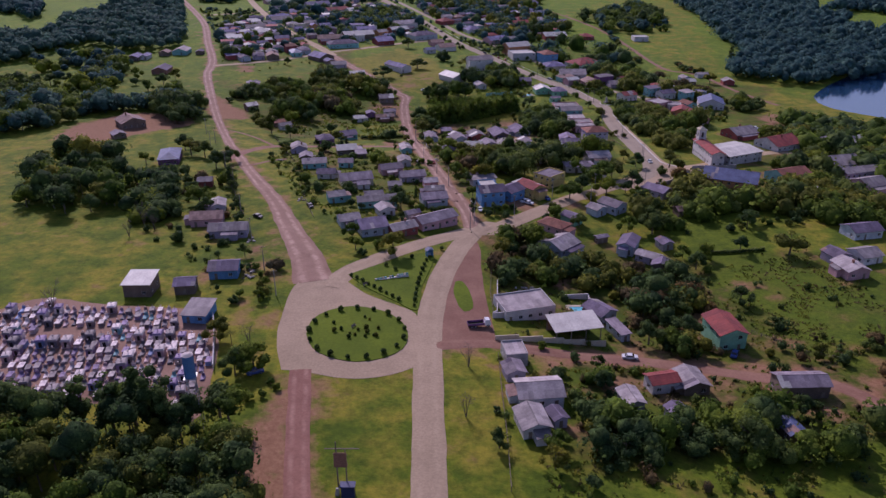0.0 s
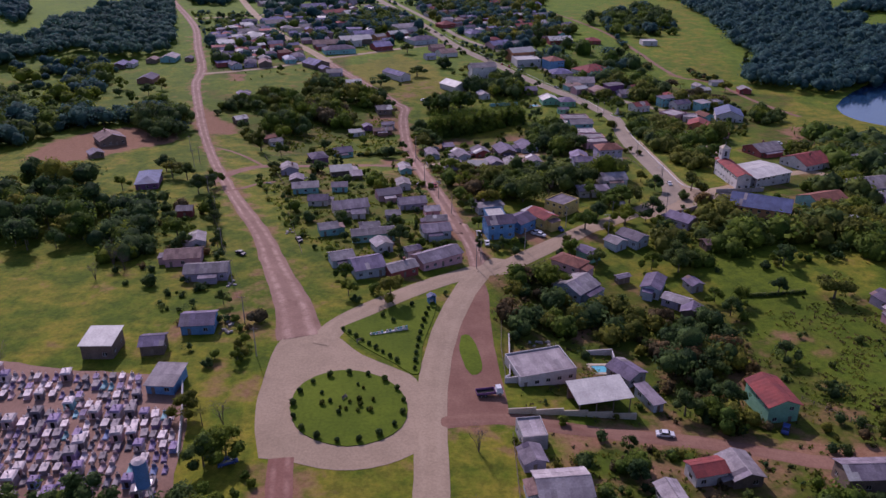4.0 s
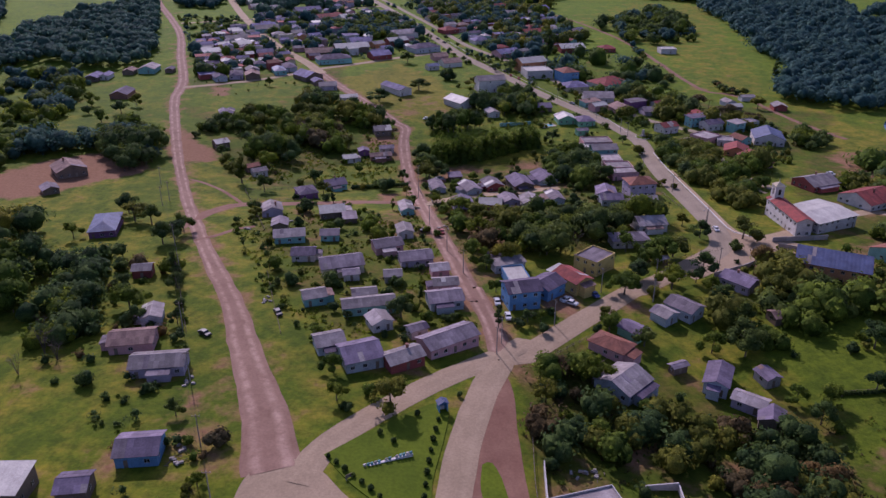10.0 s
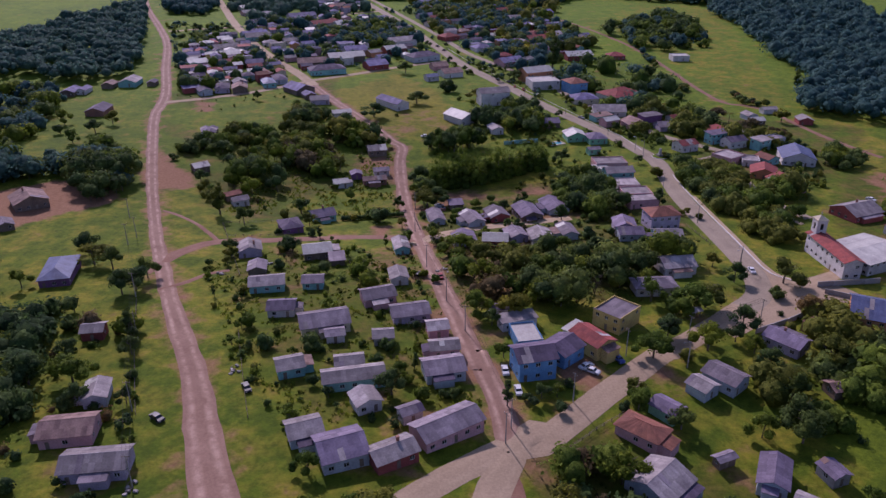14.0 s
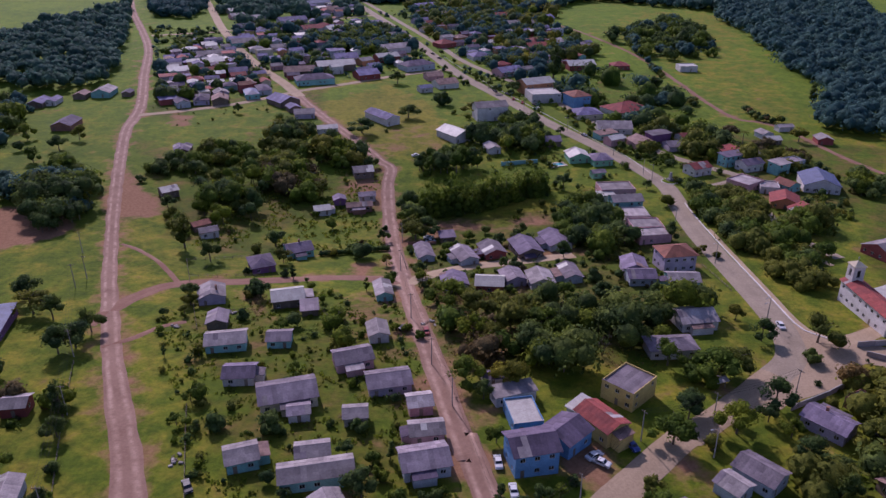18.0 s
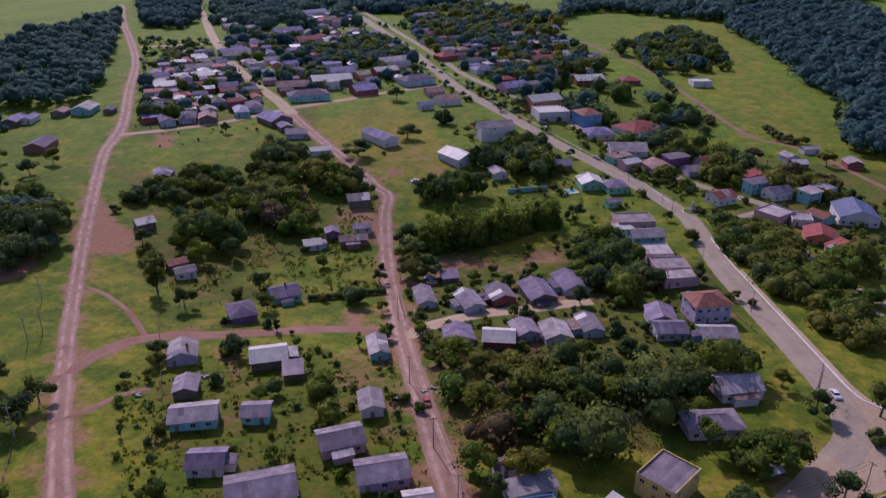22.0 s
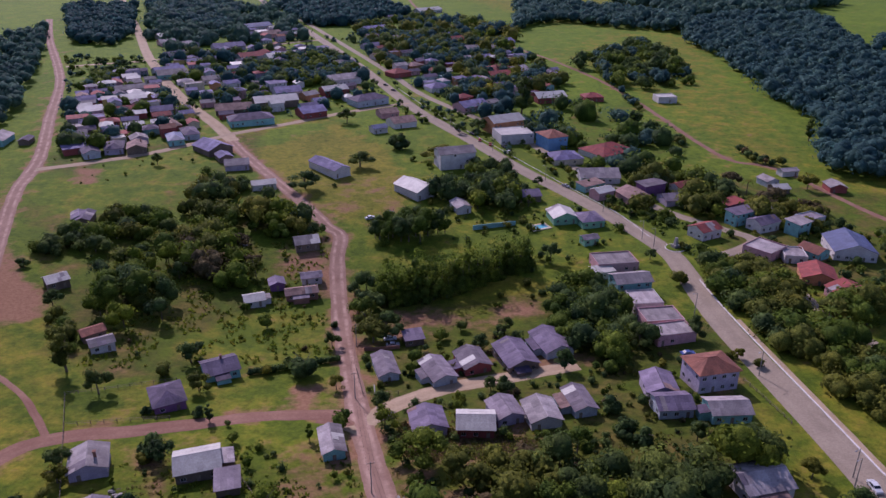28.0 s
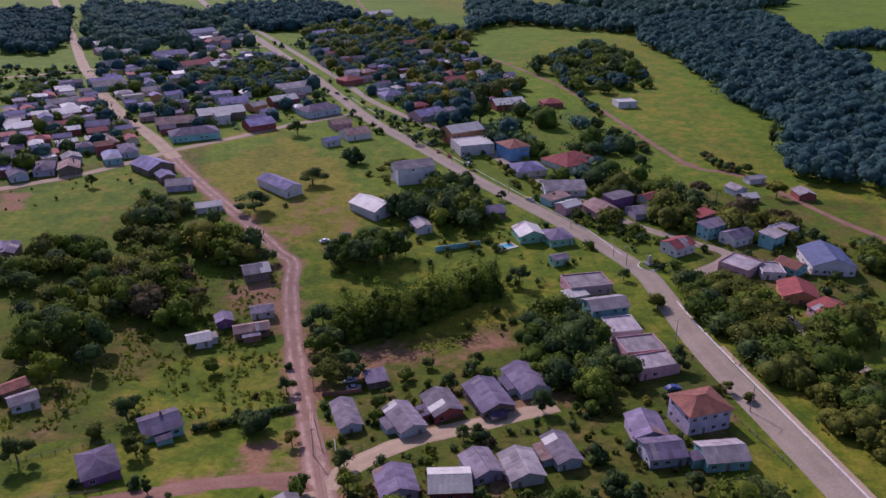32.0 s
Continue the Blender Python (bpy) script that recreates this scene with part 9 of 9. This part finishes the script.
gardens([(4.0, 621.3), (66.7, 537.4), (56.2, 508.6), (16.1, 529.4)], 4, 60, ('dark', 'green', 'olive'), 16, 1.2, 3.0)
gardens([(-186.3, 619.2), (-106.2, 648.0), (-78.8, 669.9), (-70.7, 615.1), (-137.3, 566.0), (-169.3, 583.2)], 4, 16, ('olive', 'dark', 'green'), 17, 0.6, 1.8)
weeds([(97.0, 241.0), (140.0, 241.0), (140.0, 170.0), (100.0, 168.0)], 800, ('olive', 'olive', 'brown'), 21, 0.15)
weeds([(20.0, 250.0), (92.0, 228.0), (110.0, 165.0), (85.0, 115.0), (20.0, 112.0), (18.0, 180.0)], 1500, ('olive', 'green', 'brown'), 22, 0.16)
weeds([(-90.0, 365.0), (-18.0, 378.0), (4.0, 297.0), (8.0, 262.0), (-40.0, 261.0), (-62.0, 296.0)], 1500, ('green', 'olive', 'lime'), 23, 0.2)
weeds([(-110.0, 500.0), (-30.0, 515.0), (-22.0, 425.0), (-95.0, 415.0)], 1300, ('green', 'olive', 'lime'), 24, 0.25)
gardens([(97.0, 241.0), (140.0, 241.0), (140.0, 170.0), (100.0, 168.0)], 10, 18, ('dark', 'olive', 'dark'), 25, 0.9, 2.0)
crop_rows((91.5, 187.5), (97.0, 180.0), (97.5, 205.0), (92.5, 206.0), 8, "lime", "green vegetable rows beside the house")
crop_rows((-62.0, 352.0), (-54.0, 352.0), (-56.0, 372.0), (-63.0, 371.0), 9, "brown", "dry maize rows in a garden")
crop_rows((-46.0, 338.0), (-34.0, 341.0), (-36.0, 349.0), (-48.0, 346.0), 4, "green", "young orchard rows on grass")
weeds([(-7.7, 387.1), (34.9, 389.1), (76.4, 368.3), (66.6, 325.5), (-3.7, 324.6)], 1320, ('olive', 'olive', 'brown'), 1, 0.12)
weeds([(-2.6, 384.2), (29.6, 372.7), (26.7, 358.8), (-5.5, 362.4)], 1500, ('brown', 'brown', 'olive'), 9, 0.16)

# cars, poles, fences, islands, cemetery
truck(10.1, 183.1, 100)
car(50.0, 171.1, 84, "white")
car(-45.8, 154.3, 115, "blue")
car(79.4, 174.4, 150, "blue")
car(-52.2, 275.6, 29, "dark")
car(-69.8, 263.1, 52, "dark")
car(12.1, 284.9, 4, "white")
car(14.7, 276.2, 3, "white")
car(34.8, 285.9, 55, "white")
car(42.9, 291.8, 22, "blue")
car(100.1, 348.6, -3, "white")
car(-4.6, 344.2, 6, "red")
car(-5.5, 436.2, 96, "white")
car(-4.6, 431.4, 96, "silver")
car(-13.8, 532.7, 115, "white")
car(-5.2, 537.6, 111, "dark")
car(82.3, 411.3, 94, "blue")
car(-7.6, 789.7, 30, "dark")
car(-1.8, 772.7, 37, "dark")
car(47.2, 648.5, -4, "red")
car(52.3, 639.8, -5, "red")
car(59.4, 635.3, 18, "dark")
car(36.6, 668.9, 25, "dark")
car(44.0, 661.8, 24, "dark")
car(88.2, 570.9, 30, "dark")
car(80.3, 568.5, 31, "silver")
car(33.6, 288.0, 122, "white")
car(-10.9, 346.4, 115, "dark")
car(-80.4, 949.4, 24, "dark")
car(60.8, 625.3, 24, "white")
car(180.4, 424.2, 27, "white")
pole(-49.4, 196.7, 0)
pole(-56.7, 214.5, 0)
pole(-66.7, 239.9, 0)
pole(-76.9, 266.5, 0)
pole(-88.6, 301.3, 0)
pole(-99.3, 328.3, 0)
pole(-119.3, 373.4, 0)
pole(-118.9, 380.9, 0)
pole(-130.2, 403.2, 0)
wires([(-49.4, 196.7), (-56.7, 214.5), (-66.7, 239.9), (-76.9, 266.5), (-88.6, 301.3), (-99.3, 328.3), (-119.3, 373.4), (-118.9, 380.9), (-130.2, 403.2)], 0)
pole(11.7, 261.7, 10)
pole(2.4, 306.0, 10)
pole(-2.8, 325.5, 10)
pole(-9.4, 354.5, 10)
pole(-14.9, 398.0, 10)
pole(-16.0, 432.2, 10)
wires([(11.7, 261.7), (2.4, 306.0), (-2.8, 325.5), (-9.4, 354.5), (-14.9, 398.0), (-16.0, 432.2)], 10)
pole(10.0, 256.3, 120)
pole(27.8, 273.0, 120)
pole(45.5, 294.3, 120)
pole(64.5, 301.6, 120)
pole(88.4, 311.7, 120)
wires([(10.0, 256.3), (27.8, 273.0), (45.5, 294.3), (64.5, 301.6), (88.4, 311.7)], 120)
pole(97.3, 397.5, 210, 8.0, True)
pole(97.7, 352.7, 210, 8.0, True)
pole(96.1, 349.4, 210, 8.0, True)
pole(94.4, 437.3, 210, 8.0, True)
pole(99.9, 495.1, 210, 8.0, True)
pole(97.7, 503.4, 210, 8.0, True)
pole(89.5, 533.6, 210, 8.0, True)
pole(72.1, 577.8, 210, 8.0, True)
pole(52.1, 627.8, 210, 8.0, True)
pole(32.4, 677.3, 210, 8.0, True)
pole(60.6, 289.1, 200, 8.0, True)
fence([(-92.1, 400.7), (-79.8, 404.8), (-65.6, 410.2)], 1.1, 3.0)
fence([(-86.3, 385.4), (-74.1, 387.2), (-61.6, 388.6)], 1.1, 3.0)
fence([(-92.1, 400.7), (-86.3, 385.4), (-78.6, 364.7), (-71.0, 344.4)], 1.1, 3.0)
fence([(14.4, 166.6), (14.0, 148.2), (13.9, 130.6), (13.4, 114.5)], 1.4, 2.5)
fence([(-97.8, 325.0), (-89.6, 301.5), (-82.4, 282.6), (-75.6, 265.2)], 1.0, 3.0)
fence([(-49.1, 263.7), (-54.0, 279.4), (-61.6, 305.0)], 1.0, 3.0)
fence([(-43.1, 369.1), (-34.7, 354.9), (-33.2, 347.4)], 1.0, 3.0)
fence([(-15.6, 417.4), (-12.9, 399.9), (-10.1, 399.4), (-3.2, 399.5)], 1.2, 2.2)
fence([(93.2, 242.8), (103.6, 242.9), (114.3, 244.0)], 1.2, 3.0)
fence([(92.0, 395.4), (93.2, 386.4), (94.5, 373.9)], 1.0, 3.0)
fence([(23.6, 254.8), (31.6, 262.6), (40.2, 269.6)], 1.1, 2.5)
fence([(16.7, 233.7), (14.6, 205.5), (14.7, 190.4)], 1.2, 2.5)
fence([(89.1, 187.6), (97.9, 174.7), (107.4, 169.2)], 1.1, 3.0)
garden_wall([(14.1, 175.9), (27.3, 177.0), (44.9, 177.6)], 1.6, "cream", "long cream garden wall beside the lane")
garden_wall([(17.2, 212.2), (15.7, 190.6), (14.4, 189.6)], 1.8, "white", "white garden wall beside the layby")
garden_wall([(14.3, 189.2), (19.0, 190.2), (31.8, 193.6)], 1.8, "white", "white wall before the large house")
garden_wall([(38.3, 208.2), (45.6, 209.0), (45.3, 198.1)], 1.6, "white", "white wall round the pool")
garden_wall([(29.8, 519.1), (48.6, 522.4)], 2.0, "teal", "turquoise wall beside the lawn")
garden_wall([(-9.9, 403.7), (-8.5, 387.1)], 0.9, "grey", "low grey garden wall")
garden_wall([(-13.6, 429.1), (-8.8, 428.9), (-2.4, 429.6)], 1.2, "brick", "low brick wall before the cars")
garden_wall([(85.1, 306.3), (96.5, 312.2), (106.8, 318.6)], 1.6, "grey", "grey wall round the square")
garden_wall([(116.9, 337.0), (138.8, 340.1)], 1.8, "grey", "grey wall of the school yard")
garden_wall([(-63.9, 182.7), (-60.3, 170.8), (-56.4, 155.7)], 1.6, "white", "white cemetery wall")
garden_wall([(125.2, 327.5), (117.1, 332.4)], 1.5, "grey", "grey wall beside the square")
hedge([(16.1, 190.7), (16.9, 198.3), (19.8, 199.7)], 1.2, 1.2, "lime", "clipped bright hedge in a forecourt")
hedge([(-45.8, 414.2), (-39.4, 416.1), (-30.6, 419.9), (-21.2, 422.5)], 2.0, 1.8, "dark", "overgrown dark hedge along the field")
hedge([(93.2, 242.8), (103.4, 242.4), (113.9, 243.2)], 1.0, 1.0, "dark", "low dark hedge between fields")
for k in range(17):
    shrub(-23.2 + 12.9 * math.cos(k * 0.3696 + 0.2), 175.6 + 13.6 * math.sin(k * 0.3696 + 0.2), 1.05 + 0.18 * (k % 3))
rng = random.Random(8)
for k in range(15):
    a, q = rng.uniform(0, 6.28), rng.uniform(1.0, 9.0)
    shrub(-23.2 + q * math.cos(a), 175.6 + q * math.sin(a), rng.uniform(0.6, 1.2), "olive" if k % 3 else "dark")
for k in range(10):
    f = k / 9
    shrub(-4.5 + (-2.9) * f + (-0.7) * 4 * f * (1 - f) - 1.0, 225.8 + (-33.2) * f, 0.95 + 0.15 * (k % 3))
for k in range(9):
    f = k / 8
    shrub(-28.8 + (15.7) * f, 211.4 + (-15.5) * f, 0.9 + 0.15 * (k % 3))
shrub(-10.4, 227.6, 1.2)
shrub(-18.5, 220.0, 1.2)
shrub(-15.3, 217.1, 1.2)
shrub(-0.4, 236.0, 1.2)
town_sign(-16.1, 210.8, 23, 11.1)
shrine(-4.6, 230.0, 20)
bench(-23.7, 205.0, 40)
bench(-24.4, 178.3, 60)
pool(40.9, 200.6, 0, 5.0, 3.2)
pool(58.2, 519.3, 20, 7.0, 4.0)
monument(107.9, 492.8, 20)
wayside_frame(-20.2, 113.1)
church_tower(129.6, 367.0, -87)
water_tower(-53.2, 133.0, 13.0)
cemetery([(-128.6, 180.8), (-124.2, 184.2), (-114.2, 189.7), (-100.1, 187.0), (-91.7, 188.1), (-78.0, 188.2), (-62.5, 175.3), (-57.2, 155.7), (-55.9, 137.2), (-75.8, 142.7), (-99.2, 138.1), (-103.4, 136.6)], [[(-111.5, 172.9), (-99.9, 175.9), (-92.0, 176.2), (-90.1, 172.6), (-95.4, 170.7), (-107.7, 169.3)], [(-76.3, 191.8), (-64.2, 192.0), (-58.9, 172.3), (-70.4, 173.6)]])
spoil(-60.4, 209.3, 2.2, 330)
spoil(-60.1, 214.4, 2.2, 345)
spoil(-67.0, 239.9, 2.2, 350)
spoil(-64.5, 356.9, 2.2, 330)
spoil(-4.0, 350.1, 2.2, 760)
spoil(-57.5, 284.8, 2.2, 350)
spoil(-64.1, 507.9, 2.2, 330)
spoil(-69.0, 501.8, 2.2, 300)
spoil(-77.7, 346.5, 2.2, 205)
spoil(25.0, 211.4, 2.2, 1010)
spoil(28.9, 211.6, 2.2, 1040)
kerb([(111.0, 341.5), (107.4, 345.0), (105.3, 351.0), (105.3, 378.0), (105.3, 410.0), (105.4, 432.0), (105.6, 450.2), (106.1, 463.4)], "whitewashed kerb along the avenue", 0.0, 0.15, 0.45)
kerb([(101.5, 504.4), (96.1, 530.9), (85.1, 559.2), (70.4, 597.0), (53.8, 639.7), (36.3, 683.1), (18.6, 729.5), (1.5, 780.9)], "pale kerb of the median")
patch("median", [(108.0, 503.4), (100.5, 529.1), (89.0, 558.8), (73.6, 598.5), (54.3, 642.8), (33.1, 685.7), (11.8, 739.8), (8.4, 748.9), (28.6, 715.3), (54.0, 663.5), (74.4, 616.7), (89.7, 582.0), (104.8, 550.0), (115.8, 530.5), (119.4, 508.6)], M_LAWN, "grass median of the avenue", layer=4, wobble=0.1)
